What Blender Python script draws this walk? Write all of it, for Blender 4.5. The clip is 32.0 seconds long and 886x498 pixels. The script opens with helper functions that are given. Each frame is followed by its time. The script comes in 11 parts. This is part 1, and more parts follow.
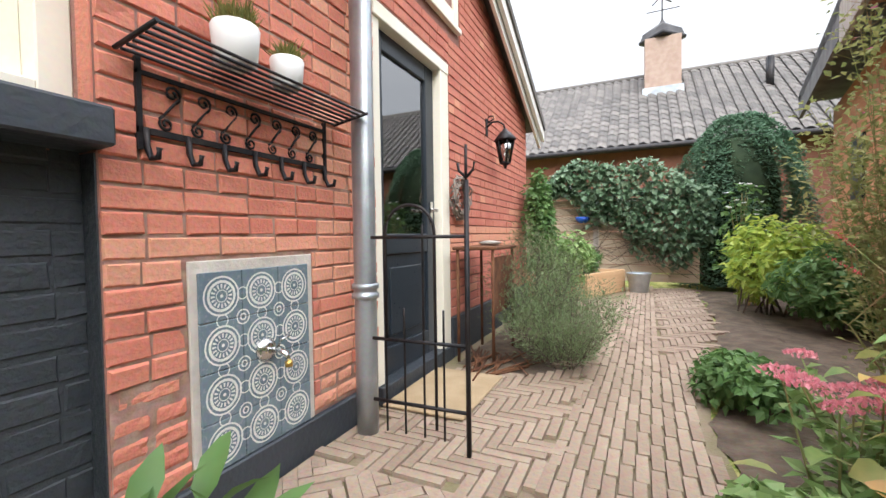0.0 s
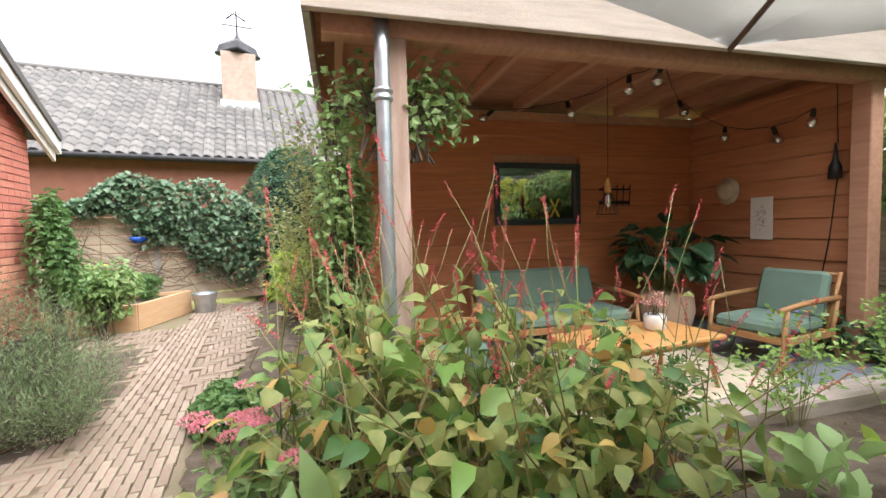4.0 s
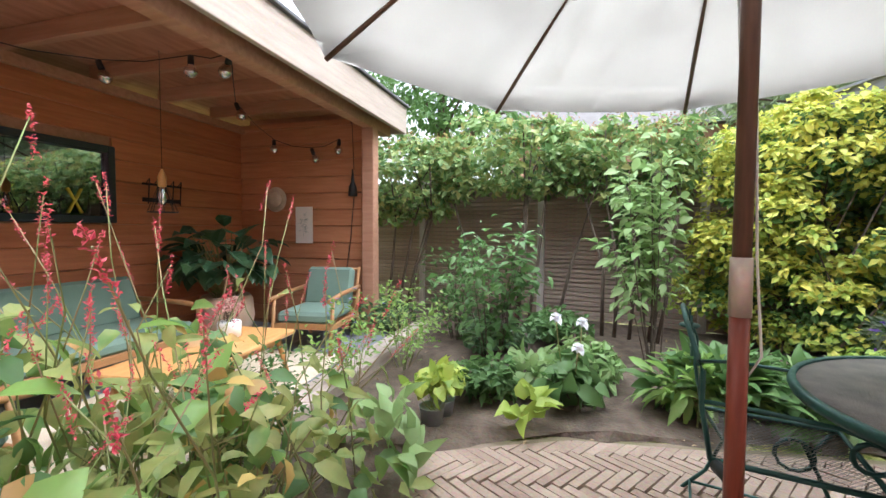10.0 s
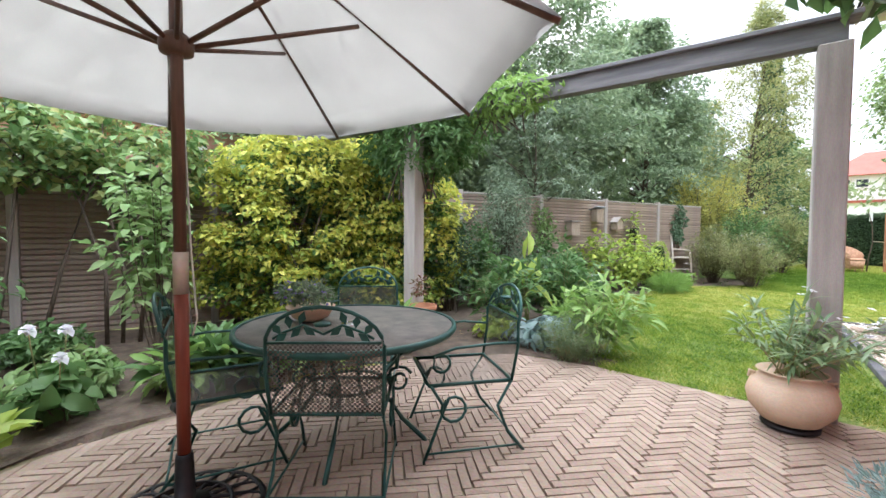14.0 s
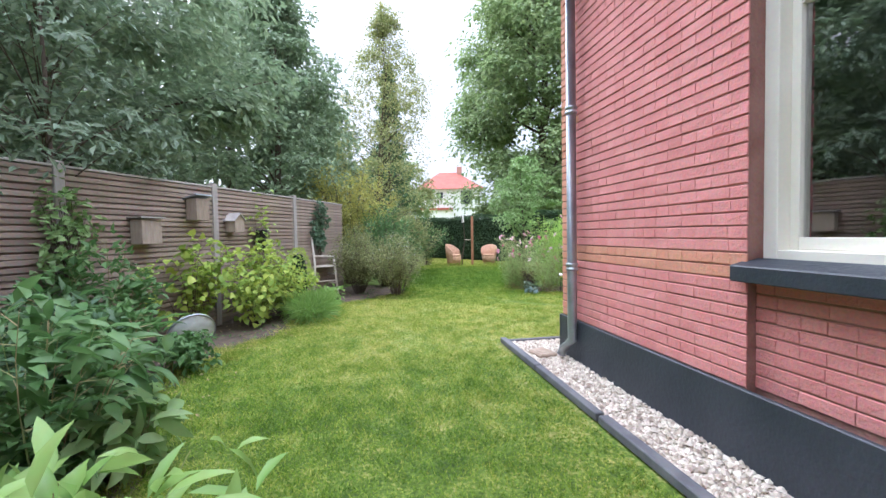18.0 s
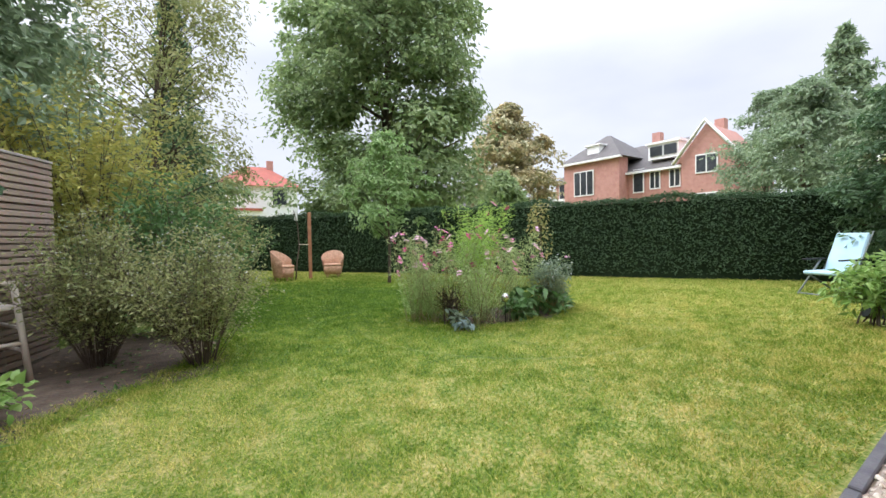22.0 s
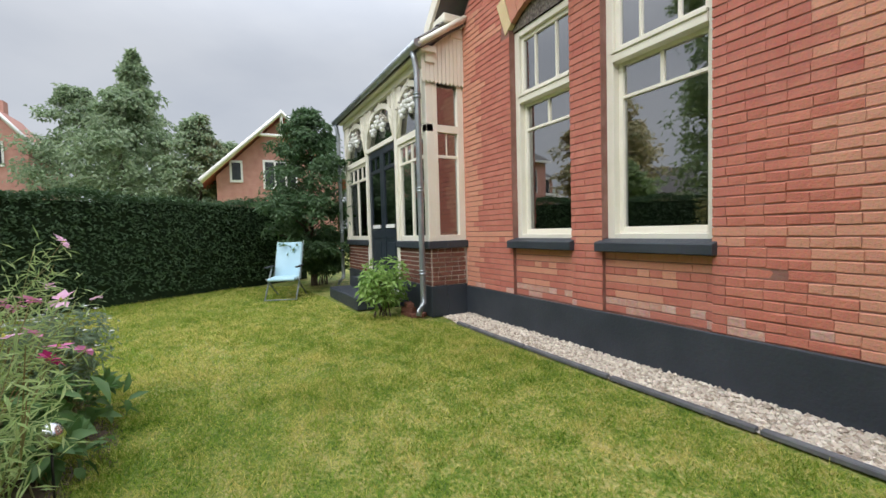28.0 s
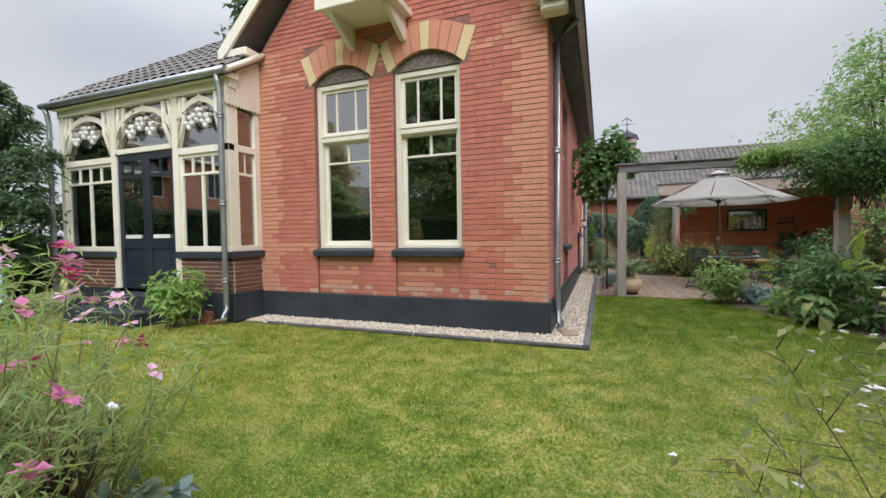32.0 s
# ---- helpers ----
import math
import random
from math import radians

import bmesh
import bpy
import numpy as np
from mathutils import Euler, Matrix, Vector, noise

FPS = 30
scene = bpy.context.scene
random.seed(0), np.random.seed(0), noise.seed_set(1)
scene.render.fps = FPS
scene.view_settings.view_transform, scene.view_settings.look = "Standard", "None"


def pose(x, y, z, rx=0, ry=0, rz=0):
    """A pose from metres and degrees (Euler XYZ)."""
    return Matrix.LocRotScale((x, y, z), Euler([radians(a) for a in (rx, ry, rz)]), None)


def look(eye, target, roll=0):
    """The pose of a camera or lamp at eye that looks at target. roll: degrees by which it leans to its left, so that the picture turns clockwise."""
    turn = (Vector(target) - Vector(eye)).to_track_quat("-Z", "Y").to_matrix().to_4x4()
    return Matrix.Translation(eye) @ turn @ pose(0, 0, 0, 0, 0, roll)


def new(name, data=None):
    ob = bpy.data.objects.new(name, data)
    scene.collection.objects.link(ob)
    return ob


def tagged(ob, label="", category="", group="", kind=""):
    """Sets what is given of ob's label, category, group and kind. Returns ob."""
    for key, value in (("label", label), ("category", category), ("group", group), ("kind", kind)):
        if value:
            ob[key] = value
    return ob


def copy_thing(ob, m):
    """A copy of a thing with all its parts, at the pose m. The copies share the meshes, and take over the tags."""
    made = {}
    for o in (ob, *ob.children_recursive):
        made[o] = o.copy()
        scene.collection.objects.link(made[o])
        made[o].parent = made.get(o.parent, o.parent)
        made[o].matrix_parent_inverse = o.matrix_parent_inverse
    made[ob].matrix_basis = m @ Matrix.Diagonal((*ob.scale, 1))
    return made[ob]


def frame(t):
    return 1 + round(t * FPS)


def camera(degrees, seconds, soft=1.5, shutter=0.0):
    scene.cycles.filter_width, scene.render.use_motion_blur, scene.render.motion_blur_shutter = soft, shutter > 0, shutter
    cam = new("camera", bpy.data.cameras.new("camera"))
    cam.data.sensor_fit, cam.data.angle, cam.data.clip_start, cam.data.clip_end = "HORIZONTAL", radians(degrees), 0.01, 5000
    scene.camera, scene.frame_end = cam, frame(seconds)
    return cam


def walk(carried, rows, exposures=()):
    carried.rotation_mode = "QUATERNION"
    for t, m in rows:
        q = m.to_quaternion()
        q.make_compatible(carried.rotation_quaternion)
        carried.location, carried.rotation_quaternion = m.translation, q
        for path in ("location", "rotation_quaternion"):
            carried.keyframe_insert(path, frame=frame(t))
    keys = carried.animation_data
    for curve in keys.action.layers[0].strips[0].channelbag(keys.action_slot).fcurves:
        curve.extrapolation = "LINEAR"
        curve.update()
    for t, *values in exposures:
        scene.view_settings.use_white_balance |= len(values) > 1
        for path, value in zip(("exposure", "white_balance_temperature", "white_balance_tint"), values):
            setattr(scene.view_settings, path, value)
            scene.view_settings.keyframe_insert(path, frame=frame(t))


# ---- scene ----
# ---- camera ----
cam = camera(93.7, 32.0)
PATH = [
    (0, (1.236, 7.066, 0.902), (0.399, 8.881, 0.84), -0.8),
    (0.5, (1.322, 6.946, 0.939), (0.58, 8.802, 0.88), -0.9),
    (1, (1.427, 6.794, 0.996), (0.844, 8.706, 0.933), -1.0),
    (1.5, (1.496, 6.669, 1.059), (1.134, 8.635, 0.992), -1.2),
    (2, (1.552, 6.576, 1.115), (1.46, 8.572, 1.035), -1.3),
    (2.5, (1.624, 6.526, 1.147), (1.816, 8.515, 1.059), -1.4),
    (3, (1.688, 6.549, 1.178), (2.15, 8.493, 1.082), -1.5),
    (3.5, (1.758, 6.645, 1.207), (2.452, 8.517, 1.103), -1.4),
    (4, (1.908, 6.746, 1.232), (2.763, 8.55, 1.121), -1.5),
    (4.5, (2.116, 6.871, 1.215), (3.075, 8.622, 1.106), -1.4),
    (6.5, (2.787, 7.145, 1.201), (3.854, 8.834, 1.113), -0.5),
    (7, (2.842, 7.113, 1.191), (3.929, 8.789, 1.105), -0.4),
    (7.5, (2.905, 7.029, 1.14), (4.045, 8.671, 1.079), -0.4),
    (8, (2.862, 6.945, 1.116), (4.145, 8.478, 1.066), -0.3),
    (8.5, (2.53, 6.788, 1.211), (4.034, 8.103, 1.107), 0.2),
    (9, (2.303, 6.968, 1.185), (4.063, 7.913, 1.087), -0.3),
    (9.5, (2.101, 7.026, 1.158), (4.014, 7.6, 1.07), 0.4),
    (10, (1.917, 7.1, 1.172), (3.906, 7.282, 1.082), 0.3),
    (10.5, (1.757, 7.196, 1.163), (3.746, 7.007, 1.078), 0.4),
    (11, (1.679, 7.218, 1.163), (3.613, 6.713, 1.088), 0.6),
    (11.5, (1.586, 7.279, 1.178), (3.437, 6.526, 1.1), 0.5),
    (12, (1.509, 7.328, 1.183), (3.267, 6.377, 1.112), 0.5),
    (12.5, (1.437, 7.342, 1.195), (3.092, 6.22, 1.128), 0.3),
    (13, (1.367, 7.324, 1.197), (2.897, 6.039, 1.129), 0.3),
    (13.5, (1.295, 7.262, 1.198), (2.676, 5.817, 1.125), 0.1),
    (14, (1.308, 7.059, 1.184), (2.513, 5.465, 1.105), 0.3),
    (14.5, (1.332, 6.734, 1.18), (2.365, 5.023, 1.108), -0.2),
    (15, (1.356, 6.357, 1.153), (2.204, 4.546, 1.093), -0.1),
    (15.5, (1.391, 5.982, 1.129), (2.064, 4.099, 1.081), -0.4),
    (17.5, (1.888, 4.278, 1.212), (1.66, 2.292, 1.142), -0.9),
    (18, (1.836, 3.815, 1.195), (1.504, 1.844, 1.123), -1.0),
    (18.5, (1.798, 3.341, 1.192), (1.407, 1.381, 1.122), -1.0),
    (19, (1.742, 2.861, 1.19), (1.315, 0.909, 1.12), -1.0),
    (19.5, (1.636, 2.328, 1.208), (1.161, 0.386, 1.139), -1.0),
    (20, (1.619, 1.772, 1.217), (1.063, -0.148, 1.15), -0.9),
    (20.5, (1.623, 1.263, 1.176), (0.949, -0.619, 1.115), -0.8),
    (21, (1.658, 0.782, 1.133), (0.832, -1.039, 1.072), -1.1),
    (21.5, (1.713, 0.335, 1.12), (0.723, -1.402, 1.063), -1.1),
    (22, (1.735, -0.095, 1.083), (0.582, -1.728, 1.027), -1.1),
    (22.5, (1.731, -0.505, 1.076), (0.428, -2.021, 1.018), -1.3),
    (23, (1.724, -0.885, 1.07), (0.287, -2.274, 1.01), -1.5),
    (23.5, (1.62, -1.205, 1.061), (0.062, -2.457, 0.995), -1.6),
    (24, (1.486, -1.524, 1.09), (-0.186, -2.62, 1.021), -1.7),
    (24.5, (1.356, -1.875, 1.116), (-0.422, -2.789, 1.042), -1.8),
    (26.5, (0.9, -2.676, 1.134), (-1.098, -2.644, 1.058), -1.9),
    (27, (0.83, -2.807, 1.137), (-1.144, -2.496, 1.061), -1.6),
    (27.5, (0.726, -2.935, 1.142), (-1.175, -2.319, 1.06), -1.6),
    (28, (0.592, -3.082, 1.172), (-1.165, -2.131, 1.083), -1.6),
    (28.5, (0.511, -3.274, 1.191), (-1.037, -2.011, 1.096), -1.5),
    (29, (0.402, -3.467, 1.185), (-0.915, -1.963, 1.102), -1.3),
    (29.5, (0.392, -3.738, 1.211), (-0.71, -2.071, 1.128), -1.3),
    (30, (0.408, -4.046, 1.23), (-0.526, -2.279, 1.152), -1.2),
    (30.5, (0.439, -4.347, 1.216), (-0.382, -2.525, 1.144), -1.2),
    (31, (0.511, -4.608, 1.201), (-0.238, -2.755, 1.133), -1.1),
    (31.5, (0.589, -4.868, 1.2), (-0.124, -3.001, 1.132), -0.9),
    (32, (0.601, -5.108, 1.23), (-0.112, -3.241, 1.162), -0.8),
]
walk(cam, [(t, look(eye, target, roll)) for t, eye, target, roll in PATH],
     exposures=[(0, 1.4, 6500, 10.5), (2, 1.5, 6500, 10.5), (4, 1.78, 6550, 10), (7, 2.05, 6250, 12), (9, 2.12, 6200, 12), (11, 2.11, 6050, 12), (13, 1.92, 6050, 12),
                (15, 1.7, 6050, 13), (18, 1.5, 5650, 16), (19, 1.37, 5650, 17), (21, 1.18, 5800, 16), (22, 1.06, 6150, 14.5), (23, 0.94, 6350, 13), (24, 0.75, 6400, 11), (28, 0.5, 6300, 11), (30, 0.54, 6350, 11.5), (32, 0.58, 6400, 11.5)])

# ---- overcast daylight: a cloud cover three to four times brighter overhead than at the horizon ----
world = bpy.data.worlds.new("sky")
scene.world = world
world.use_nodes = True
wn, wl = world.node_tree.nodes, world.node_tree.links
sky = wn.new("ShaderNodeTexSky")
sky.sky_type, sky.sun_disc = "NISHITA", False
sky.sun_elevation, sky.sun_rotation = radians(36), radians(150)
sky.air_density, sky.dust_density, sky.ozone_density = 1.0, 4.0, 1.0
tint = wn.new("ShaderNodeMixRGB")
tint.blend_type = "MULTIPLY"
tint.inputs["Fac"].default_value = 1.0
tint.inputs["Color2"].default_value = (0.09, 0.09, 0.09, 1)
wl.new(sky.outputs["Color"], tint.inputs["Color1"])
where = wn.new("ShaderNodeTexCoord")
stretch = wn.new("ShaderNodeMapping")
stretch.inputs["Scale"].default_value = (1, 1, 2.6)
clouds = wn.new("ShaderNodeTexNoise")
clouds.inputs["Scale"].default_value, clouds.inputs["Detail"].default_value = 2.2, 6
grey = wn.new("ShaderNodeValToRGB")
grey.color_ramp.elements[0].position, grey.color_ramp.elements[0].color = 0.3, (0.82, 0.87, 0.95, 1)
grey.color_ramp.elements[1].position, grey.color_ramp.elements[1].color = 0.72, (1.06, 1.09, 1.13, 1)
wl.new(where.outputs["Generated"], stretch.inputs["Vector"])
wl.new(stretch.outputs["Vector"], clouds.inputs["Vector"])
wl.new(clouds.outputs["Fac"], grey.inputs["Fac"])
axes = wn.new("ShaderNodeSeparateXYZ")
wl.new(where.outputs["Generated"], axes.inputs["Vector"])
rise = wn.new("ShaderNodeMapRange")
rise.inputs["From Min"].default_value, rise.inputs["From Max"].default_value = 0.32, 1.0
rise.interpolation_type = "SMOOTHSTEP"
rise.inputs["To Min"].default_value, rise.inputs["To Max"].default_value = 0.46, 2.15
wl.new(axes.outputs["Z"], rise.inputs["Value"])
shade = wn.new("ShaderNodeMixRGB")
shade.blend_type = "MULTIPLY"
shade.inputs["Fac"].default_value = 1.0
wl.new(grey.outputs["Color"], shade.inputs["Color1"])
wl.new(rise.outputs["Result"], shade.inputs["Color2"])
cover = wn.new("ShaderNodeMixRGB")
cover.inputs["Fac"].default_value = 0.92
wl.new(tint.outputs["Color"], cover.inputs["Color1"])
wl.new(shade.outputs["Color"], cover.inputs["Color2"])
wl.new(cover.outputs["Color"], wn["Background"].inputs["Color"])
wn["Background"].inputs["Strength"].default_value = 1.0
sun = new("sun", bpy.data.lights.new("sun", "SUN"))
sun.data.energy, sun.data.angle, sun.data.color = 1.5, radians(40), (1, 0.985, 0.96)
sun.matrix_world = look((0, 0, 30), (-10, 17, 15.7))
# ---- materials ----
def mat(name, a, b=None, scale=6.0, rough=0.7, bump=0.15, metal=0.0, vary=0.0, island=0.0, fine=60.0, stain=0.25,
        stretch=None, spec=0.4, through_light=0.0):
    """Two colours mixed by coarse noise, fine grain and relief; vary: by object, island: by loose piece."""
    m = bpy.data.materials.new(name)
    m.use_nodes = True
    n, l = m.node_tree.nodes, m.node_tree.links
    p = n["Principled BSDF"]
    b = b or tuple(c * 0.75 for c in a)
    tc = n.new("ShaderNodeTexCoord")
    src = tc.outputs["Object"]
    if stretch:
        mp = n.new("ShaderNodeMapping")
        mp.inputs["Scale"].default_value = stretch
        l.new(src, mp.inputs["Vector"])
        src = mp.outputs["Vector"]
    big = n.new("ShaderNodeTexNoise")
    big.inputs["Scale"].default_value, big.inputs["Detail"].default_value = scale, 4
    small = n.new("ShaderNodeTexNoise")
    small.inputs["Scale"].default_value, small.inputs["Detail"].default_value = fine, 5
    l.new(src, big.inputs["Vector"]), l.new(src, small.inputs["Vector"])
    ramp = n.new("ShaderNodeValToRGB")
    ramp.color_ramp.elements[0].position, ramp.color_ramp.elements[1].position = 0.35, 0.65
    l.new(big.outputs["Fac"], ramp.inputs["Fac"])
    fac = ramp.outputs["Color"]
    if vary or island:
        info = n.new("ShaderNodeObjectInfo" if vary else "ShaderNodeNewGeometry")
        add = n.new("ShaderNodeMath")
        add.operation = "MULTIPLY_ADD"
        add.use_clamp = True
        l.new(info.outputs["Random" if vary else "Random Per Island"], add.inputs[0])
        add.inputs[1].default_value = vary or island
        sc = n.new("ShaderNodeMath")
        sc.operation = "MULTIPLY"
        l.new(fac, sc.inputs[0])
        sc.inputs[1].default_value = max(0.0, 1 - (vary or island))
        l.new(sc.outputs[0], add.inputs[2])
        fac = add.outputs[0]
    mix = n.new("ShaderNodeMixRGB")
    mix.inputs["Color1"].default_value, mix.inputs["Color2"].default_value = (*a, 1), (*b, 1)
    l.new(fac, mix.inputs["Fac"])
    dirt = n.new("ShaderNodeMixRGB")
    dirt.blend_type = "MULTIPLY"
    dirt.inputs["Fac"].default_value = stain
    l.new(mix.outputs["Color"], dirt.inputs["Color1"])
    l.new(small.outputs["Color"], dirt.inputs["Color2"])
    hue = n.new("ShaderNodeHueSaturation")
    hue.inputs["Value"].default_value = 1 + stain * 0.85
    l.new(dirt.outputs["Color"], hue.inputs["Color"])
    l.new(hue.outputs["Color"], p.inputs["Base Color"])
    rr = n.new("ShaderNodeMapRange")
    rr.inputs["To Min"].default_value, rr.inputs["To Max"].default_value = max(0.02, rough - 0.12), min(1, rough + 0.12)
    l.new(small.outputs["Fac"], rr.inputs["Value"])
    l.new(rr.outputs["Result"], p.inputs["Roughness"])
    p.inputs["Metallic"].default_value = metal
    p.inputs["Specular IOR Level"].default_value = spec
    if bump:
        bp = n.new("ShaderNodeBump")
        bp.inputs["Strength"].default_value, bp.inputs["Distance"].default_value = bump, 0.01
        l.new(small.outputs["Fac"], bp.inputs["Height"])
        l.new(bp.outputs["Normal"], p.inputs["Normal"])
    if through_light:
        tr = n.new("ShaderNodeBsdfTranslucent")
        sh = n.new("ShaderNodeMixShader")
        sh.inputs["Fac"].default_value = through_light
        l.new(hue.outputs["Color"], tr.inputs["Color"])
        l.new(p.outputs["BSDF"], sh.inputs[1]), l.new(tr.outputs["BSDF"], sh.inputs[2])
        l.new(sh.outputs["Shader"], n["Material Output"].inputs["Surface"])
    return m


def leaf_mat(name, a, b, rough=0.5, t=0.3, scale=1.5, island=0.75, spec=0.4):
    a, b = ((r, g, min(1, k + 0.08 * g)) for r, g, k in (a, b))
    return mat(name, a, b, scale=scale, rough=rough, bump=0.0, island=island, fine=40, stain=0.2, through_light=t, spec=spec)


def glass_mat(name, tone=0.02, rough=0.02):
    m = bpy.data.materials.new(name)
    m.use_nodes = True
    n, l = m.node_tree.nodes, m.node_tree.links
    gl = n.new("ShaderNodeBsdfGlossy")
    gl.inputs["Roughness"].default_value = rough
    tr = n.new("ShaderNodeBsdfTransparent")
    tr.inputs["Color"].default_value = (0.85, 0.88, 0.88, 1)
    fr = n.new("ShaderNodeFresnel")
    fr.inputs["IOR"].default_value = 5.2
    sh = n.new("ShaderNodeMixShader")
    l.new(fr.outputs["Fac"], sh.inputs["Fac"])
    l.new(tr.outputs["BSDF"], sh.inputs[1]), l.new(gl.outputs["BSDF"], sh.inputs[2])
    l.new(sh.outputs["Shader"], n["Material Output"].inputs["Surface"])
    return m


BRICK = mat("red_brick", (0.49, 0.155, 0.11), (0.58, 0.23, 0.155), 5, 0.88, 0.5, vary=0.45, fine=70, stain=0.42)
BRICK_R = mat("red_brick_run", (0.45, 0.14, 0.105), (0.54, 0.21, 0.15), 5, 0.88, 0.5, island=0.45, fine=70, stain=0.42)
BRICK_S = mat("pink_red_brick_run", (0.58, 0.21, 0.20), (0.66, 0.285, 0.265), 5, 0.88, 0.5, island=0.45, fine=70, stain=0.42)
BRICK_Y = mat("orange_brick", (0.61, 0.30, 0.20), (0.58, 0.25, 0.17), 5, 0.88, 0.5, vary=0.6, fine=70, stain=0.42)
BRICK_YR = mat("orange_brick_run", (0.61, 0.30, 0.20), (0.58, 0.25, 0.17), 5, 0.88, 0.5, island=0.6, fine=70, stain=0.42)
BRICK_W = mat("worn_pale_brick", (0.50, 0.25, 0.19), (0.60, 0.40, 0.33), 18, 0.95, 0.8, island=0.6, fine=40, stain=0.5)
BRICK_D = mat("brown_brick", (0.12, 0.05, 0.035), (0.20, 0.08, 0.055), 6, 0.8, 0.4, island=0.7, stain=0.4)
BRICK_B = mat("black_painted_brick", (0.026, 0.032, 0.039), (0.042, 0.048, 0.056), 6, 0.5, 0.6, vary=0.5, stain=0.4)
BRICK_P = mat("pale_voussoir", (0.64, 0.50, 0.28), (0.70, 0.56, 0.34), 6, 0.85, 0.4, island=0.5, stain=0.35)
MORTAR = mat("mortar", (0.24, 0.115, 0.09), (0.32, 0.17, 0.14), 8, 0.95, 0.5, stain=0.4)
MORTAR_N = mat("worn_pale_mortar", (0.36, 0.24, 0.19), (0.24, 0.13, 0.10), 14, 0.95, 0.6, fine=40, stain=0.5)
MORTAR_L = mat("pale_mortar", (0.55, 0.50, 0.45), (0.42, 0.38, 0.34), 8, 0.95, 0.4)
PLINTH = mat("dark_painted_plinth", (0.030, 0.037, 0.047), (0.045, 0.052, 0.064), 2.5, 0.5, 0.35, fine=45, stain=0.35)
PAVER = mat("clay_paver", (0.235, 0.172, 0.128), (0.355, 0.275, 0.21), 7, 0.9, 0.5, vary=0.65, fine=55, stain=0.5)
PAVER_R = mat("clay_paver_run", (0.235, 0.17, 0.128), (0.355, 0.272, 0.21), 7, 0.9, 0.5, island=0.65, fine=55, stain=0.5)
SAND = mat("joint_sand", (0.225, 0.17, 0.125), (0.16, 0.145, 0.07), 5, 1.0, 0.5)
SOIL = mat("garden_soil", (0.075, 0.054, 0.04), (0.135, 0.10, 0.072), 8, 1.0, 0.9, fine=45, stain=0.5)
def lawn_mat(name, blades):
    """Mown grass: lush green with straw patches of two sizes, greener in the damp stretch beyond the flower island;
    darker and greener between the house and the fence.
    """
    m = bpy.data.materials.new(name)
    m.use_nodes = True
    n, l = m.node_tree.nodes, m.node_tree.links
    p = n["Principled BSDF"]
    tc = n.new("ShaderNodeTexCoord")
    fields = []
    for scale, detail in ((0.75, 3), (5.0, 5), (48.0, 3)):
        t = n.new("ShaderNodeTexNoise")
        t.inputs["Scale"].default_value, t.inputs["Detail"].default_value = scale, detail
        l.new(tc.outputs["Object"], t.inputs["Vector"])
        fields.append(t.outputs["Fac"])
    damp = n.new("ShaderNodeVectorMath")
    damp.operation = "DISTANCE"
    damp.inputs[1].default_value = (-0.3, -7.6, 0)
    l.new(tc.outputs["Object"], damp.inputs[0])
    dry = n.new("ShaderNodeMapRange")
    dry.inputs["From Min"].default_value, dry.inputs["From Max"].default_value = 1.5, 5.2
    dry.inputs["To Min"].default_value, dry.inputs["To Max"].default_value = -0.26, 0.055
    l.new(damp.outputs["Value"], dry.inputs["Value"])
    shade = n.new("ShaderNodeVectorMath")
    shade.operation = "DISTANCE"
    shade.inputs[1].default_value = (2.2, 1.8, 0)
    l.new(tc.outputs["Object"], shade.inputs[0])
    lush = n.new("ShaderNodeMapRange")
    lush.inputs["From Min"].default_value, lush.inputs["From Max"].default_value = 0.8, 4.2
    lush.inputs["To Min"].default_value, lush.inputs["To Max"].default_value = -0.17, 0.0
    l.new(shade.outputs["Value"], lush.inputs["Value"])
    both = n.new("ShaderNodeMath")
    l.new(dry.outputs["Result"], both.inputs[0]), l.new(lush.outputs["Result"], both.inputs[1])
    total = both.outputs[0]
    sources = list(zip(fields, (0.42, 0.72, 1.05)))
    if blades:
        isl = n.new("ShaderNodeNewGeometry")
        sources.append((isl.outputs["Random Per Island"], 0.34))
    for f, w in sources:
        k = n.new("ShaderNodeMath")
        k.operation = "MULTIPLY_ADD"
        k.inputs[1].default_value = w
        l.new(f, k.inputs[0]), l.new(total, k.inputs[2])
        total = k.outputs[0]
    ramp = n.new("ShaderNodeValToRGB")
    base = 1.06 + (0.17 if blades else 0.0)
    half = 0.5 * base
    lo, mid, hi = (base - 0.30) / 2, half, (base + 0.34) / 2
    scale = n.new("ShaderNodeMath")
    scale.operation = "MULTIPLY"
    scale.inputs[1].default_value = 0.5
    l.new(total, scale.inputs[0])
    e = ramp.color_ramp.elements
    e[0].position, e[0].color = lo, (0.075, 0.16, 0.018, 1) if blades else (0.05, 0.09, 0.012, 1)
    e[1].position, e[1].color = hi, (0.68, 0.58, 0.19, 1) if blades else (0.45, 0.38, 0.15, 1)
    q = e.new(mid - 0.01)
    q.color = (0.23, 0.345, 0.034, 1) if blades else (0.13, 0.20, 0.022, 1)
    l.new(scale.outputs[0], ramp.inputs["Fac"])
    l.new(ramp.outputs["Color"], p.inputs["Base Color"])
    p.inputs["Roughness"].default_value, p.inputs["Specular IOR Level"].default_value = 0.75, 0.25
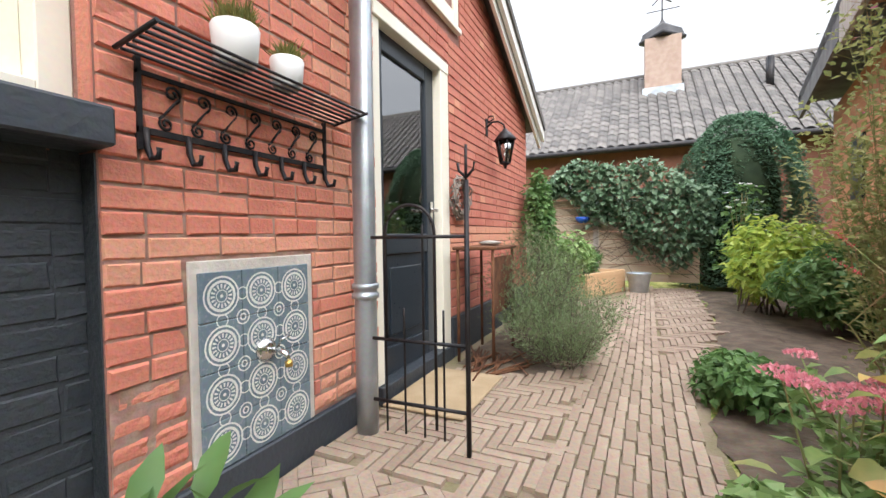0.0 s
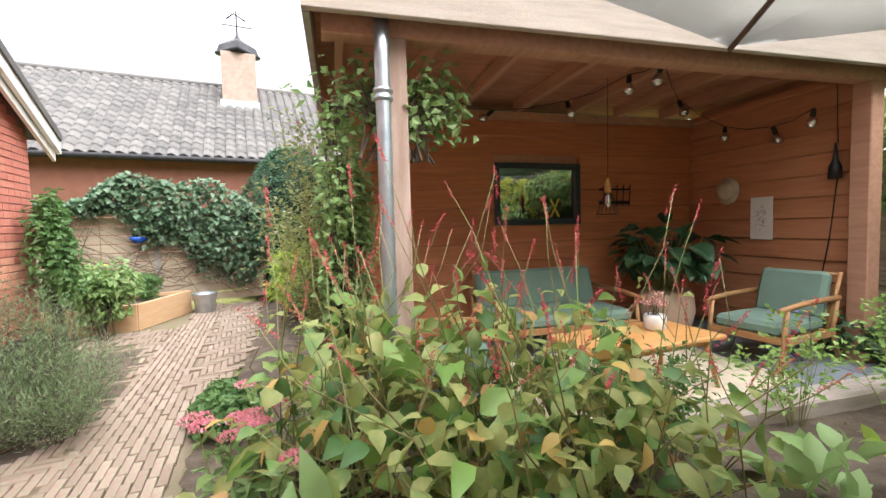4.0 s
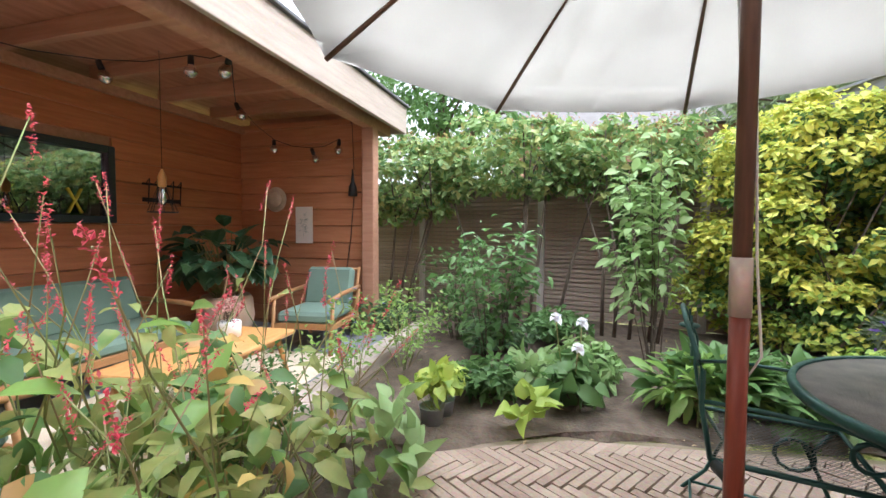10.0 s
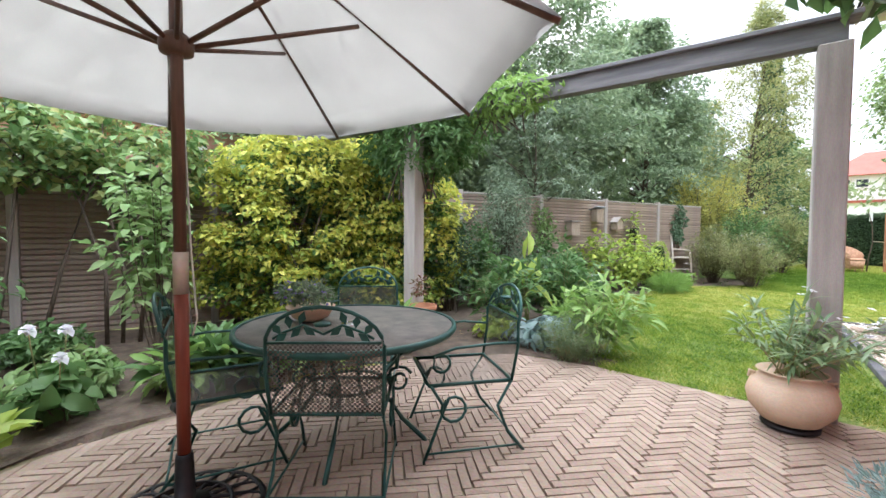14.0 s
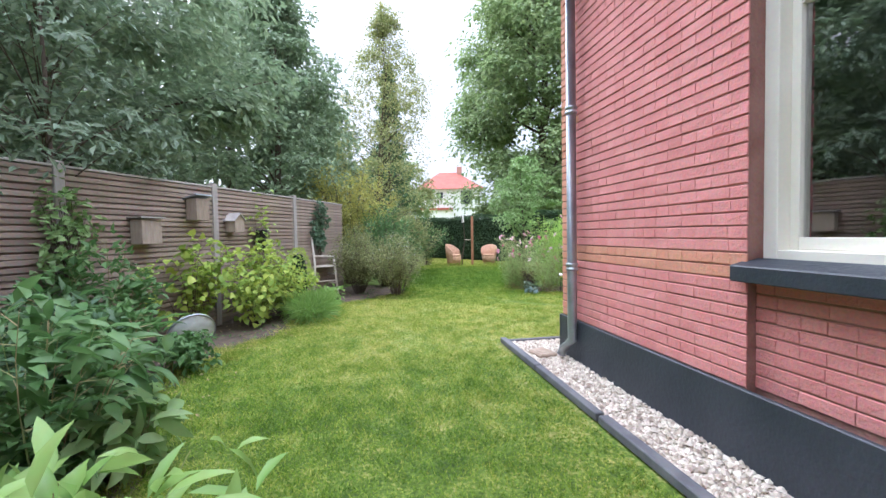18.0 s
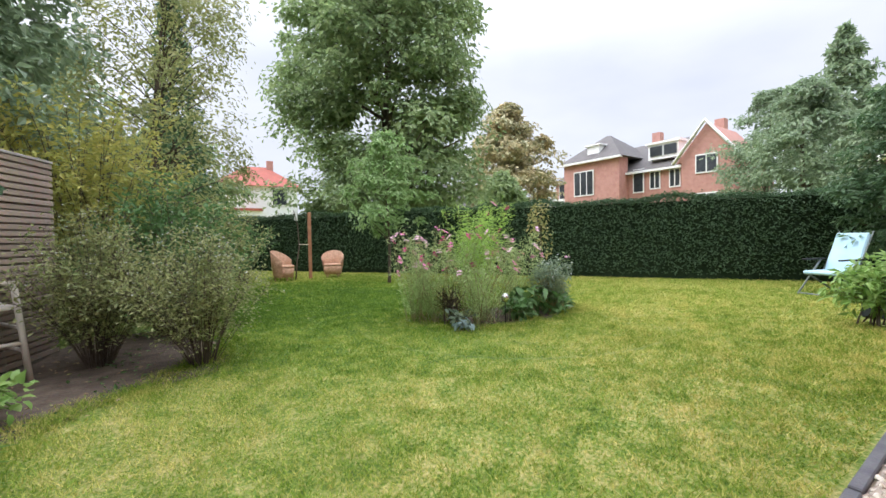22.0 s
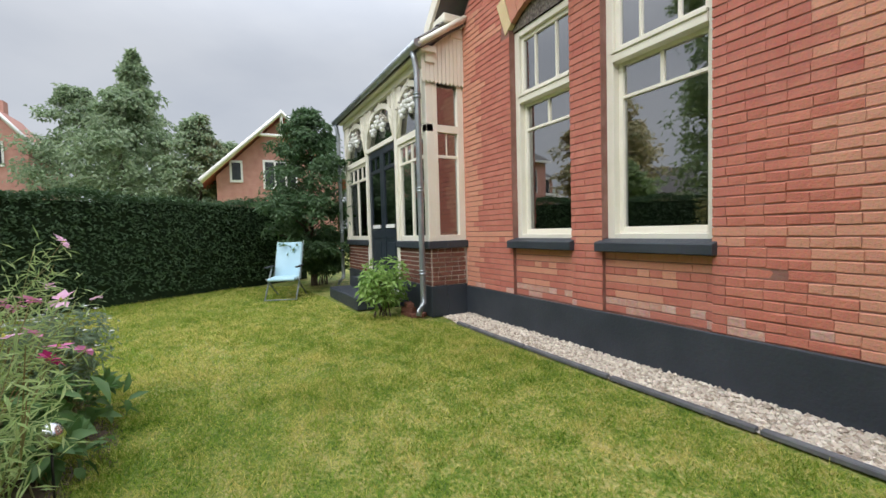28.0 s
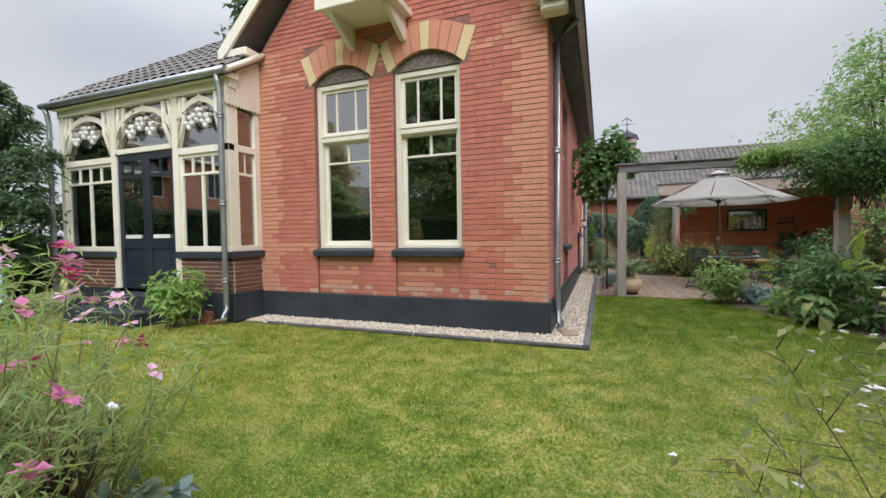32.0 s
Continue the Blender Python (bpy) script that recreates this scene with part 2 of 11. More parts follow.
    if blades:
        tr = n.new("ShaderNodeBsdfTranslucent")
        sh = n.new("ShaderNodeMixShader")
        sh.inputs["Fac"].default_value = 0.35
        l.new(ramp.outputs["Color"], tr.inputs["Color"])
        l.new(p.outputs["BSDF"], sh.inputs[1]), l.new(tr.outputs["BSDF"], sh.inputs[2])
        l.new(sh.outputs["Shader"], n["Material Output"].inputs["Surface"])
    else:
        bp = n.new("ShaderNodeBump")
        bp.inputs["Strength"].default_value, bp.inputs["Distance"].default_value = 0.8, 0.02
        l.new(fields[2], bp.inputs["Height"]), l.new(bp.outputs["Normal"], p.inputs["Normal"])
    return m


LAWN, GRASS = lawn_mat("lawn_ground", False), lawn_mat("grass_blades", True)
GRAVEL = mat("pale_gravel", (0.78, 0.71, 0.60), (0.30, 0.235, 0.18), 20, 0.85, 0.2, island=0.85, stain=0.25)
KERB = mat("grey_edging", (0.10, 0.10, 0.11), (0.15, 0.15, 0.155), 6, 0.85, 0.3)
CREAM = mat("cream_paint", (0.80, 0.76, 0.64), (0.84, 0.80, 0.70), 3, 0.4, 0.05, stain=0.12)
WHITE = mat("white_paint", (0.82, 0.82, 0.79), (0.76, 0.76, 0.73), 3, 0.4, 0.05, stain=0.12)
DOORBLUE = mat("dark_blue_grey_paint", (0.020, 0.028, 0.038), (0.028, 0.036, 0.048), 3, 0.32, 0.06, stain=0.2)
ZINC = mat("zinc", (0.30, 0.33, 0.36), (0.42, 0.45, 0.48), 5, 0.42, 0.1, metal=0.75, stain=0.3)
GALV = mat("galvanised_steel", (0.55, 0.60, 0.64), (0.45, 0.50, 0.55), 12, 0.35, 0.05, metal=0.85, stain=0.2)
IRON = mat("black_iron", (0.012, 0.013, 0.017), (0.03, 0.025, 0.025), 10, 0.5, 0.2, metal=0.4)
RUST = mat("rusty_iron", (0.09, 0.035, 0.018), (0.15, 0.065, 0.03), 14, 0.9, 0.4)
GREENIRON = mat("dark_green_iron", (0.016, 0.06, 0.052), (0.03, 0.10, 0.085), 8, 0.42, 0.1, metal=0.2, stain=0.2)
MESHIRON = mat("worn_mesh_iron", (0.10, 0.092, 0.08), (0.17, 0.15, 0.128), 9, 0.6, 0.4, metal=0.2, fine=140)
CEDAR = mat("cedar_planks", (0.39, 0.13, 0.058), (0.54, 0.205, 0.095), 2.2, 0.55, 0.3, vary=0.45, fine=26, stain=0.4, stretch=(1.2, 14, 14))
CEDAR_D = mat("cedar_beams", (0.38, 0.19, 0.12), (0.50, 0.28, 0.185), 2.2, 0.7, 0.25, vary=0.4, fine=26, stain=0.35, stretch=(14, 1.2, 14))
CEIL = mat("dark_roof_boards", (0.36, 0.16, 0.10), (0.46, 0.22, 0.145), 2, 0.8, 0.2, stain=0.3, stretch=(2, 9, 9))
GREYWOOD = mat("weathered_wood", (0.31, 0.28, 0.255), (0.45, 0.41, 0.375), 2, 0.85, 0.4, vary=0.4, fine=30, stain=0.45, stretch=(10, 10, 1.2))
GREYWOOD_X = mat("weathered_beam", (0.38, 0.31, 0.26), (0.52, 0.44, 0.38), 2, 0.85, 0.4, vary=0.4, fine=30, stain=0.45, stretch=(1.2, 12, 12))
SLAT = mat("fence_slat", (0.20, 0.15, 0.115), (0.35, 0.275, 0.22), 3, 0.9, 0.35, vary=0.6, fine=30, stain=0.5)
OAK = mat("oiled_oak", (0.48, 0.23, 0.075), (0.58, 0.30, 0.11), 3, 0.4, 0.1, vary=0.3, fine=26, stain=0.3, stretch=(1.5, 10, 10))
TEAK = mat("brown_teak", (0.34, 0.165, 0.065), (0.42, 0.22, 0.095), 3, 0.45, 0.1, vary=0.3, fine=26, stain=0.35, stretch=(1.5, 10, 10))
RAWWOOD = mat("raw_planter_wood", (0.58, 0.36, 0.20), (0.66, 0.44, 0.27), 3, 0.8, 0.2, vary=0.4, stain=0.3, stretch=(1.5, 10, 10))
GREENCLOTH = mat("sage_green_fabric", (0.15, 0.225, 0.18), (0.18, 0.265, 0.215), 3, 0.95, 0.25, fine=220, stain=0.3)
CANVAS = mat("cream_canvas", (0.60, 0.585, 0.55), (0.53, 0.515, 0.485), 1.5, 0.95, 0.1, fine=160, stain=0.12, through_light=0.2)
TERRA = mat("terracotta", (0.34, 0.14, 0.075), (0.42, 0.20, 0.11), 6, 0.85, 0.2, stain=0.3)
PALETERRA = mat("pale_terracotta", (0.55, 0.38, 0.26), (0.62, 0.47, 0.35), 5, 0.85, 0.2, stain=0.3)
ROOFTILE = mat("grey_roof_tile", (0.085, 0.08, 0.078), (0.17, 0.155, 0.145), 3, 0.85, 0.3, island=0.7, stain=0.5)
REDTILE = mat("red_roof_tile", (0.36, 0.10, 0.07), (0.29, 0.085, 0.06), 1.5, 0.8, 0.3, stain=0.4)
FARBRICK = mat("far_pink_brick", (0.42, 0.21, 0.17), (0.48, 0.26, 0.21), 3, 0.9, 0.2, stain=0.4)
TANBRICK = mat("tan_brick", (0.34, 0.24, 0.20), (0.40, 0.30, 0.25), 8, 0.9, 0.3, stain=0.4)
SLATE = mat("flagstone", (0.15, 0.17, 0.19), (0.22, 0.24, 0.26), 4, 0.7, 0.3, vary=0.6, stain=0.4)
RUG = mat("jute_rug", (0.55, 0.46, 0.33), (0.64, 0.55, 0.42), 9, 1.0, 0.6, fine=120, stain=0.4)
WICKER = mat("wicker", (0.46, 0.25, 0.15), (0.58, 0.35, 0.23), 14, 0.75, 0.6, fine=110, stain=0.5)
BLUECLOTH = mat("pale_blue_cloth", (0.42, 0.62, 0.72), (0.48, 0.68, 0.78), 3, 0.9, 0.1, fine=150, stain=0.15)
WHITEPLASTIC = mat("white_ceramic", (0.82, 0.82, 0.82), (0.78, 0.78, 0.78), 3, 0.35, 0.02, stain=0.05)
PAPER = mat("paper", (0.80, 0.78, 0.73), (0.77, 0.75, 0.70), 5, 0.9, 0.03, stain=0.1)
BLACK = mat("black_plastic", (0.012, 0.012, 0.013), (0.02, 0.02, 0.02), 5, 0.5, 0.05)
CURTAIN = mat("net_curtain", (0.72, 0.72, 0.70), (0.6, 0.6, 0.58), 6, 0.95, 0.2, stain=0.2)
# near-black walls: the gloom of unlit rooms is in the colour
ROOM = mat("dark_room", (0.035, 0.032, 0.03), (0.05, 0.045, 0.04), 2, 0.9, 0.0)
BARK = mat("bark", (0.075, 0.055, 0.04), (0.13, 0.10, 0.075), 9, 0.95, 0.7, stretch=(6, 6, 1.5))
STEM = mat("green_stem", (0.20, 0.27, 0.09), (0.32, 0.22, 0.12), 6, 0.7, 0.1)
def shiny_glass(name, share):
    m = glass_mat(name)
    sh = next(k for k in m.node_tree.nodes if k.type == "MIX_SHADER")
    m.node_tree.links.remove(sh.inputs["Fac"].links[0])
    sh.inputs["Fac"].default_value = share
    return m


GLASS = glass_mat("window_glass")
BULB = shiny_glass("bulb_glass", 0.8)
CHROME = mat("chrome", (0.7, 0.7, 0.7), (0.6, 0.6, 0.6), 5, 0.2, 0.0, metal=1.0, stain=0.1)
TAN = mat("sisal_mat", (0.33, 0.24, 0.14), (0.40, 0.30, 0.19), 6, 1.0, 0.5, fine=160, stain=0.3)

L_BOX = leaf_mat("leaf_mid_green", (0.075, 0.165, 0.035), (0.15, 0.26, 0.065), 0.5, 0.38)
L_DARK = leaf_mat("leaf_dark_green", (0.06, 0.125, 0.044), (0.125, 0.20, 0.07), 0.45, 0.4)
L_IVY = leaf_mat("leaf_ivy", (0.06, 0.13, 0.055), (0.22, 0.31, 0.17), 0.42, 0.38)
L_YEW = leaf_mat("leaf_hedge", (0.045, 0.09, 0.032), (0.085, 0.145, 0.05), 0.6, 0.3)
L_YEL = leaf_mat("leaf_gold", (0.80, 0.71, 0.10), (0.33, 0.44, 0.055), 0.45, 0.42)
L_LIME = leaf_mat("leaf_lime", (0.50, 0.56, 0.06), (0.24, 0.39, 0.055), 0.45, 0.42)
L_GREY = leaf_mat("leaf_grey_green", (0.15, 0.215, 0.12), (0.25, 0.31, 0.18), 0.5, 0.38)
L_BLUE = leaf_mat("leaf_blue_green", (0.19, 0.28, 0.24), (0.30, 0.39, 0.34), 0.5, 0.38)
L_AUT = leaf_mat("leaf_autumn", (0.27, 0.31, 0.08), (0.38, 0.32, 0.10), 0.5, 0.38)
# leaf_tree is lightened partly in place of haze over the farther trees
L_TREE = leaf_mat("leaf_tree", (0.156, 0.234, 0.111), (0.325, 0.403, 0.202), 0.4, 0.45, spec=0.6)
L_OAK = leaf_mat("leaf_oak", (0.163, 0.250, 0.081), (0.338, 0.413, 0.150), 0.45, 0.45, spec=0.5)
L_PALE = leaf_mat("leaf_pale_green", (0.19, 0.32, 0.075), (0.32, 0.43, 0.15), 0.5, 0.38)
L_BLOTCH = leaf_mat("leaf_turning", (0.12, 0.26, 0.045), (0.50, 0.47, 0.14), 0.5, 0.45, 12.0, 0.6)
L_ROSEM = leaf_mat("leaf_rosemary", (0.15, 0.22, 0.085), (0.25, 0.32, 0.14), 0.5, 0.38)
L_OLEA = leaf_mat("leaf_oleander", (0.13, 0.22, 0.08), (0.26, 0.34, 0.14), 0.42, 0.35)
P_PINK = leaf_mat("petal_pink", (0.62, 0.10, 0.30), (0.80, 0.35, 0.55))
P_SEDUM = leaf_mat("petal_sedum", (0.70, 0.22, 0.27), (0.84, 0.42, 0.43), 0.5, 0.38)
P_RED = leaf_mat("petal_crimson", (0.60, 0.045, 0.085), (0.78, 0.20, 0.20), 0.5, 0.38)
P_WHITE = leaf_mat("petal_white", (0.80, 0.80, 0.78), (0.86, 0.84, 0.80))
P_PURP = leaf_mat("petal_purple", (0.20, 0.12, 0.50), (0.35, 0.25, 0.65))


# ---- building blocks ----
def mesh_ob(name, bm, material, parent=None, label=""):
    me = bpy.data.meshes.new(name)
    bm.to_mesh(me)
    bm.free()
    me.materials.append(material)
    ob = new(name, me)
    ob.parent = parent
    return tagged(ob, label)


part = mesh_ob


def thing(name, label, category, group="", kind="", at=None):
    ob = new(name)
    if at is not None:
        ob.matrix_world = at
    return tagged(ob, label, category, group, kind)


def np_mesh(name, verts, faces, material, parent=None, label="", smooth=False):
    """A mesh from arrays; all faces have the same corner count."""
    verts, faces = np.asarray(verts, np.float32), np.asarray(faces, np.int32)
    me = bpy.data.meshes.new(name)
    k = faces.shape[1]
    me.vertices.add(len(verts)), me.loops.add(faces.size), me.polygons.add(len(faces))
    me.vertices.foreach_set("co", verts.ravel())
    me.loops.foreach_set("vertex_index", faces.ravel())
    me.polygons.foreach_set("loop_start", np.arange(len(faces), dtype=np.int32) * k)
    me.polygons.foreach_set("use_smooth", np.full(len(faces), smooth))
    me.update(calc_edges=True)
    me.materials.append(material)
    ob = new(name, me)
    ob.parent = parent
    return tagged(ob, label)


def box(bm, x0, x1, y0, y1, z0, z1, bevel=0.0):
    r = bmesh.ops.create_cube(bm, size=1.0)
    vs = r["verts"]
    for v in vs:
        v.co = Vector(((x0 + x1) / 2 + v.co.x * (x1 - x0), (y0 + y1) / 2 + v.co.y * (y1 - y0), (z0 + z1) / 2 + v.co.z * (z1 - z0)))
    if bevel:
        es = list({e for v in vs for e in v.link_edges})
        bmesh.ops.bevel(bm, geom=es, offset=bevel, segments=1, affect="EDGES")
    return vs


def boxes(*specs, bevel=0.0):
    bm = bmesh.new()
    for s in specs:
        box(bm, *s, bevel=bevel)
    return bm


def tube(bm, pts, r, sides=6, r2=None):
    """A round bar along points, tapering from r to r2."""
    pts = [Vector(p) for p in pts]
    rings, n = [], len(pts)
    for i, p in enumerate(pts):
        d = (pts[min(i + 1, n - 1)] - pts[max(i - 1, 0)])
        d = d.normalized() if d.length > 1e-9 else Vector((0, 0, 1))
        a = d.cross(Vector((0, 0, 1)) if abs(d.z) < 0.9 else Vector((1, 0, 0))).normalized()
        b = d.cross(a)
        rr = r if r2 is None else r + (r2 - r) * i / max(1, n - 1)
        rings.append([bm.verts.new(p + rr * (math.cos(2 * math.pi * k / sides) * a + math.sin(2 * math.pi * k / sides) * b)) for k in range(sides)])
    for u, v in zip(rings, rings[1:]):
        for k in range(sides):
            f = bm.faces.new((u[k], u[(k + 1) % sides], v[(k + 1) % sides], v[k]))
            f.smooth = True
    bm.faces.new(rings[0][::-1]), bm.faces.new(rings[-1])
    return bm


def bar(pts, r, sides=6, r2=None):
    return tube(bmesh.new(), pts, r, sides, r2)


def lathe(profile, sides=24, bm=None, at=(0, 0, 0)):
    """A turned shape from (radius, height) pairs."""
    bm = bm or bmesh.new()
    rings = []
    for r, z in profile:
        rings.append([bm.verts.new((at[0] + r * math.cos(2 * math.pi * k / sides), at[1] + r * math.sin(2 * math.pi * k / sides), at[2] + z)) for k in range(sides)])
    for u, v in zip(rings, rings[1:]):
        for k in range(sides):
            f = bm.faces.new((u[k], u[(k + 1) % sides], v[(k + 1) % sides], v[k]))
            f.smooth = True
    rad = [r for r, z in profile]
    if abs(profile[0][1] - profile[-1][1]) < 0.04 and min(rad) > 0.4 * max(rad):
        for k in range(sides):
            bm.faces.new((rings[-1][k], rings[-1][(k + 1) % sides], rings[0][(k + 1) % sides], rings[0][k]))
    else:
        bm.faces.new(rings[0][::-1]), bm.faces.new(rings[-1])
    return bm


def arc(cx, cz, r, a0, a1, n=10, y=0.0):
    return [(cx + r * math.cos(radians(a0 + (a1 - a0) * i / n)), y, cz + r * math.sin(radians(a0 + (a1 - a0) * i / n))) for i in range(n + 1)]


def rng(seed):
    return np.random.default_rng(seed)


def unit(v):
    return v / np.maximum(np.linalg.norm(v, axis=-1, keepdims=True), 1e-9)


def leaves(pos, out, length, width, seed=0, droop=0.2, fold=0.18, spread=0.8, rich=False, face=False):
    """Vertices and triangles of one leaf a position, pointing along out with some scatter."""
    g = rng(seed)
    n = len(pos)
    d = unit(out + g.normal(0, spread * 0.6, (n, 3)) + np.array([0, 0, -droop]))
    up = unit(np.array([0, 0, 1.0]) + g.normal(0, spread * 0.5, (n, 3)))
    if face:
        nrm = unit(out * 0.6 + np.array([0, 0, 0.6]) + g.normal(0, 0.42, (n, 3)))
        d = g.normal(0, 0.75, (n, 3)) + out * 0.45 + np.array([0, 0, -droop])
        d = unit(d - nrm * (d * nrm).sum(1, keepdims=True))
        up = nrm
    side = unit(np.cross(d, up))
    nor = np.cross(side, d)
    ln = (length * g.uniform(0.6, 1.25, n))[:, None]
    wd = (width * g.uniform(0.7, 1.2, n))[:, None]
    if not rich:
        mid = pos + d * ln * 0.45
        v = np.stack([pos, mid + side * wd / 2 + nor * wd * fold, pos + d * ln - nor * ln * 0.10, mid - side * wd / 2 + nor * wd * fold], 1)
        base = np.arange(n)[:, None] * 4
        f = np.concatenate([base + [0, 1, 2], base + [0, 2, 3]])
        return v.reshape(-1, 3), f
    rows = []
    wave = g.normal(0, 0.05, (n, 4, 1))
    for i, (s, w) in enumerate(((0.0, 0.06), (0.22, 0.85), (0.55, 1.0), (0.82, 0.5))):
        c = pos + d * ln * s + nor * (ln * (0.12 * s - 0.42 * s * s))
        rows += [c + side * wd / 2 * w + nor * wd * (fold + wave[:, i]) * w, c, c - side * wd / 2 * w + nor * wd * (fold - wave[:, i]) * w]
    rows.append(pos + d * ln - nor * ln * 0.32)
    v = np.stack(rows, 1)
    tri = []
    for r in range(3):
        a = 3 * r
        for q in (0, 1):
            tri += [[a + q, a + q + 1, a + q + 4], [a + q, a + q + 4, a + q + 3]]
    tri += [[9, 10, 12], [10, 11, 12]]
    f = (np.arange(n)[:, None, None] * 13 + np.array(tri)[None]).reshape(-1, 3)
    return v.reshape(-1, 3), f


def sticks(a, b, r):
    """Three-sided twigs from points a to points b."""
    n = len(a)
    d = unit(b - a)
    s = unit(np.cross(d, np.array([0.3, 0.5, 0.81])))
    t = np.cross(d, s)
    r = np.broadcast_to(np.asarray(r, float), (n,))[:, None]
    v = []
    for k in range(3):
        o = math.cos(k * 2.0944) * s + math.sin(k * 2.0944) * t
        v += [a + o * r, b + o * r * 0.5]
    v = np.stack(v, 1).reshape(-1, 3)
    f = (np.arange(n)[:, None, None] * 6 + np.array([[0, 2, 3, 1], [2, 4, 5, 3], [4, 0, 1, 5]])[None]).reshape(-1, 4)
    return v, f


def blob_points(n, seed, size, lumps=9, shell=0.55, base=0.0):
    """Points in an uneven rounded crown made of overlapping lumps, thicker towards the outside; outward ways too."""
    g = rng(seed)
    c = unit(g.normal(0, 1, (lumps, 3))) * g.uniform(0.25, 0.62, (lumps, 1))
    rad = g.uniform(0.34, 0.56, lumps) * (1.0 if lumps < 15 else (14 / lumps) ** 0.45)
    c *= 1.0 if lumps < 15 else 1.15
    w = g.integers(0, lumps, n)
    o = unit(g.normal(0, 1, (n, 3)))
    if lumps < 15:
        p = c[w] + o * (rad[w] * g.uniform(shell, 1.0, n) ** 0.6)[:, None]
    else:
        k = lumps * 15
        cw = g.integers(0, lumps, k)
        co = unit(g.normal(0, 1, (k, 3)))
        cc = c[cw] + co * (rad[cw] * g.uniform(0.35, 1.12, k))[:, None]
        w = g.integers(0, k, n)
        p = cc[w] + g.normal(0, 0.052, (n, 3)) * g.uniform(0.5, 1.5, (k, 1))[w]
        o = unit(co[w] + 0.5 * o)
    p *= np.asarray(size)
    p[:, 2] = np.maximum(p[:, 2], base + g.uniform(0, 0.06, n) * size[2])
    return p, unit(o + 0.5 * unit(p / np.asarray(size)))


def bough_points(n, seed, radius, z0, z1, shape, boughs, flat=0.6, size=0.17):
    """Points on the upper shells of many leafy boughs that fill a crown; shape gives the crown's width up its height."""
    g = rng(seed)
    s = g.uniform(0.02, 1, boughs)
    a = g.uniform(0, 2 * math.pi, boughs)
    wide = np.interp(s, [q[0] for q in shape], [q[1] for q in shape])
    lobe = 1 + 0.14 * np.sin(3 * a + seed + 5 * s) + 0.10 * np.sin(7 * a - 9 * s)
    r = radius * wide * lobe * np.sqrt(g.uniform(0.12, 1, boughs))
    c = np.c_[r * np.cos(a), r * np.sin(a), z0 + (z1 - z0) * s]
    br = radius * size * g.uniform(0.6, 1.5, boughs) * (0.55 + 0.45 * wide)
    k = g.integers(0, boughs, n)
    o = unit(g.normal(0, 1, (n, 3)) + np.array([0, 0, 0.55]))
    p = c[k] + o * (br[k] * g.uniform(0.45, 1.05, n))[:, None] * np.array([1.15, 1.15, flat])
    way = unit(np.c_[np.cos(a), np.sin(a), np.full(boughs, 0.1)])
    return p, unit(o + 0.7 * way[k]), c


def crown_tree(name, label, x, y, height, radius, z0, shape, material, n, leaf, seed, boughs=120, trunk=0.2, limbs=26, size=0.17, flat=0.6, group="", bark=None, lean=(0, 0)):
    """A tapered trunk, forked limbs running out to the boughs, and leaves on the boughs with gaps between."""
    t = thing(name, label, "tree", group, "", pose(x, y, 0))
    p, o, c = bough_points(n, seed, radius, z0, height, shape, boughs, flat, size)
    p[:, :2] += np.array(lean) * (p[:, 2:3] / height) ** 1.5
    c[:, :2] += np.array(lean) * (c[:, 2:3] / height) ** 1.5
    v, f = leaves(p, o, leaf[0], leaf[1], seed, 0.3, face=True)
    np_mesh("crown", v, f, material, t)
    bm = bmesh.new()
    spine = [Vector((lean[0] * q ** 1.5 + 0.012 * height * math.sin(4 * q + seed), lean[1] * q ** 1.5 + 0.012 * height * math.cos(5 * q + seed), height * 0.88 * q)) for q in (0, 0.04, 0.15, 0.3, 0.5, 0.7, 0.85, 1)]
    tube(bm, spine, trunk, 8, trunk * 0.12)
    part("trunk", bm, bark or BARK, t)
    bm = bmesh.new()
    for i in range(min(limbs, boughs)):
        e = Vector(c[i].tolist())
        q = max(0.12, min(0.85, (e.z - 0.35 * math.hypot(e.x, e.y)) / height))
        b = Vector((lean[0] * q ** 1.5, lean[1] * q ** 1.5, height * 0.88 * q))
        m = b.lerp(e, 0.5) + Vector((0, 0, 0.05 * (e - b).length))
        tube(bm, [b, m, e], trunk * 0.34 * (1.05 - q), 5, trunk * 0.05)
    tagged(part("branchwork", bm, bark or BARK, t), kind="stuff")
    return t


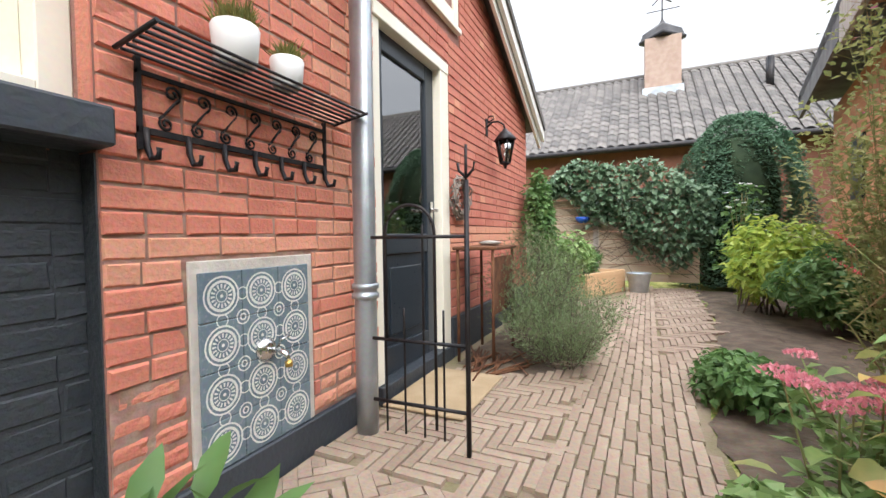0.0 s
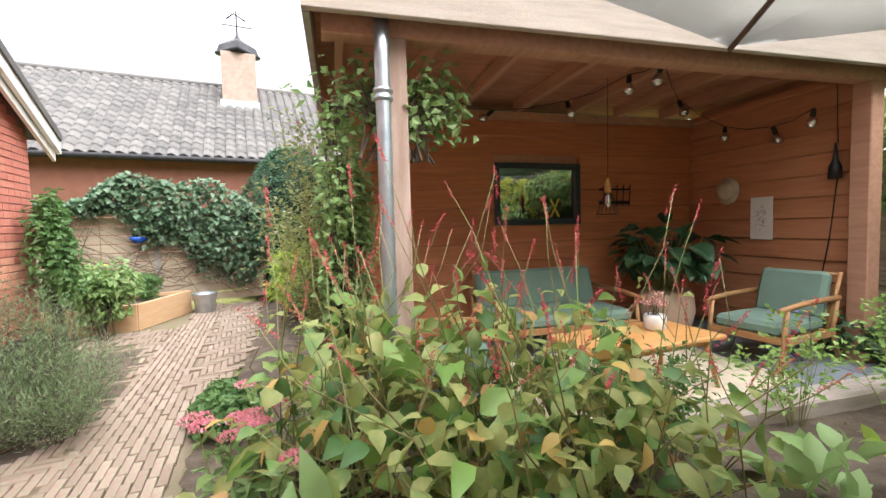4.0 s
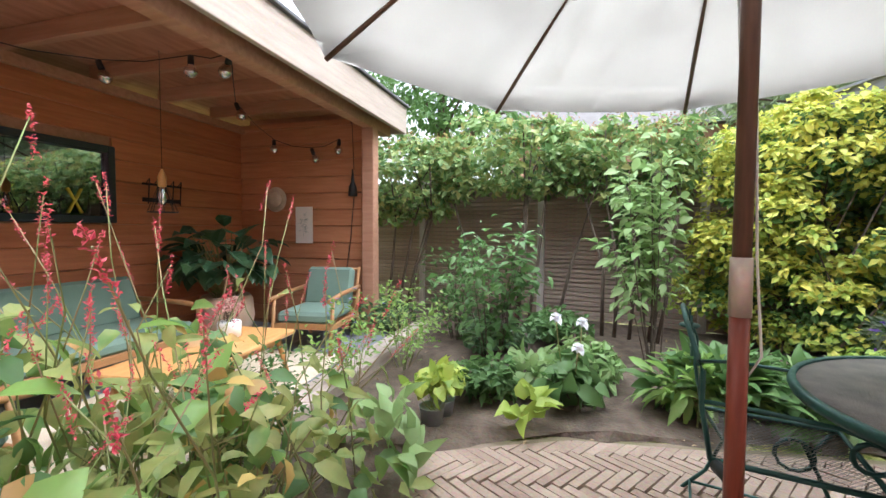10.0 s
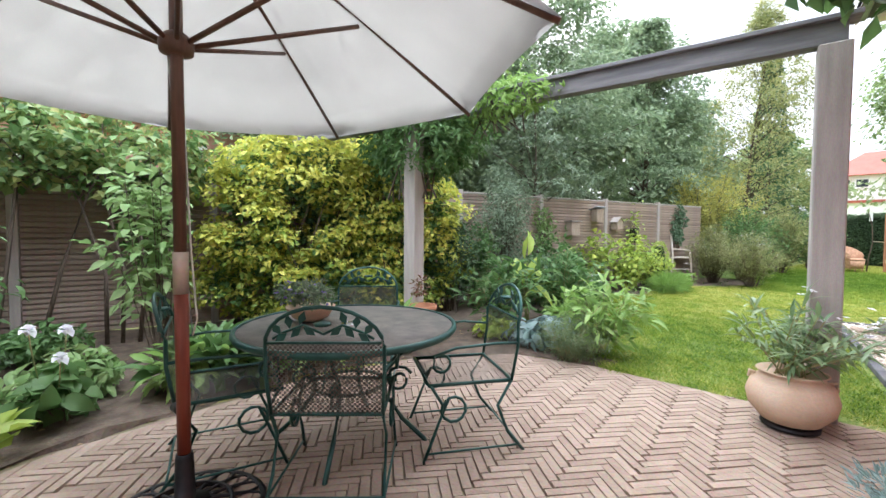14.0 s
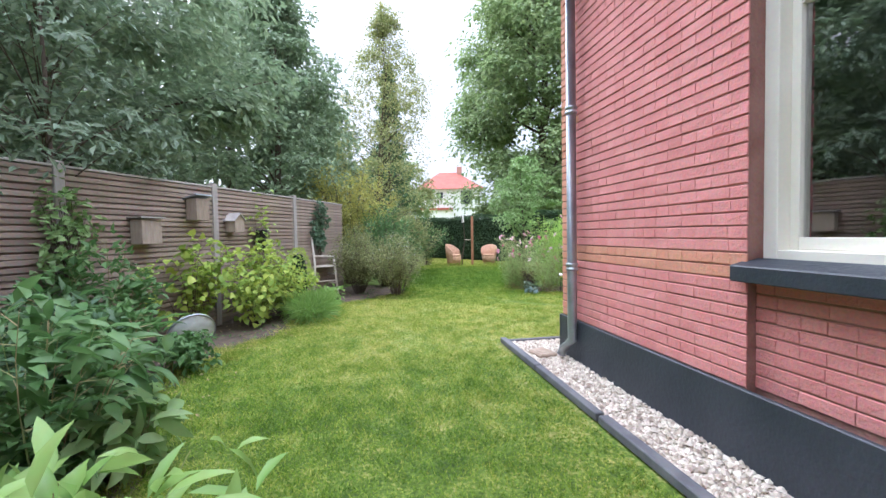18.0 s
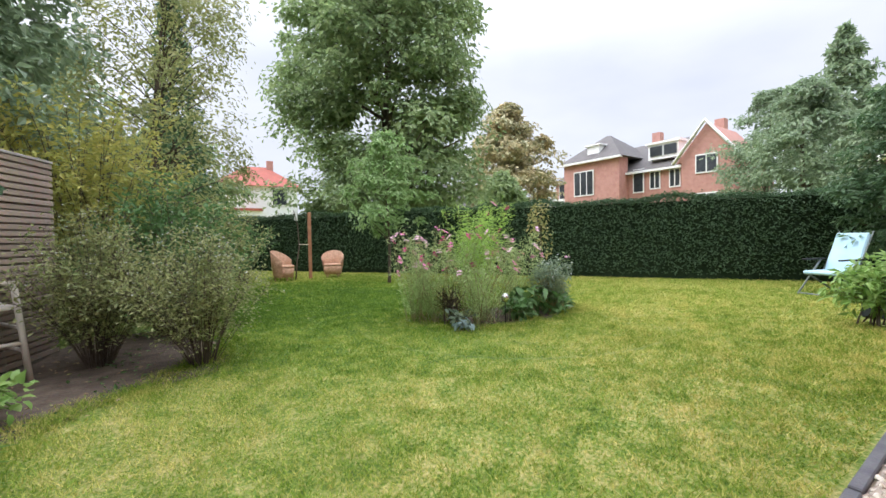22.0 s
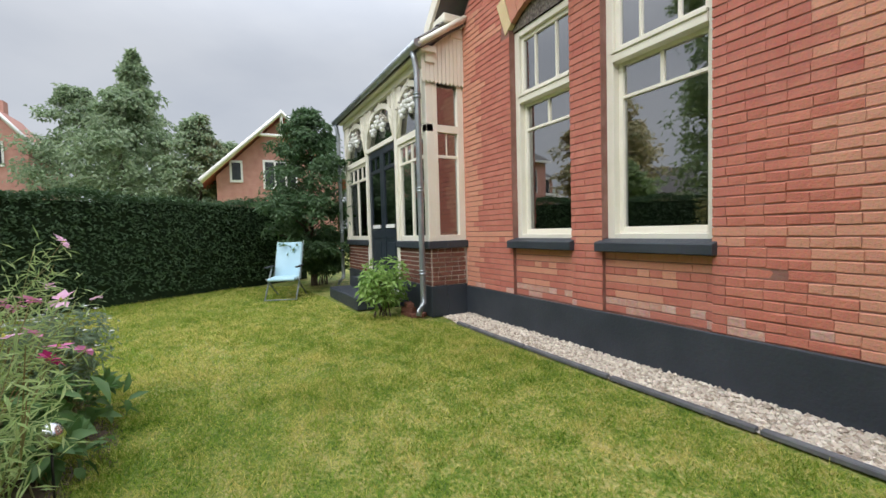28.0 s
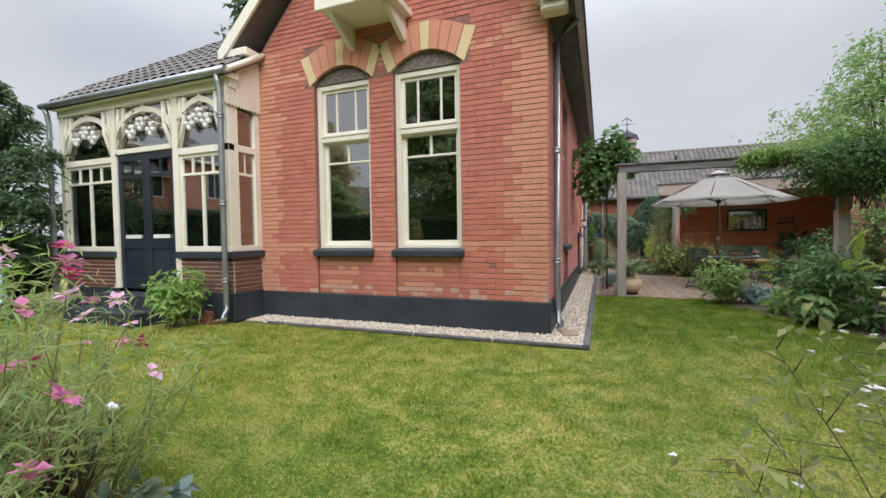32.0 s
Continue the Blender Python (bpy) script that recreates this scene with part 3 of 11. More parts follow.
def vase_shrub(name, label, category, x, y, size, material, stems, per, leaf, seed, bare=0.3, stem_mat=None, arch=0.25, group="", flowers=None, rich=False, at=None, thick=0.006, fan=0.16, spread=0.7, droop=0.1):
    """Stems fanning up from one foot, bare below, with leaves in turn along their upper length."""
    g = rng(seed)
    t = thing(name, label, category, group, "", at or pose(x, y, 0))
    sx, sy, sz = size
    a = g.uniform(0, 2 * math.pi, stems)
    r = np.sqrt(g.uniform(0, 1, stems))
    b = np.c_[sx * fan * r * np.cos(a), sy * fan * r * np.sin(a), np.zeros(stems)]
    e = np.c_[sx * r * np.cos(a + g.normal(0, 0.25, stems)), sy * r * np.sin(a + g.normal(0, 0.25, stems)), sz * (1 - 0.38 * r ** 2) * g.uniform(0.72, 1.05, stems)]
    m = b * 0.5 + e * 0.5 + np.c_[-e[:, :2] * arch * 0.4, arch * 0.45 * e[:, 2]] + g.normal(0, 0.03, (stems, 3)) * sz

    def along(k, w):
        w = w[:, None]
        return b[k] * (1 - w) ** 2 + 2 * m[k] * w * (1 - w) + e[k] * w ** 2

    al = np.arange(stems)
    cuts = [along(al, np.full(stems, q)) for q in (0, 0.25, 0.5, 0.75, 1.0)]
    vs, fs, off = [], [], 0
    for i, (p0, p1) in enumerate(zip(cuts, cuts[1:])):
        v, f = sticks(p0, p1, thick * sz ** 0.4 * (1 - 0.2 * i))
        vs.append(v), fs.append(f + off)
        off += len(v)
    k = np.repeat(al, per)
    w = bare + (1.02 - bare) * g.uniform(0, 1, len(k)) ** 0.8
    p = along(k, w)
    tan = unit(along(k, np.minimum(w + 0.05, 1.05)) - p)
    side = unit(np.cross(tan, g.normal(0, 1, (len(k), 3))))
    twig = g.uniform(0.0, 0.14, len(k))[:, None] * min(1.0, sz)
    q = p + side * twig + tan * twig * 0.5
    sel = np.arange(len(k)) % 4 == 0
    v, f = sticks(p[sel], q[sel], thick * 0.4)
    vs.append(v), fs.append(f + off)
    tagged(np_mesh("twig_mass", np.concatenate(vs), np.concatenate(fs), stem_mat or BARK, t), kind="stuff")
    v, f = leaves(q, unit(side + tan * 0.6), leaf[0], leaf[1], seed + 1, droop, spread=spread, rich=rich)
    np_mesh("foliage", v, f, material, t, smooth=rich)
    if flowers:
        fm, count, fs_ = flowers
        i = np.argsort(-(q[:, 2] + g.normal(0, 0.3 * sz, len(q))))[:count]
        c = np.repeat(q[i] + side[i] * 0.02 + [0, 0, 0.01], 5, 0)
        ang = np.tile(np.arange(5) * 1.257, len(i))
        v, f = leaves(c, np.c_[np.cos(ang), np.sin(ang), np.full(len(ang), 0.35)], fs_, fs_ * 0.8, seed + 9, 0, spread=0.25)
        tagged(np_mesh("blossom", v, f, fm, t), kind="stuff")
    return t


def bush(name, label, category, x, y, z, size, material, n, leaf, seed=1, stems=10, group="", stem_mat=None, lumps=9, rich=False, flowers=None,
         droop=0.2, spread=0.8, kind="", shell=0.55, low=-0.75):
    """A shrub: stems from the ground and an uneven crown of separate leaves, with flowers of their own if given."""
    g = rng(seed)
    t = thing(name, label, category, group, kind, pose(x, y, z))
    sx, sy, sz = size
    p, o = blob_points(n, seed, (sx, sy, sz / 2), lumps, shell, low * sz / 2)
    p[:, 2] += sz / 2
    v, f = leaves(p, o, leaf[0], leaf[1], seed, droop, spread=spread, rich=rich, face=droop >= 0)
    if rich and n <= 75:
        for i in range(n):
            np_mesh("leaf", v[13 * i:13 * i + 13], f[:14], material, t, smooth=True)
    else:
        np_mesh("foliage", v, f, material, t, smooth=rich)
    if stems:
        b = np.c_[g.normal(0, 0.18 * sx, stems), g.normal(0, 0.18 * sy, stems), np.zeros(stems)]
        e = p[g.integers(0, n, stems)] * 0.85
        mid = b * 0.6 + e * 0.4 + np.c_[np.zeros((stems, 2)), np.full(stems, 0.12 * sz)]
        v1, f1 = sticks(b, mid, 0.012 * sz ** 0.5)
        v2, f2 = sticks(mid, e, 0.007 * sz ** 0.5)
        k = rng(seed + 5).integers(0, n, stems * 6)
        v3, f3 = sticks(mid[np.arange(stems * 6) % stems], p[k] * 0.95, 0.004 * sz ** 0.5)
        tagged(np_mesh("twig_mass", np.r_[v1, v2, v3], np.r_[f1, f2 + len(v1), f3 + len(v1) + len(v2)], stem_mat or BARK, t), kind="stuff")
    if flowers:
        fm, count, fs, fname = flowers
        k = np.argsort(-(p[:, 2] + g.normal(0, 0.25 * sz, n)))[:count]
        q = p[k] + o[k] * 0.04
        c = np.repeat(q, 6, 0)
        ang = np.tile(np.arange(6) * 1.047, count)
        way = np.c_[np.cos(ang), np.sin(ang), np.full(len(ang), 0.35)]
        v, f = leaves(c, way, fs, fs * 0.75, seed + 9, 0, spread=0.25)
        if count <= 40:
            for i in range(count):
                np_mesh("flower", v[24 * i:24 * i + 24], np.r_[f[:1] * 0, np.array([[4 * j + a for a in q] for j in range(6) for q in ((0, 1, 2), (0, 2, 3))])][1:], fm, t)
        else:
            tagged(np_mesh(fname, v, f, fm, t), kind="stuff")
    return t


def limb_tree(name, label, category, x, y, height, crown, material, n, leaf, seed=1, trunk=0.12, fork=0.35, lumps=14, group="", bark=None,
              shell=0.5, lean=(0, 0)):
    """A tapered trunk with limbs and a crown of many leaves in uneven clumps with gaps."""
    g = rng(seed)
    t = thing(name, label, category, group, "", pose(x, y, 0))
    cx, cy, cz0, cz1 = crown
    hz = (cz1 - cz0) / 2
    p, o = blob_points(n, seed, (cx, cy, hz), lumps, shell, -hz)
    p[:, 2] += cz0 + hz
    p[:, :2] += np.array(lean) * (p[:, 2:3] / height)
    v, f = leaves(p, o, leaf[0], leaf[1], seed, 0.3, face=True)
    np_mesh("crown", v, f, material, t)
    bm = bmesh.new()
    top = height * 0.9
    pts = [(lean[0] * (s ** 1.5) + 0.03 * height * math.sin(5 * s + seed) * s * 0.3, lean[1] * (s ** 1.5), top * s) for s in (0, 0.08, 0.2, 0.4, 0.6, 0.8, 1)]
    tube(bm, pts, trunk, 8, trunk * 0.15)
    for i in range(16):
        s = fork + (0.9 - fork) * i / 16
        b = Vector((lean[0] * s ** 1.5, lean[1] * s ** 1.5, top * s))
        q = Vector(p[int(g.integers(0, n))].tolist())
        q.z = max(q.z, b.z + 0.1)
        m = b.lerp(q, 0.5) + Vector((0, 0, 0.06 * height * (1 - s)))
        tube(bm, [b, m, b.lerp(q, 0.92)], trunk * 0.42 * (1 - s * 0.7), 5, trunk * 0.06)
    part("trunk", bm, bark or BARK, t)
    return t


# Bricks: a box without its back, shared by all of a length.
BRICK_MESH = {}


def brick_mesh(w, h, d, material, chamfer=0.0025, sort=0):
    """A weathered brick face: rounded worn edges and slightly uneven corners, three sorts of each length."""
    key = (round(w, 3), round(h, 3), round(d, 3), material.name, sort)
    if key not in BRICK_MESH:
        g = rng(int(w * 1000) + 7 * sort)
        c, e = chamfer, chamfer * 0.8
        k = g.normal(0, 0.0016, (4, 3))
        v = [(0, 0, 0), (w, 0, 0), (w, 0, h), (0, 0, h)]
        for q, (x, z) in enumerate(((e, c), (w - e, c), (w - e, h - c), (e, h - c))):
            v.append((x + k[q, 0], -d * 0.72, z + k[q, 1]))
        for q, (x, z) in enumerate(((e * 2.6, c * 2.4), (w - e * 2.6, c * 2.4), (w - e * 2.6, h - c * 2.4), (e * 2.6, h - c * 2.4))):
            v.append((x + k[q, 0], -d + k[q, 2], z + k[q, 1]))
        f = [(8, 9, 10, 11)]
        for a in (0, 4):
            f += [(a + q, a + (q + 1) % 4, a + 4 + (q + 1) % 4, a + 4 + q) for q in range(4)]
        me = bpy.data.meshes.new("brick")
        me.from_pydata(v, [], f)
        me.shade_flat()
        me.materials.append(material)
        BRICK_MESH[key] = me
    return BRICK_MESH[key]


def spalled_brick(w, h, d, material, seed):
    """A brick whose face has broken off in flakes."""
    g = rng(seed)
    nx, nz = 9, 5
    v, f = [], []
    cut = g.uniform(0.25, 0.75)
    for a in range(nx):
        for b in range(nz):
            x, z = w * a / (nx - 1), h * b / (nz - 1)
            edge = a in (0, nx - 1) or b in (0, nz - 1)
            deep = d * 0.55 if a / nx < cut + 0.12 * math.sin(b * 2.1 + seed) else d
            y = -deep - 0.0016 * noise.noise(Vector((x * 40, z * 60, seed)))
            v.append((x, y if not edge else 0.001, z))
    for a in range(nx - 1):
        for b in range(nz - 1):
            q = a * nz + b
            f.append((q, q + nz, q + nz + 1, q + 1))
    me = bpy.data.meshes.new("brick")
    me.from_pydata(v, [], f)
    me.shade_flat()
    me.materials.append(material)
    return me


def course_bricks(length, height, course, brick, seed, keep, joint=0.0085, z_from=0.0, upright=0.16):
    """Rows of (u, z, width, height) of a wall in alternating stretcher and header courses, where keep(u0, u1, z0, z1) holds."""
    g = rng(seed)
    out, k, z = [], 0, z_from
    while z < height - 0.01:
        half = brick / 2
        u, w0 = 0.0, (brick if k % 2 == 0 else half * 1.0)
        u = -g.uniform(0, 0.02) - (0 if k % 4 < 2 else half)
        while u < length:
            u1 = u + w0
            a, b = max(u, 0.0), min(u1, length)
            if not keep(a, b, z, z + course):
                cuts = [(a, a + (b - a) * j / 48) for j in range(47, 4, -1)] + [(a + (b - a) * j / 48, b) for j in range(1, 44)]
                cuts = [q for q in cuts if keep(q[0], q[1], z, z + course)]
                if cuts:
                    a, b = max(cuts, key=lambda q: q[1] - q[0])
            if b - a > 0.02 and keep(a, b, z, z + course):
                out.append((a + joint * upright / 2, z + joint / 2, b - a - joint * upright, course - joint))
            u = u1
        z += course
        k += 1
    return out


def joined_bricks(name, rows, place, material, parent, depth=0.008, seed=3):
    """Bricks joined into one mesh; place maps (u, out, z) to the world."""
    g = rng(seed)
    v, f = [], []
    for i, (u, z, w, h) in enumerate(rows):
        c, e, d = 0.0032, 0.0005, depth * g.uniform(0.85, 1.05)
        b = len(v)
        j = g.normal(0, 0.0012, (8,)) if depth < 0.02 else np.zeros(8)
        t = g.normal(0, 0.0011, 4)
        v += [place(u, 0, z), place(u + w, 0, z), place(u + w, 0, z + h), place(u, 0, z + h),
              place(u + e + abs(j[0]) * 0.5, d + t[0], z + c + j[1]), place(u + w - e - abs(j[2]) * 0.5, d + t[1], z + c + j[3]),
              place(u + w - e - abs(j[4]) * 0.5, d + t[2], z + h - c + j[5]), place(u + e + abs(j[6]) * 0.5, d + t[3], z + h - c + j[7])]
        f += [(b + 4, b + 5, b + 6, b + 7), (b, b + 1, b + 5, b + 4), (b + 1, b + 2, b + 6, b + 5), (b + 2, b + 3, b + 7, b + 6), (b + 3, b, b + 4, b + 7)]
    ob = np_mesh(name, v, f, material, parent)
    return tagged(ob, kind="stuff")

# ---- ground ----
def ragged(pts, amount, seed=1):
    """The outline cut into short pieces and pushed in and out, as a trodden border is."""
    out = []
    for (x0, y0), (x1, y1) in zip(pts, pts[1:] + pts[:1]):
        k = max(1, int(math.hypot(x1 - x0, y1 - y0) / 0.09))
        for i in range(k):
            x, y = x0 + (x1 - x0) * i / k, y0 + (y1 - y0) * i / k
            q = Vector((x, y, seed))
            out.append((x + amount * (noise.noise(q * 2.1) + 0.6 * noise.noise(q * 6.3)), y + amount * (noise.noise(q * 2.1 + Vector((9, 0, 0))) + 0.6 * noise.noise(q * 6.3 + Vector((0, 9, 0))))))
    return out


def sheet(name, pts, z, material, label, category, step=None, rough=0.0, seed=1):
    pts = ragged(pts, 0.09, seed) if material is SOIL else pts
    bm = bmesh.new()
    vs = [bm.verts.new((x, y, z)) for x, y in pts]
    f = bm.faces.new(vs)
    if f.normal.z < 0:
        f.normal_flip()
    if step:
        lo = [min(p[i] for p in pts) for i in (0, 1)]
        hi = [max(p[i] for p in pts) for i in (0, 1)]
        for ax in (0, 1):
            k = lo[ax] + step
            while k < hi[ax]:
                n = Vector((1, 0, 0)) if ax == 0 else Vector((0, 1, 0))
                bmesh.ops.bisect_plane(bm, geom=bm.verts[:] + bm.edges[:] + bm.faces[:], plane_co=n * k, plane_no=n)
                k += step
        for v in bm.verts:
            if not v.is_boundary:
                v.co.z += rough * (0.5 + 0.5 * noise.noise(v.co * 2.3)) + rough * 0.5 * noise.noise(v.co * 9)
    ob = mesh_ob(name, bm, material)
    return tagged(ob, label, category, kind="structure")


sheet("ground", [(-400, -400), (400, -400), (400, 400), (-400, 400)], -0.012, LAWN, "grass ground reaching the horizon", "ground")
sheet("pavement", [(0.43, 3.55), (1.4, 3.45), (2.4, 3.35), (3.2, 3.45), (3.85, 4.1), (4.2, 5.0), (4.3, 6.6), (4.05, 7.5), (2.6, 7.45), (1.62, 8.2),
                   (1.56, 9.3), (1.7, 10.4), (1.95, 11.5), (2.1, 14.7), (-1.2, 14.7), (-1.2, 12.4), (0.0, 12.3), (0.0, 8.0), (0.43, 7.9)], -0.002, SAND,
      "sandy bed of the clay paver terrace", "pavement")
sheet("veranda_bed", [(1.62, 8.2), (2.6, 7.45), (4.05, 7.5), (4.3, 6.6), (4.25, 5.0), (3.85, 4.1), (3.2, 3.45), (2.25, 3.3), (2.6, 2.5), (3.0, 1.6), (3.45, 0.8), (3.6, 0.1), (4.2, -1.9),
                      (5.6, 1.2), (8.5, 8.2), (5.2, 8.35), (3.3, 8.75), (2.4, 9.6), (2.3, 13.5), (2.1, 14.7), (1.95, 11.5), (1.7, 10.4), (1.56, 9.3)],
      0.0, SOIL, "dark garden soil of the planting beds", "soil", 0.25, 0.05)
sheet("fence_bed", [(3.55, 0.4), (3.4, -0.4), (2.9, -1.8), (2.45, -3.15), (1.9, -3.8), (1.35, -4.0), (1.1, -4.5), (1.2, -6.2), (2.3, -6.4), (4.4, -1.6), (5.2, 0.4)],
      0.001, SOIL, "bare soil strip along the fence", "soil", 0.25, 0.012)
sheet("flower_island", [(-1.2, -3.8), (-2.1, -3.65), (-3.4, -3.75), (-3.55, -4.2), (-2.6, -4.95), (-1.4, -4.9), (-1.03, -4.3)],
      0.002, SOIL, "soil island in the lawn", "soil", 0.25, 0.012)
sheet("side_bed", [(1.75, 9.6), (2.05, 11.2), (2.15, 14.6), (4.0, 14.6), (3.6, 11.4), (2.6, 9.6)], -0.005, SOIL, "soil between the path and the veranda", "soil")
sheet("bed_by_wall", [(0.1, 9.7), (0.75, 9.55), (1.0, 10.5), (0.9, 12.0), (0.05, 12.3)], 0.004, SOIL, "soil by the back wall", "soil", 0.25, 0.03)
sheet("gravel_bed", [(0.02, 7.9), (0.43, 7.9), (0.43, -0.5), (-3.9, -0.5), (-4.45, -0.35), (-4.45, 0.0), (0.02, 0.0)], 0.004, GRAVEL,
      "pale gravel strip round the house", "gravel")

# ---- house: plain shell with openings through it ----
W1, W2 = (-3.35, -2.41), (-2.05, -1.08)
Z_PL, Z_SILL, Z_HEAD, Z_EAVE = 0.39, 1.03, 3.45, 4.05
COURSE, BRK = 0.0685, 0.228


def arch_z(u, a, b, base, rise):
    """Height of a segmental arch over a to b at u."""
    s = (u - (a + b) / 2) / ((b - a) / 2)
    return base + rise * (1 - s * s)

front = tagged(mesh_ob("wall_front", boxes(
    (-4.4, W1[0], 0, 0.3, 0, 4.0), (W1[1], W2[0], 0, 0.3, 0, 4.0), (W2[1], 0, 0, 0.3, 0, 4.0),
    (W1[0], W1[1], 0.05, 0.3, 0, 0.94), (W2[0], W2[1], 0.05, 0.3, 0, 0.94),
    (W1[0], W1[1], 0, 0.3, 3.66, 4.0), (W2[0], W2[1], 0, 0.3, 3.66, 4.0)), MORTAR),
    "red brick front gable wall with orange corner quoins", "wall", kind="structure")
bm = bmesh.new()
vs = [bm.verts.new(p) for p in ((-4.4, 0, 4.0), (0, 0, 4.0), (-2.2, 0, 6.4))] + [bm.verts.new(p) for p in ((-4.4, 0.3, 4.0), (0, 0.3, 4.0), (-2.2, 0.3, 6.4))]
for f in ((0, 1, 2), (5, 4, 3), (0, 3, 4, 1), (1, 4, 5, 2), (2, 5, 3, 0)):
    bm.faces.new([vs[i] for i in f])
part("gable_wall", bm, MORTAR, front)

SIDE = pose(0, 0, 0, 0, 0, 90)
B1, B2 = (2.03, 3.13), (6.55, 7.66)
side = tagged(mesh_ob("wall_side", boxes(
    (0.3, B1[0], 0, 0.3, 0, 4.0), (B1[1], B2[0], 0, 0.3, 0, 4.0), (B2[1], 8.9, 0, 0.3, 0, 4.0),
    (B1[0], B1[1], 0.06, 0.3, 0, 0.93), (B2[0], B2[1], 0.07, 0.3, 0, 1.13),
    (B1[0], B1[1], 0, 0.3, 3.5, 4.0), (B2[0], B2[1], 0, 0.3, 3.5, 4.0)), MORTAR),
    "red brick side wall with two recessed window bays", "wall", kind="structure")
side.matrix_world = SIDE
bm = boxes((9.86, 12.25, 0, 0.3, 0, 2.3), (8.9, 9.86, 0, 0.3, 2.12, 2.3))
vs = [bm.verts.new(p) for p in ((8.9, 0, 2.3), (12.25, 0, 2.3), (8.9, 0, 3.85), (8.9, 0.3, 2.3), (12.25, 0.3, 2.3), (8.9, 0.3, 3.85))]
for f in ((0, 1, 2), (5, 4, 3), (0, 3, 4, 1), (1, 4, 5, 2), (2, 5, 3, 0)):
    bm.faces.new([vs[i] for i in f])
annex = tagged(mesh_ob("wall_annex", bm, MORTAR), "red brick back annex wall under a sloping verge", "wall", kind="structure")
annex.matrix_world = SIDE
tagged(mesh_ob("wall_back", boxes((-6.0, -0.3, 12.0, 12.25, 0, 2.4), (-8.4, -8.1, 0.3, 8.9, 0, 4.0), (-8.4, -4.4, 8.6, 8.9, 0, 4.0)), MORTAR),
       "plain hidden back walls of the house", "wall", kind="structure")
tagged(mesh_ob("plinth", boxes((-4.43, 0.03, -0.03, 0, 0, Z_PL), (0, 0.03, 0, 6.5, 0, Z_PL), (0.0, 0.03, 7.66, 8.78, 0, 0.15), (0.0, 0.028, 9.86, 12.25, 0, 0.3), bevel=0.006), PLINTH),
       "dark blue-grey painted plinth of the house", "plinth", kind="structure")
# simple room shells, their darkness painted rather than left to the light
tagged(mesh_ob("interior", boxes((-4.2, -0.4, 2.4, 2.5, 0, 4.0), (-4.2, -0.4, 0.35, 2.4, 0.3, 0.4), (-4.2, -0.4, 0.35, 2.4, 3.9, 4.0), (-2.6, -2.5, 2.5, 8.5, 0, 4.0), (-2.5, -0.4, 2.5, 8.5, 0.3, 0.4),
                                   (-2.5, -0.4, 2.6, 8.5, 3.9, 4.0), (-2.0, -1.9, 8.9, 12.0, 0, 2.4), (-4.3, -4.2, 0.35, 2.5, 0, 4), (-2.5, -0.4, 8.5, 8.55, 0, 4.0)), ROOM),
       "rooms coloured near-black for shade behind the windows", "interior", kind="structure")
# roofs
bm = bmesh.new()
for sgn in (1, -1):
    e = -2.2 + sgn * 2.62
    a = [(-2.2, -0.35, 6.55), (e, -0.35, 3.95), (e, 8.95, 3.95), (-2.2, 8.95, 6.55)]
    b = [(x, y, z - 0.12) for x, y, z in a]
    vs = [bm.verts.new(p) for p in a + b]
    for f in ((0, 1, 2, 3), (7, 6, 5, 4), (0, 4, 5, 1), (1, 5, 6, 2), (2, 6, 7, 3)):
        bm.faces.new([vs[i] for i in f])
tagged(mesh_ob("roof_main", bm, ROOFTILE), "dark tiled main roof of the house", "roof", kind="structure")
tagged(mesh_ob("eave_soffit", boxes((0.0, 0.30, -0.3, 8.9, 3.86, 3.92), (-4.7, -4.4, -0.3, 8.9, 3.86, 3.92), bevel=0.005), KERB), "grey eave soffit boards", "soffit", kind="structure")
tagged(mesh_ob("gutter", boxes((0.30, 0.42, -0.32, 8.92, 3.84, 3.96), bevel=0.02), ZINC), "zinc gutter along the side eave", "gutter", kind="structure")
bm = bmesh.new()
a = [(0.2, 8.9, 3.95), (0.2, 12.5, 2.31), (-6.2, 12.5, 2.31), (-6.2, 8.9, 3.95)]
vs = [bm.verts.new(p) for p in a] + [bm.verts.new((x, y, z - 0.08)) for x, y, z in a]
for f in ((0, 1, 2, 3), (7, 6, 5, 4), (0, 4, 5, 1), (1, 5, 6, 2), (2, 6, 7, 3)):
    bm.faces.new([vs[i] for i in f])
tagged(mesh_ob("roof_annex", bm, ROOFTILE), "tiled lean-to roof of the back annex", "roof", kind="structure")
bm = bmesh.new()
for x0, x1, dz, h in ((0.14, 0.18, 0.02, 0.2), (0.10, 0.13, -0.16, 0.1)):
    p = [(8.9, 3.93 + dz), (12.52, 2.28 + dz)]
    vs = []
    for y, z in p:
        vs += [bm.verts.new(q) for q in ((x0, y, z), (x1, y, z), (x1, y, z - h), (x0, y, z - h))]
    for k in range(4):
        bm.faces.new((vs[k], vs[(k + 1) % 4], vs[4 + (k + 1) % 4], vs[4 + k]))
    bm.faces.new(vs[:4][::-1]), bm.faces.new(vs[4:])
tagged(mesh_ob("trim_verge", bm, WHITE), "white painted verge boards of the annex", "trim", kind="structure")


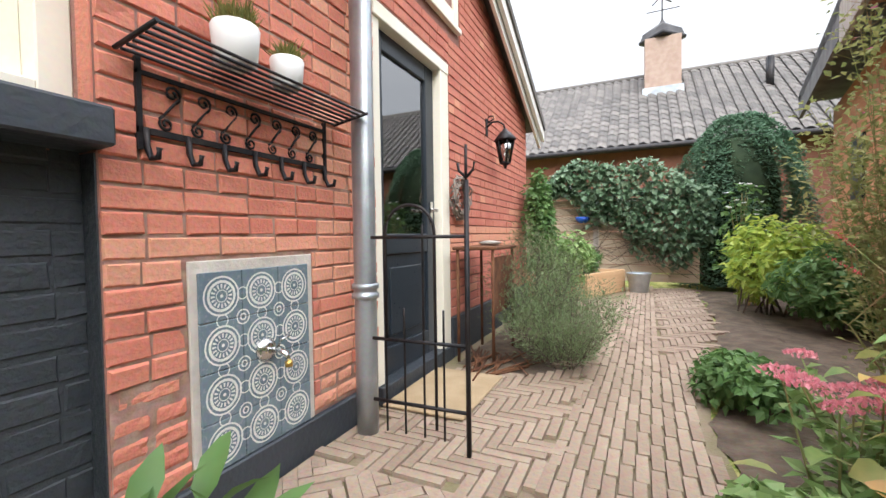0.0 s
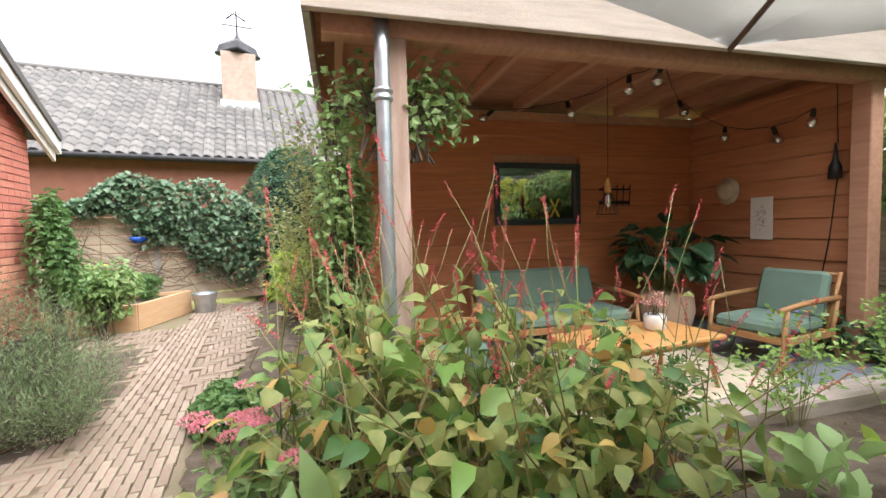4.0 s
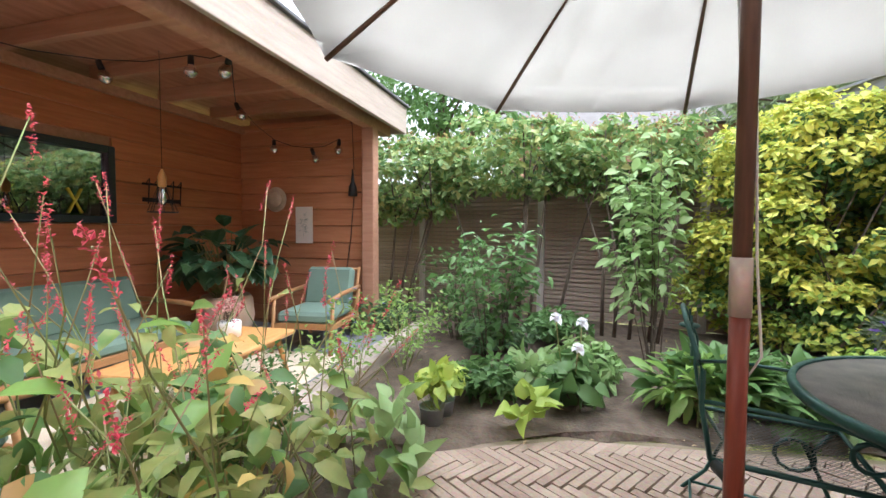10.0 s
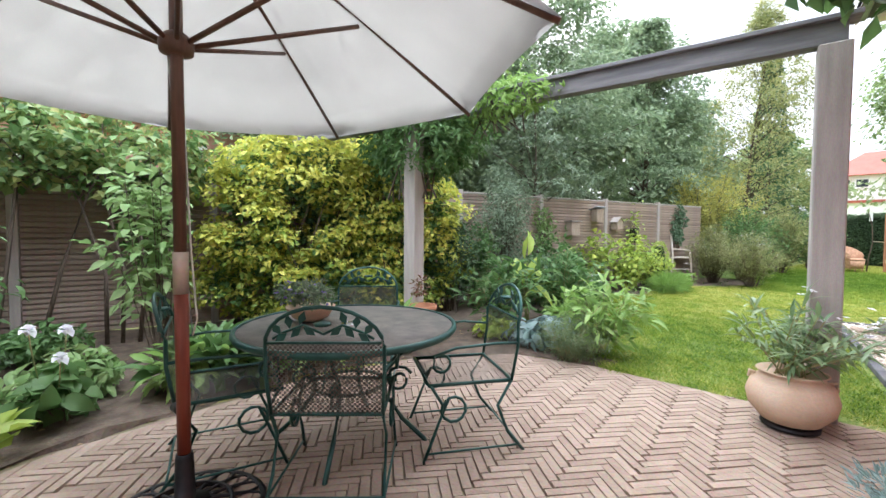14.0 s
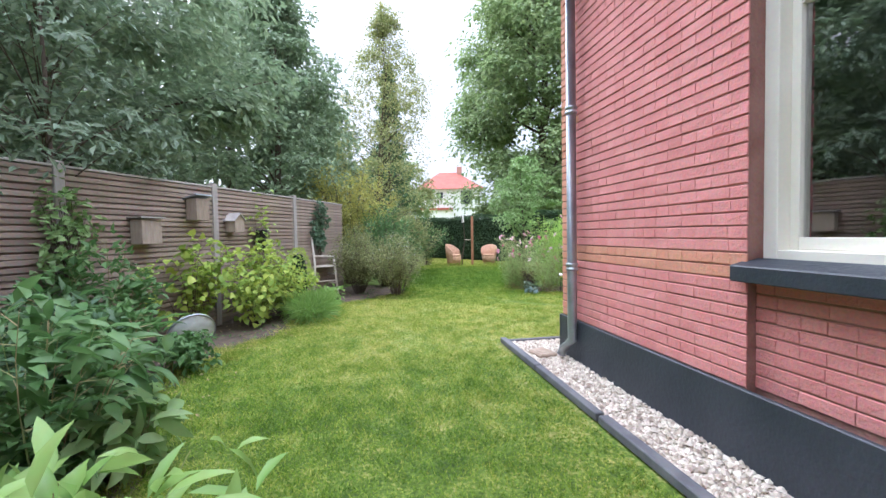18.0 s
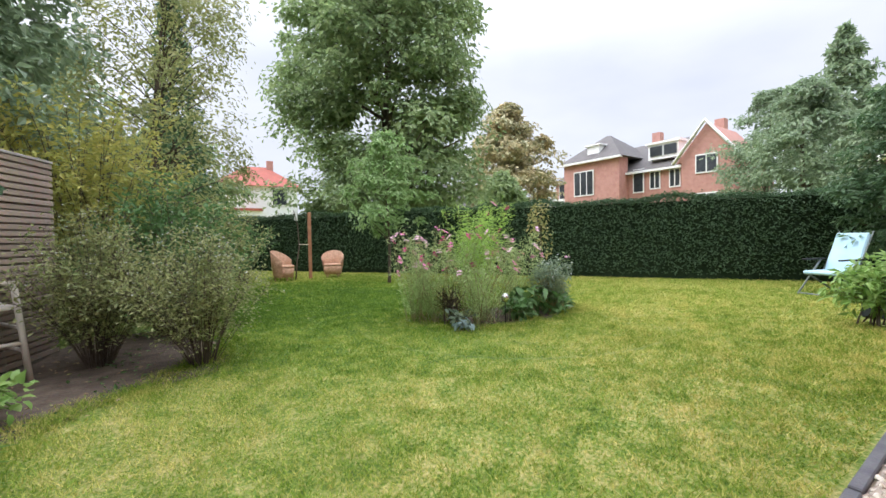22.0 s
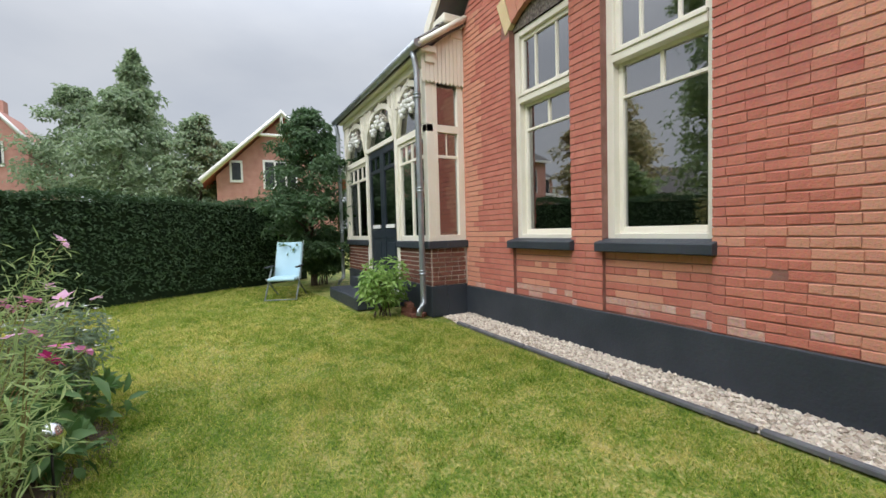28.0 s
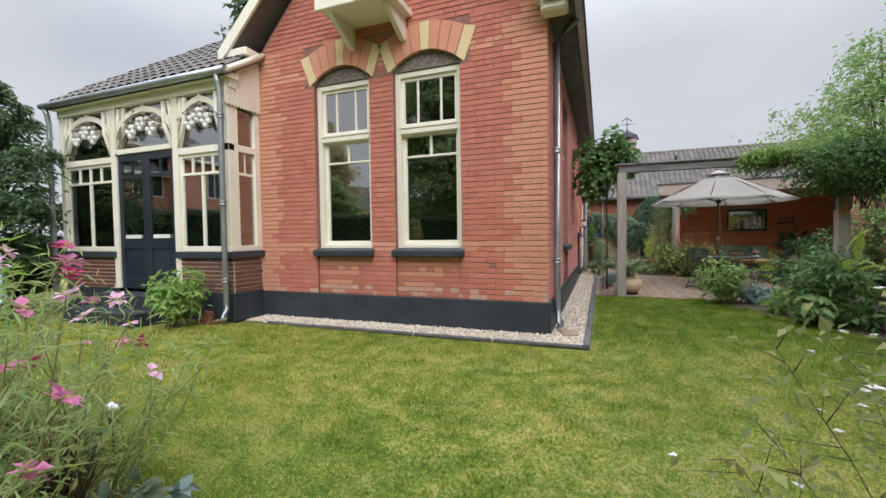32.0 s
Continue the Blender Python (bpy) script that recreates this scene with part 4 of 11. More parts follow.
# ---- windows and doors ----
def sash_window(name, label, w, z0, z1, m, bay=0.0, curtain=False):
    """Cream sash: three lights above a heavy transom, two small lights and one large pane below."""
    t = thing(name, label, "window", kind="structure", at=m)
    y = bay + 0.03
    zt = z0 + (z1 - z0) * 0.655
    f, s = 0.075, 0.045
    part("frame", boxes((0, f, y, y + 0.12, z0, z1), (w - f, w, y, y + 0.12, z0, z1), (f, w - f, y, y + 0.12, z1 - f, z1), (f, w - f, y, y + 0.12, z0, z0 + 0.07), bevel=0.004), CREAM, t)
    part("transom", boxes((f, w - f, y - 0.015, y + 0.12, zt, zt + 0.1), (f, w - f, y - 0.03, y + 0.02, zt + 0.07, zt + 0.1), bevel=0.004), CREAM, t)
    yy = y + 0.035
    a, b = f, w - f
    part("upper_sash", boxes((a, a + s, yy, yy + 0.05, zt + 0.1, z1 - f), (b - s, b, yy, yy + 0.05, zt + 0.1, z1 - f), (a + s, b - s, yy, yy + 0.05, z1 - f - s, z1 - f),
                             (a + s, b - s, yy, yy + 0.05, zt + 0.1, zt + 0.1 + s), bevel=0.003), CREAM, t)
    i0, i1 = a + s, b - s
    for k in (0.27, 0.73):
        u = i0 + (i1 - i0) * k
        part("glazing_bar", boxes((u - 0.012, u + 0.012, yy + 0.008, yy + 0.045, zt + 0.1 + s, z1 - f - s)), CREAM, t)
    zs, zm = z0 + 0.07, z0 + 0.07 + (zt - z0 - 0.07) * 0.80
    yl = y + 0.07
    part("lower_sash", boxes((a, a + s, yl, yl + 0.05, zs, zt), (b - s, b, yl, yl + 0.05, zs, zt), (a + s, b - s, yl, yl + 0.05, zt - s * 0.7, zt), (a + s, b - s, yl, yl + 0.05, zs, zs + 0.06),
                             (a + s, b - s, yl, yl + 0.05, zm - 0.015, zm + 0.015), bevel=0.003), CREAM, t)
    um = (i0 + i1) / 2
    part("glazing_bar", boxes((um - 0.014, um + 0.014, yl + 0.008, yl + 0.045, zm, zt - s * 0.7)), CREAM, t)
    for a0, b0, za, zb, yp in ((i0, i1, zt + 0.1 + s, z1 - f - s, yy + 0.025), (i0, um, zm, zt - 0.03, yl + 0.025), (um, i1, zm, zt - 0.03, yl + 0.025), (i0, i1, zs + 0.06, zm, yl + 0.025)):
        p = part("pane", boxes((a0, b0, yp, yp + 0.004, za, zb)), GLASS, t)
        p.visible_shadow = False
    if curtain:
        for a0, b0 in ((i0, i0 + 0.14), (i1 - 0.14, i1)):
            bm = bmesh.new()
            vs = []
            for k in range(13):
                u = a0 + (b0 - a0) * k / 12
                vs.append([bm.verts.new((u, 0.3 + 0.02 * math.sin(k * 1.7), z)) for z in (z0, z1)])
            for p, q in zip(vs, vs[1:]):
                bm.faces.new((p[0], q[0], q[1], p[1]))
            part("curtain", bm, CURTAIN, t, "pale net curtain")
    return t


def stone_sill(name, a, b, z0, z1, m, bay=0.0):
    bm = bmesh.new()
    vs = [bm.verts.new(p) for x in (a - 0.03, b + 0.03) for p in ((x, bay, z0), (x, bay, z1 + 0.03), (x, -0.075, z1 - 0.005), (x, -0.075, z0 + 0.005))]
    for f in ((3, 2, 1, 0), (4, 5, 6, 7), (0, 1, 5, 4), (1, 2, 6, 5), (2, 3, 7, 6), (3, 0, 4, 7)):
        bm.faces.new([vs[i] for i in f])
    bmesh.ops.bevel(bm, geom=bm.edges[:], offset=0.006, segments=1, affect="EDGES")
    ob = tagged(mesh_ob(name, bm, PLINTH), "dark painted stone window sill", "window sill", "window sills", "structure")
    ob.matrix_world = m
    return ob


for i, (a, b) in enumerate((W1, W2)):
    sash_window(f"window_{i + 1}", "tall cream sash window with dark glass", b - a, Z_SILL, Z_HEAD, pose(a, 0, 0), 0.05, True)
    stone_sill(f"sill_{i + 1}", a, b, 0.94, Z_SILL, pose(0, 0, 0), 0.06)
sash_window("window_3", "tall cream sash window in the side wall bay", B1[1] - B1[0], 1.02, 3.35, SIDE @ pose(B1[0], 0, 0), 0.06, True)
stone_sill("sill_3", B1[0], B1[1], 0.93, 1.02, SIDE, 0.07)
sash_window("window_4", "cream sash window over black painted brick", B2[1] - B2[0], 1.23, 3.35, SIDE @ pose(B2[0], 0, 0), 0.06, True)
stone_sill("sill_4", B2[0], B2[1] - 0.02, 1.13, 1.235, SIDE, 0.08)

# arched heads over the front windows: patterned tympanum and orange voussoirs
for a, b in (W1, W2):
    bm = bmesh.new()
    n = 12
    lo = [bm.verts.new((a + (b - a) * k / n, 0.06, Z_HEAD)) for k in range(n + 1)]
    hi = [bm.verts.new((a + (b - a) * k / n, 0.06, arch_z(a + (b - a) * k / n, a, b, Z_HEAD + 0.03, 0.19))) for k in range(n + 1)]
    for k in range(n):
        bm.faces.new((lo[k], lo[k + 1], hi[k + 1], hi[k]))
    part("tympanum", bm, mat("mosaic_tympanum", (0.085, 0.07, 0.06), (0.26, 0.22, 0.19), 38, 0.7, 0.3, stain=0.4), front, "grey mosaic tympanum")
    c = (a + b) / 2
    for k in range(9):
        t0, t1 = -1.12 + 2.24 * k / 9 + 0.008, -1.12 + 2.24 * (k + 1) / 9 - 0.008
        q = []
        for tt, r in ((t0, 0), (t1, 0), (t1, 1), (t0, 1)):
            u = c + tt * (b - a) / 2 * (1 + 0.30 * r)
            z = arch_z(c + max(-1, min(1, tt)) * (b - a) / 2, a, b, Z_HEAD + 0.03, 0.19) + 0.36 * r - (abs(tt) > 1) * 0.05 * (1 - r)
            q.append((u, z))
        bm = bmesh.new()
        vo = [bm.verts.new((u, -0.014, z)) for u, z in q] + [bm.verts.new((u, 0.05, z)) for u, z in q]
        for f in ((0, 1, 2, 3), (0, 4, 5, 1), (1, 5, 6, 2), (2, 6, 7, 3), (3, 7, 4, 0)):
            bm.faces.new([vo[j] for j in f])
        part("voussoir", bm, BRICK_P if k in (0, 4, 8) else BRICK_Y, front)

# small balcony under the gable
bal = thing("balcony", "small cream wooden balcony high on the front gable", "balcony", kind="structure", at=pose(-2.26, 0, 4.12))
part("floor", boxes((-0.52, 0.52, -0.6, 0, 0, 0.09), (-0.56, 0.56, -0.64, -0.6, -0.02, 0.12), bevel=0.01), CREAM, bal)
for x in (-0.42, 0.36):
    bm = bmesh.new()
    vs = [bm.verts.new((x + d, yy, zz)) for d in (0, 0.07) for yy, zz in ((0, 0), (-0.55, 0), (-0.5, -0.07), (-0.08, -0.3), (0, -0.3))]
    for f in ((4, 3, 2, 1, 0), (5, 6, 7, 8, 9)) + tuple((k, (k + 1) % 5, 5 + (k + 1) % 5, 5 + k) for k in range(5)):
        bm.faces.new([vs[j] for j in f])
    part("bracket", bm, CREAM, bal)
part("railing", boxes((-0.55, 0.55, -0.64, -0.60, 0.85, 0.92), *[(-0.55 + 0.12 * k, -0.51 + 0.12 * k, -0.635, -0.605, 0.1, 0.87) for k in range(10)]), CREAM, bal)
# gable foot corbels and verge boards
for sg in (1, -1):
    bm = bmesh.new()
    x0 = -2.2 + sg * 2.2
    box(bm, min(x0 - sg * 0.12, x0 + sg * 0.42), max(x0 - sg * 0.12, x0 + sg * 0.42), -0.34, 0.0, 3.92, 4.05, 0.02)
    box(bm, min(x0 - sg * 0.05, x0 + sg * 0.25), max(x0 - sg * 0.05, x0 + sg * 0.25), -0.22, 0.0, 3.75, 3.92, 0.03)
    part("corbel", bm, CREAM, front)
    bm = bmesh.new()
    p = [(x0 + sg * 0.4, 3.98), (-2.2, 6.5)]
    vs = [bm.verts.new((x, yy, z + h)) for x, z in p for yy in (-0.37, -0.33) for h in (0.06, -0.16)]
    for f in ((0, 1, 3, 2), (4, 6, 7, 5), (0, 4, 5, 1), (2, 3, 7, 6), (0, 2, 6, 4), (1, 5, 7, 3)):
        bm.faces.new([vs[j] for j in f])
    part("verge_board", bm, CREAM, front)

# back door
door = thing("door_1", "dark blue-grey half-glazed back door in a cream frame", "door", kind="structure", at=SIDE @ pose(8.9, 0, 0))
dw, d0, d1 = 0.95, 0.10, 2.12
part("frame", boxes((0.0, 0.07, 0.0, 0.14, d0, d1), (dw - 0.13, dw, -0.01, 0.14, 0.0, d1), (0.0, dw, -0.015, 0.14, d1 - 0.06, d1 + 0.02), bevel=0.004), CREAM, door, "cream painted door frame")
part("threshold", boxes((0.0, dw, -0.03, 0.14, 0, d0), bevel=0.005), PLINTH, door)
L0, L1, ly = 0.07, dw - 0.13, 0.05
part("leaf", boxes((L0, L0 + 0.1, ly, ly + 0.05, d0, d1 - 0.06), (L1 - 0.12, L1, ly, ly + 0.05, d0, d1 - 0.06), (L0 + 0.1, L1 - 0.12, ly, ly + 0.05, d1 - 0.17, d1 - 0.06), (L0 + 0.1, L1 - 0.12, ly, ly + 0.05, 0.80, 0.92),
                   (L0 + 0.1, L1 - 0.12, ly, ly + 0.05, d0, d0 + 0.16), (L0 + 0.1, L1 - 0.12, ly + 0.015, ly + 0.04, d0 + 0.16, 0.80), (L0 + 0.16, L1 - 0.18, ly + 0.004, ly + 0.03, d0 + 0.22, 0.72), bevel=0.005), DOORBLUE, door)
pp = part("pane", boxes((L0 + 0.1, L1 - 0.12, ly + 0.02, ly + 0.025, 0.92, d1 - 0.17)), GLASS, door)
pp.visible_shadow = False
bm = bar([(L1 - 0.06, ly - 0.05, 1.08), (L1 - 0.06, ly, 1.08)], 0.012, 8)
tube(bm, [(L1 - 0.06, ly - 0.05, 1.08), (L1 - 0.17, ly - 0.05, 1.08)], 0.009, 8)
box(bm, L1 - 0.08, L1 - 0.04, ly - 0.008, ly, 0.98, 1.14, 0.003)
part("handle", bm, CHROME, door, "steel lever handle")
# small upper window of the annex
up = thing("window_5", "white framed upper window of the annex", "window", kind="structure", at=SIDE @ pose(9.2, 0, 0))
part("frame", boxes((0, 0.08, -0.02, 0.06, 2.47, 3.35), (0.76, 0.84, -0.02, 0.06, 2.47, 3.35), (0.08, 0.76, -0.02, 0.06, 3.27, 3.35), (0.08, 0.76, -0.02, 0.06, 2.47, 2.57), (-0.02, 0.86, -0.04, 0.0, 2.43, 2.47), bevel=0.004), CREAM, up)
part("pane", boxes((0.08, 0.76, 0.0, 0.006, 2.57, 3.27)), CURTAIN, up, "pale blind behind the glass")


# downpipes
def downpipe(name, label, x, y, z0, z1, collars, shoe=(0.0, 0.0), top=(0, 0), material=None, r=0.042):
    t = thing(name, label, "downpipe", kind="structure")
    pts = [(x + shoe[0], y + shoe[1], z0)]
    if shoe != (0.0, 0.0):
        pts += [(x + shoe[0] * 0.8, y + shoe[1] * 0.8, z0 + 0.06), (x, y, z0 + 0.16)]
    pts += [(x, y, z0 + 0.3), (x, y, z1 - 0.25)]
    if top != (0, 0):
        pts += [(x + top[0] * 0.5, y + top[1] * 0.5, z1 - 0.1)]
    pts += [(x + top[0], y + top[1], z1)]
    part("pipe", bar(pts, r, 12), material or ZINC, t)
    for zc in collars:
        part("collar", lathe([(r + 0.002, -0.035), (r + 0.012, -0.03), (r + 0.012, -0.012), (r + 0.004, -0.008), (r + 0.004, 0.008), (r + 0.012, 0.012), (r + 0.012, 0.03), (r + 0.002, 0.035)], 14, at=(x, y, zc)), material or ZINC, t)
    return t


downpipe("downpipe", "grey zinc downpipe at the front corner", 0.075, 0.33, 0.06, 3.86, (0.88, 2.27), (0.05, -0.12), (0.25, 0))
downpipe("downpipe", "grey zinc downpipe beside the back door", 0.13, 8.62, 0.0, 3.86, (0.66, 2.08), (0.0, 0.0), (0.2, 0), r=0.05)

# edging of the gravel
edge = thing("edging", "dark grey edging stones round the gravel", "edging", kind="structure")
g = rng(4)
y = -0.53
while y < 7.9:
    l = min(0.98, 7.9 - y)
    part("kerb_stone", boxes((0.42 + g.normal(0, 0.003), 0.485, y, y + l - 0.006, 0, 0.055 + g.normal(0, 0.003)), bevel=0.006), KERB, edge)
    y += 1.0
x = 0.42
while x > -3.6:
    l = min(0.98, x + 3.85)
    part("kerb_stone", boxes((x - l + 0.006, x, -0.52, -0.47, 0, 0.035 + g.normal(0, 0.003)), bevel=0.006), KERB, edge)
    x -= 1.0
# ---- porch ----
PX0, PX1, PY = -8.35, -4.40, -0.58
porch = thing("porch", "cream glazed porch with carved arches and brick base", "porch", kind="structure")
part("plinth", boxes((PX0, -6.95, PY, PY + 0.25, 0, 0.42), (-5.5, PX1 + 0.03, PY, PY + 0.25, 0, 0.42), (PX1 - 0.22, PX1 + 0.03, PY + 0.25, -0.03, 0, 0.42), bevel=0.006), PLINTH, porch, "dark painted plinth")
part("sill_band", boxes((PX0 - 0.03, -6.95, PY - 0.05, PY + 0.25, 0.93, 1.03), (-5.5, PX1 + 0.06, PY - 0.05, PY + 0.25, 0.93, 1.03), (PX1 - 0.2, PX1 + 0.06, PY + 0.25, 0, 0.93, 1.03), bevel=0.008), PLINTH, porch, "dark stone band")
part("base_core", boxes((PX0 + 0.01, -6.97, PY + 0.014, PY + 0.22, 0.42, 0.93), (-5.48, PX1 + 0.012, PY + 0.014, PY + 0.22, 0.42, 0.93), (PX1 - 0.2, PX1 + 0.012, PY + 0.22, 0, 0.42, 0.93)), MORTAR_L, porch)


def post_box(x0, x1, z0, z1, y0=PY, d=0.11):
    return part("post", boxes((x0, x1, y0, y0 + d, z0, z1), (x0 - 0.012, x1 + 0.012, y0 - 0.012, y0 + d, z1 - 0.06, z1), (x0 - 0.008, x1 + 0.008, y0 - 0.01, y0 + d, z0, z0 + 0.06), bevel=0.004), CREAM, porch)


XS = [PX0 + 0.02, -6.95, -5.5, PX1 - 0.06]
for x in XS:
    post_box(x - 0.06, x + 0.06, 1.03 if x in (XS[0], XS[3]) else 0.42, 3.42)
part("beam", boxes((PX0 - 0.05, PX1 + 0.06, PY - 0.02, PY + 0.12, 3.38, 3.50), (PX0 - 0.1, PX1 + 0.1, PY - 0.10, PY + 0.12, 3.50, 3.58), bevel=0.006), CREAM, porch)
part("transom_rail", boxes((PX0, -7.01, PY, PY + 0.1, 2.50, 2.60), (-5.44, PX1, PY, PY + 0.1, 2.50, 2.60), (-6.89, -5.56, PY, PY + 0.1, 2.62, 2.70), bevel=0.004), CREAM, porch)

def lights(a, b, z0, z1, y, cols, small):
    """Sash with a row of small lights at the top and tall lights below."""
    s = 0.05
    zs = z1 - small
    part("sash", boxes((a, a + s, y, y + 0.05, z0, z1), (b - s, b, y, y + 0.05, z0, z1), (a + s, b - s, y, y + 0.05, z1 - s, z1), (a + s, b - s, y, y + 0.05, z0, z0 + 0.08), (a + s, b - s, y, y + 0.05, zs - 0.02, zs + 0.02), bevel=0.003), CREAM, porch)
    w = (b - a - 2 * s)
    for k in range(1, cols):
        u = a + s + w * k / cols
        part("glazing_bar", boxes((u - 0.012, u + 0.012, y + 0.005, y + 0.045, zs, z1 - s)), CREAM, porch)
    u = (a + b) / 2
    part("glazing_bar", boxes((u - 0.02, u + 0.02, y + 0.002, y + 0.047, z0 + 0.08, zs)), CREAM, porch)
    p = part("pane", boxes((a + s, b - s, y + 0.022, y + 0.027, z0 + 0.08, z1 - s)), GLASS, porch)
    p.visible_shadow = False


lights(XS[0] + 0.06, XS[1] - 0.06, 1.03, 2.50, PY + 0.03, 4, 0.30)
lights(XS[2] + 0.06, XS[3] - 0.06, 1.03, 2.50, PY + 0.03, 4, 0.30)
# carved arches above, with pale balls of cut flowers behind
for a, b in zip(XS, XS[1:]):
    p = part("pane", boxes((a + 0.06, b - 0.06, PY + 0.07, PY + 0.075, 2.6, 3.38)), GLASS, porch)
    p.visible_shadow = False
    n = max(1, round((b - a) / 1.3))
    bm = bmesh.new()
    for side_x, d in ((a + 0.06, 1), (b - 0.06, -1)):
        L = (b - a) * 0.5 - 0.06
        prev = None
        for k in range(13):
            s = k / 12
            ang = s * math.pi / 2
            u = side_x + d * L * (1 - math.cos(ang))
            z = 2.75 + 0.50 * math.sin(ang)
            wid = 0.085 + 0.05 * math.cos(ang * 1.2) ** 2
            q = [bm.verts.new((u, PY + yy, z + zz)) for yy, zz in ((0.0, 0), (0.0, wid), (0.06, wid), (0.06, 0))]
            if prev:
                for j in range(4):
                    bm.faces.new((prev[j], prev[(j + 1) % 4], q[(j + 1) % 4], q[j]))
            prev = q
        tube(bm, [(side_x + d * 0.0, PY + 0.03, 2.62), (side_x + d * L * 0.28, PY + 0.03, 3.0), (side_x + d * L * 0.30, PY + 0.03, 3.36)], 0.04, 6)
        tube(bm, [(side_x + d * L * 0.02, PY + 0.03, 2.9), (side_x + d * L * 0.12, PY + 0.03, 3.36)], 0.035, 6)
        lathe([(0.0, 0.0), (0.05, 0.012), (0.065, 0.05), (0.05, 0.09), (0.0, 0.10)], 10, bm, (side_x + d * L * 0.62, PY + 0.03, 2.98))
        lathe([(0.0, 0.0), (0.04, 0.01), (0.052, 0.04), (0.04, 0.075), (0.0, 0.08)], 10, bm, (side_x + d * L * 0.85, PY + 0.03, 3.09))
    tube(bm, [((a + b) / 2, PY + 0.03, 3.22), ((a + b) / 2, PY + 0.03, 3.38)], 0.03, 6)
    part("carved_arch", bm, CREAM, porch)
    for cx, cz in ((a * 0.66 + b * 0.34, 3.0), (a * 0.34 + b * 0.66, 3.0), ((a + b) / 2, 3.1)):
        bm = bmesh.new()
        for dx, dz in ((-0.06, -0.05), (0.06, -0.06), (0.0, -0.12), (0.02, 0.02)):
            lathe([(0.0, -0.045), (0.035, -0.03), (0.045, 0.0), (0.035, 0.03), (0.0, 0.045)], 9, bm, (cx + dx, PY - 0.02, cz + dz))
        fr = part("fruit_cluster", bm, WHITE, porch)
        g = rng(int(abs(cx) * 100))
        q = np.c_[cx + g.normal(0, 0.08, 40), np.full(40, PY + 0.0), cz + 0.02 + g.normal(0, 0.06, 40)]
        v, f = leaves(q, np.c_[g.normal(0, 1, 40), np.full(40, -0.2), g.normal(0, 1, 40)], 0.07, 0.05, 5, 0.2)
        np_mesh("carved_leaves", v, f, GREYWOOD, fr)
# double doors
for x0, x1 in ((-6.89, -6.225), (-6.225, -5.56)):
    dr = part("door", boxes((x0, x0 + 0.09, PY + 0.03, PY + 0.08, 0.42, 2.62), (x1 - 0.09, x1, PY + 0.03, PY + 0.08, 0.42, 2.62), (x0 + 0.09, x1 - 0.09, PY + 0.03, PY + 0.08, 2.5, 2.62), (x0 + 0.09, x1 - 0.09, PY + 0.03, PY + 0.08, 2.22, 2.28),
                            (x0 + 0.09, x1 - 0.09, PY + 0.03, PY + 0.08, 1.08, 1.22), (x0 + 0.09, x1 - 0.09, PY + 0.03, PY + 0.08, 0.42, 0.58), (x0 + 0.09, x1 - 0.09, PY + 0.045, PY + 0.07, 0.58, 1.08), (x0 + 0.16, x1 - 0.16, PY + 0.035, PY + 0.06, 0.66, 1.0),
                            bevel=0.004), DOORBLUE, porch, "dark blue-grey glazed door leaf")
    p = part("pane", boxes((x0 + 0.09, x1 - 0.09, PY + 0.05, PY + 0.055, 1.22, 2.5)), GLASS, dr)
    p.visible_shadow = False
    part("glazing_bar", boxes(((x0 + x1) / 2 - 0.012, (x0 + x1) / 2 + 0.012, PY + 0.035, PY + 0.075, 2.28, 2.5)), DOORBLUE, dr)
    part("pull_plate", boxes((x0 + 0.15, x1 - 0.15, PY + 0.02, PY + 0.03, 1.24, 1.30)), WHITE, dr, "white ledge")
# end wall of the porch, facing the lawn
E1 = PX1
part("end_frame", boxes((E1 - 0.1, E1, PY + 0.11, PY + 0.17, 1.03, 3.38), (E1 - 0.1, E1, -0.1, 0.0, 1.03, 3.38), (E1 - 0.1, E1, PY + 0.17, -0.1, 2.50, 2.60), (E1 - 0.1, E1, PY + 0.17, -0.1, 1.03, 1.11), (E1 - 0.07, E1 - 0.03, PY + 0.17, -0.1, 2.16, 2.2),
                        (E1 - 0.06, E1 - 0.04, (PY + 0.07) / 2 - 0.01, (PY + 0.07) / 2 + 0.01, 2.2, 2.5), bevel=0.004), CREAM, porch)
p = part("pane", boxes((E1 - 0.052, E1 - 0.048, PY + 0.17, -0.1, 1.11, 3.3)), GLASS, porch)
p.visible_shadow = False
bm = bmesh.new()
k = 0
y = PY - 0.06
while y < -0.02:
    zt = 3.52 + (y - PY) * 0.85
    vs = [bm.verts.new((xx, yy, zz)) for xx in (E1 + 0.01, E1 + 0.035) for yy, zz in ((y, 3.16), (y + 0.025, 3.13), (y + 0.055, 3.16), (y + 0.055, zt + 0.05), (y, zt))]
    for f in ((4, 3, 2, 1, 0), (5, 6, 7, 8, 9)) + tuple((j, (j + 1) % 5, 5 + (j + 1) % 5, 5 + j) for j in range(5)):
        bm.faces.new([vs[j] for j in f])
    y += 0.06
part("scalloped_boards", bm, CREAM, porch)
bm = bmesh.new()
vs = []
for k in range(10):
    y = PY + 0.2 + 0.03 * k
    vs.append([bm.verts.new((E1 - 0.2 + 0.012 * math.sin(k * 1.8), y, z)) for z in (1.1, 2.5)])
for p, q in zip(vs, vs[1:]):
    bm.faces.new((p[0], q[0], q[1], p[1]))
part("curtain", bm, CURTAIN, porch, "hanging pale curtain")
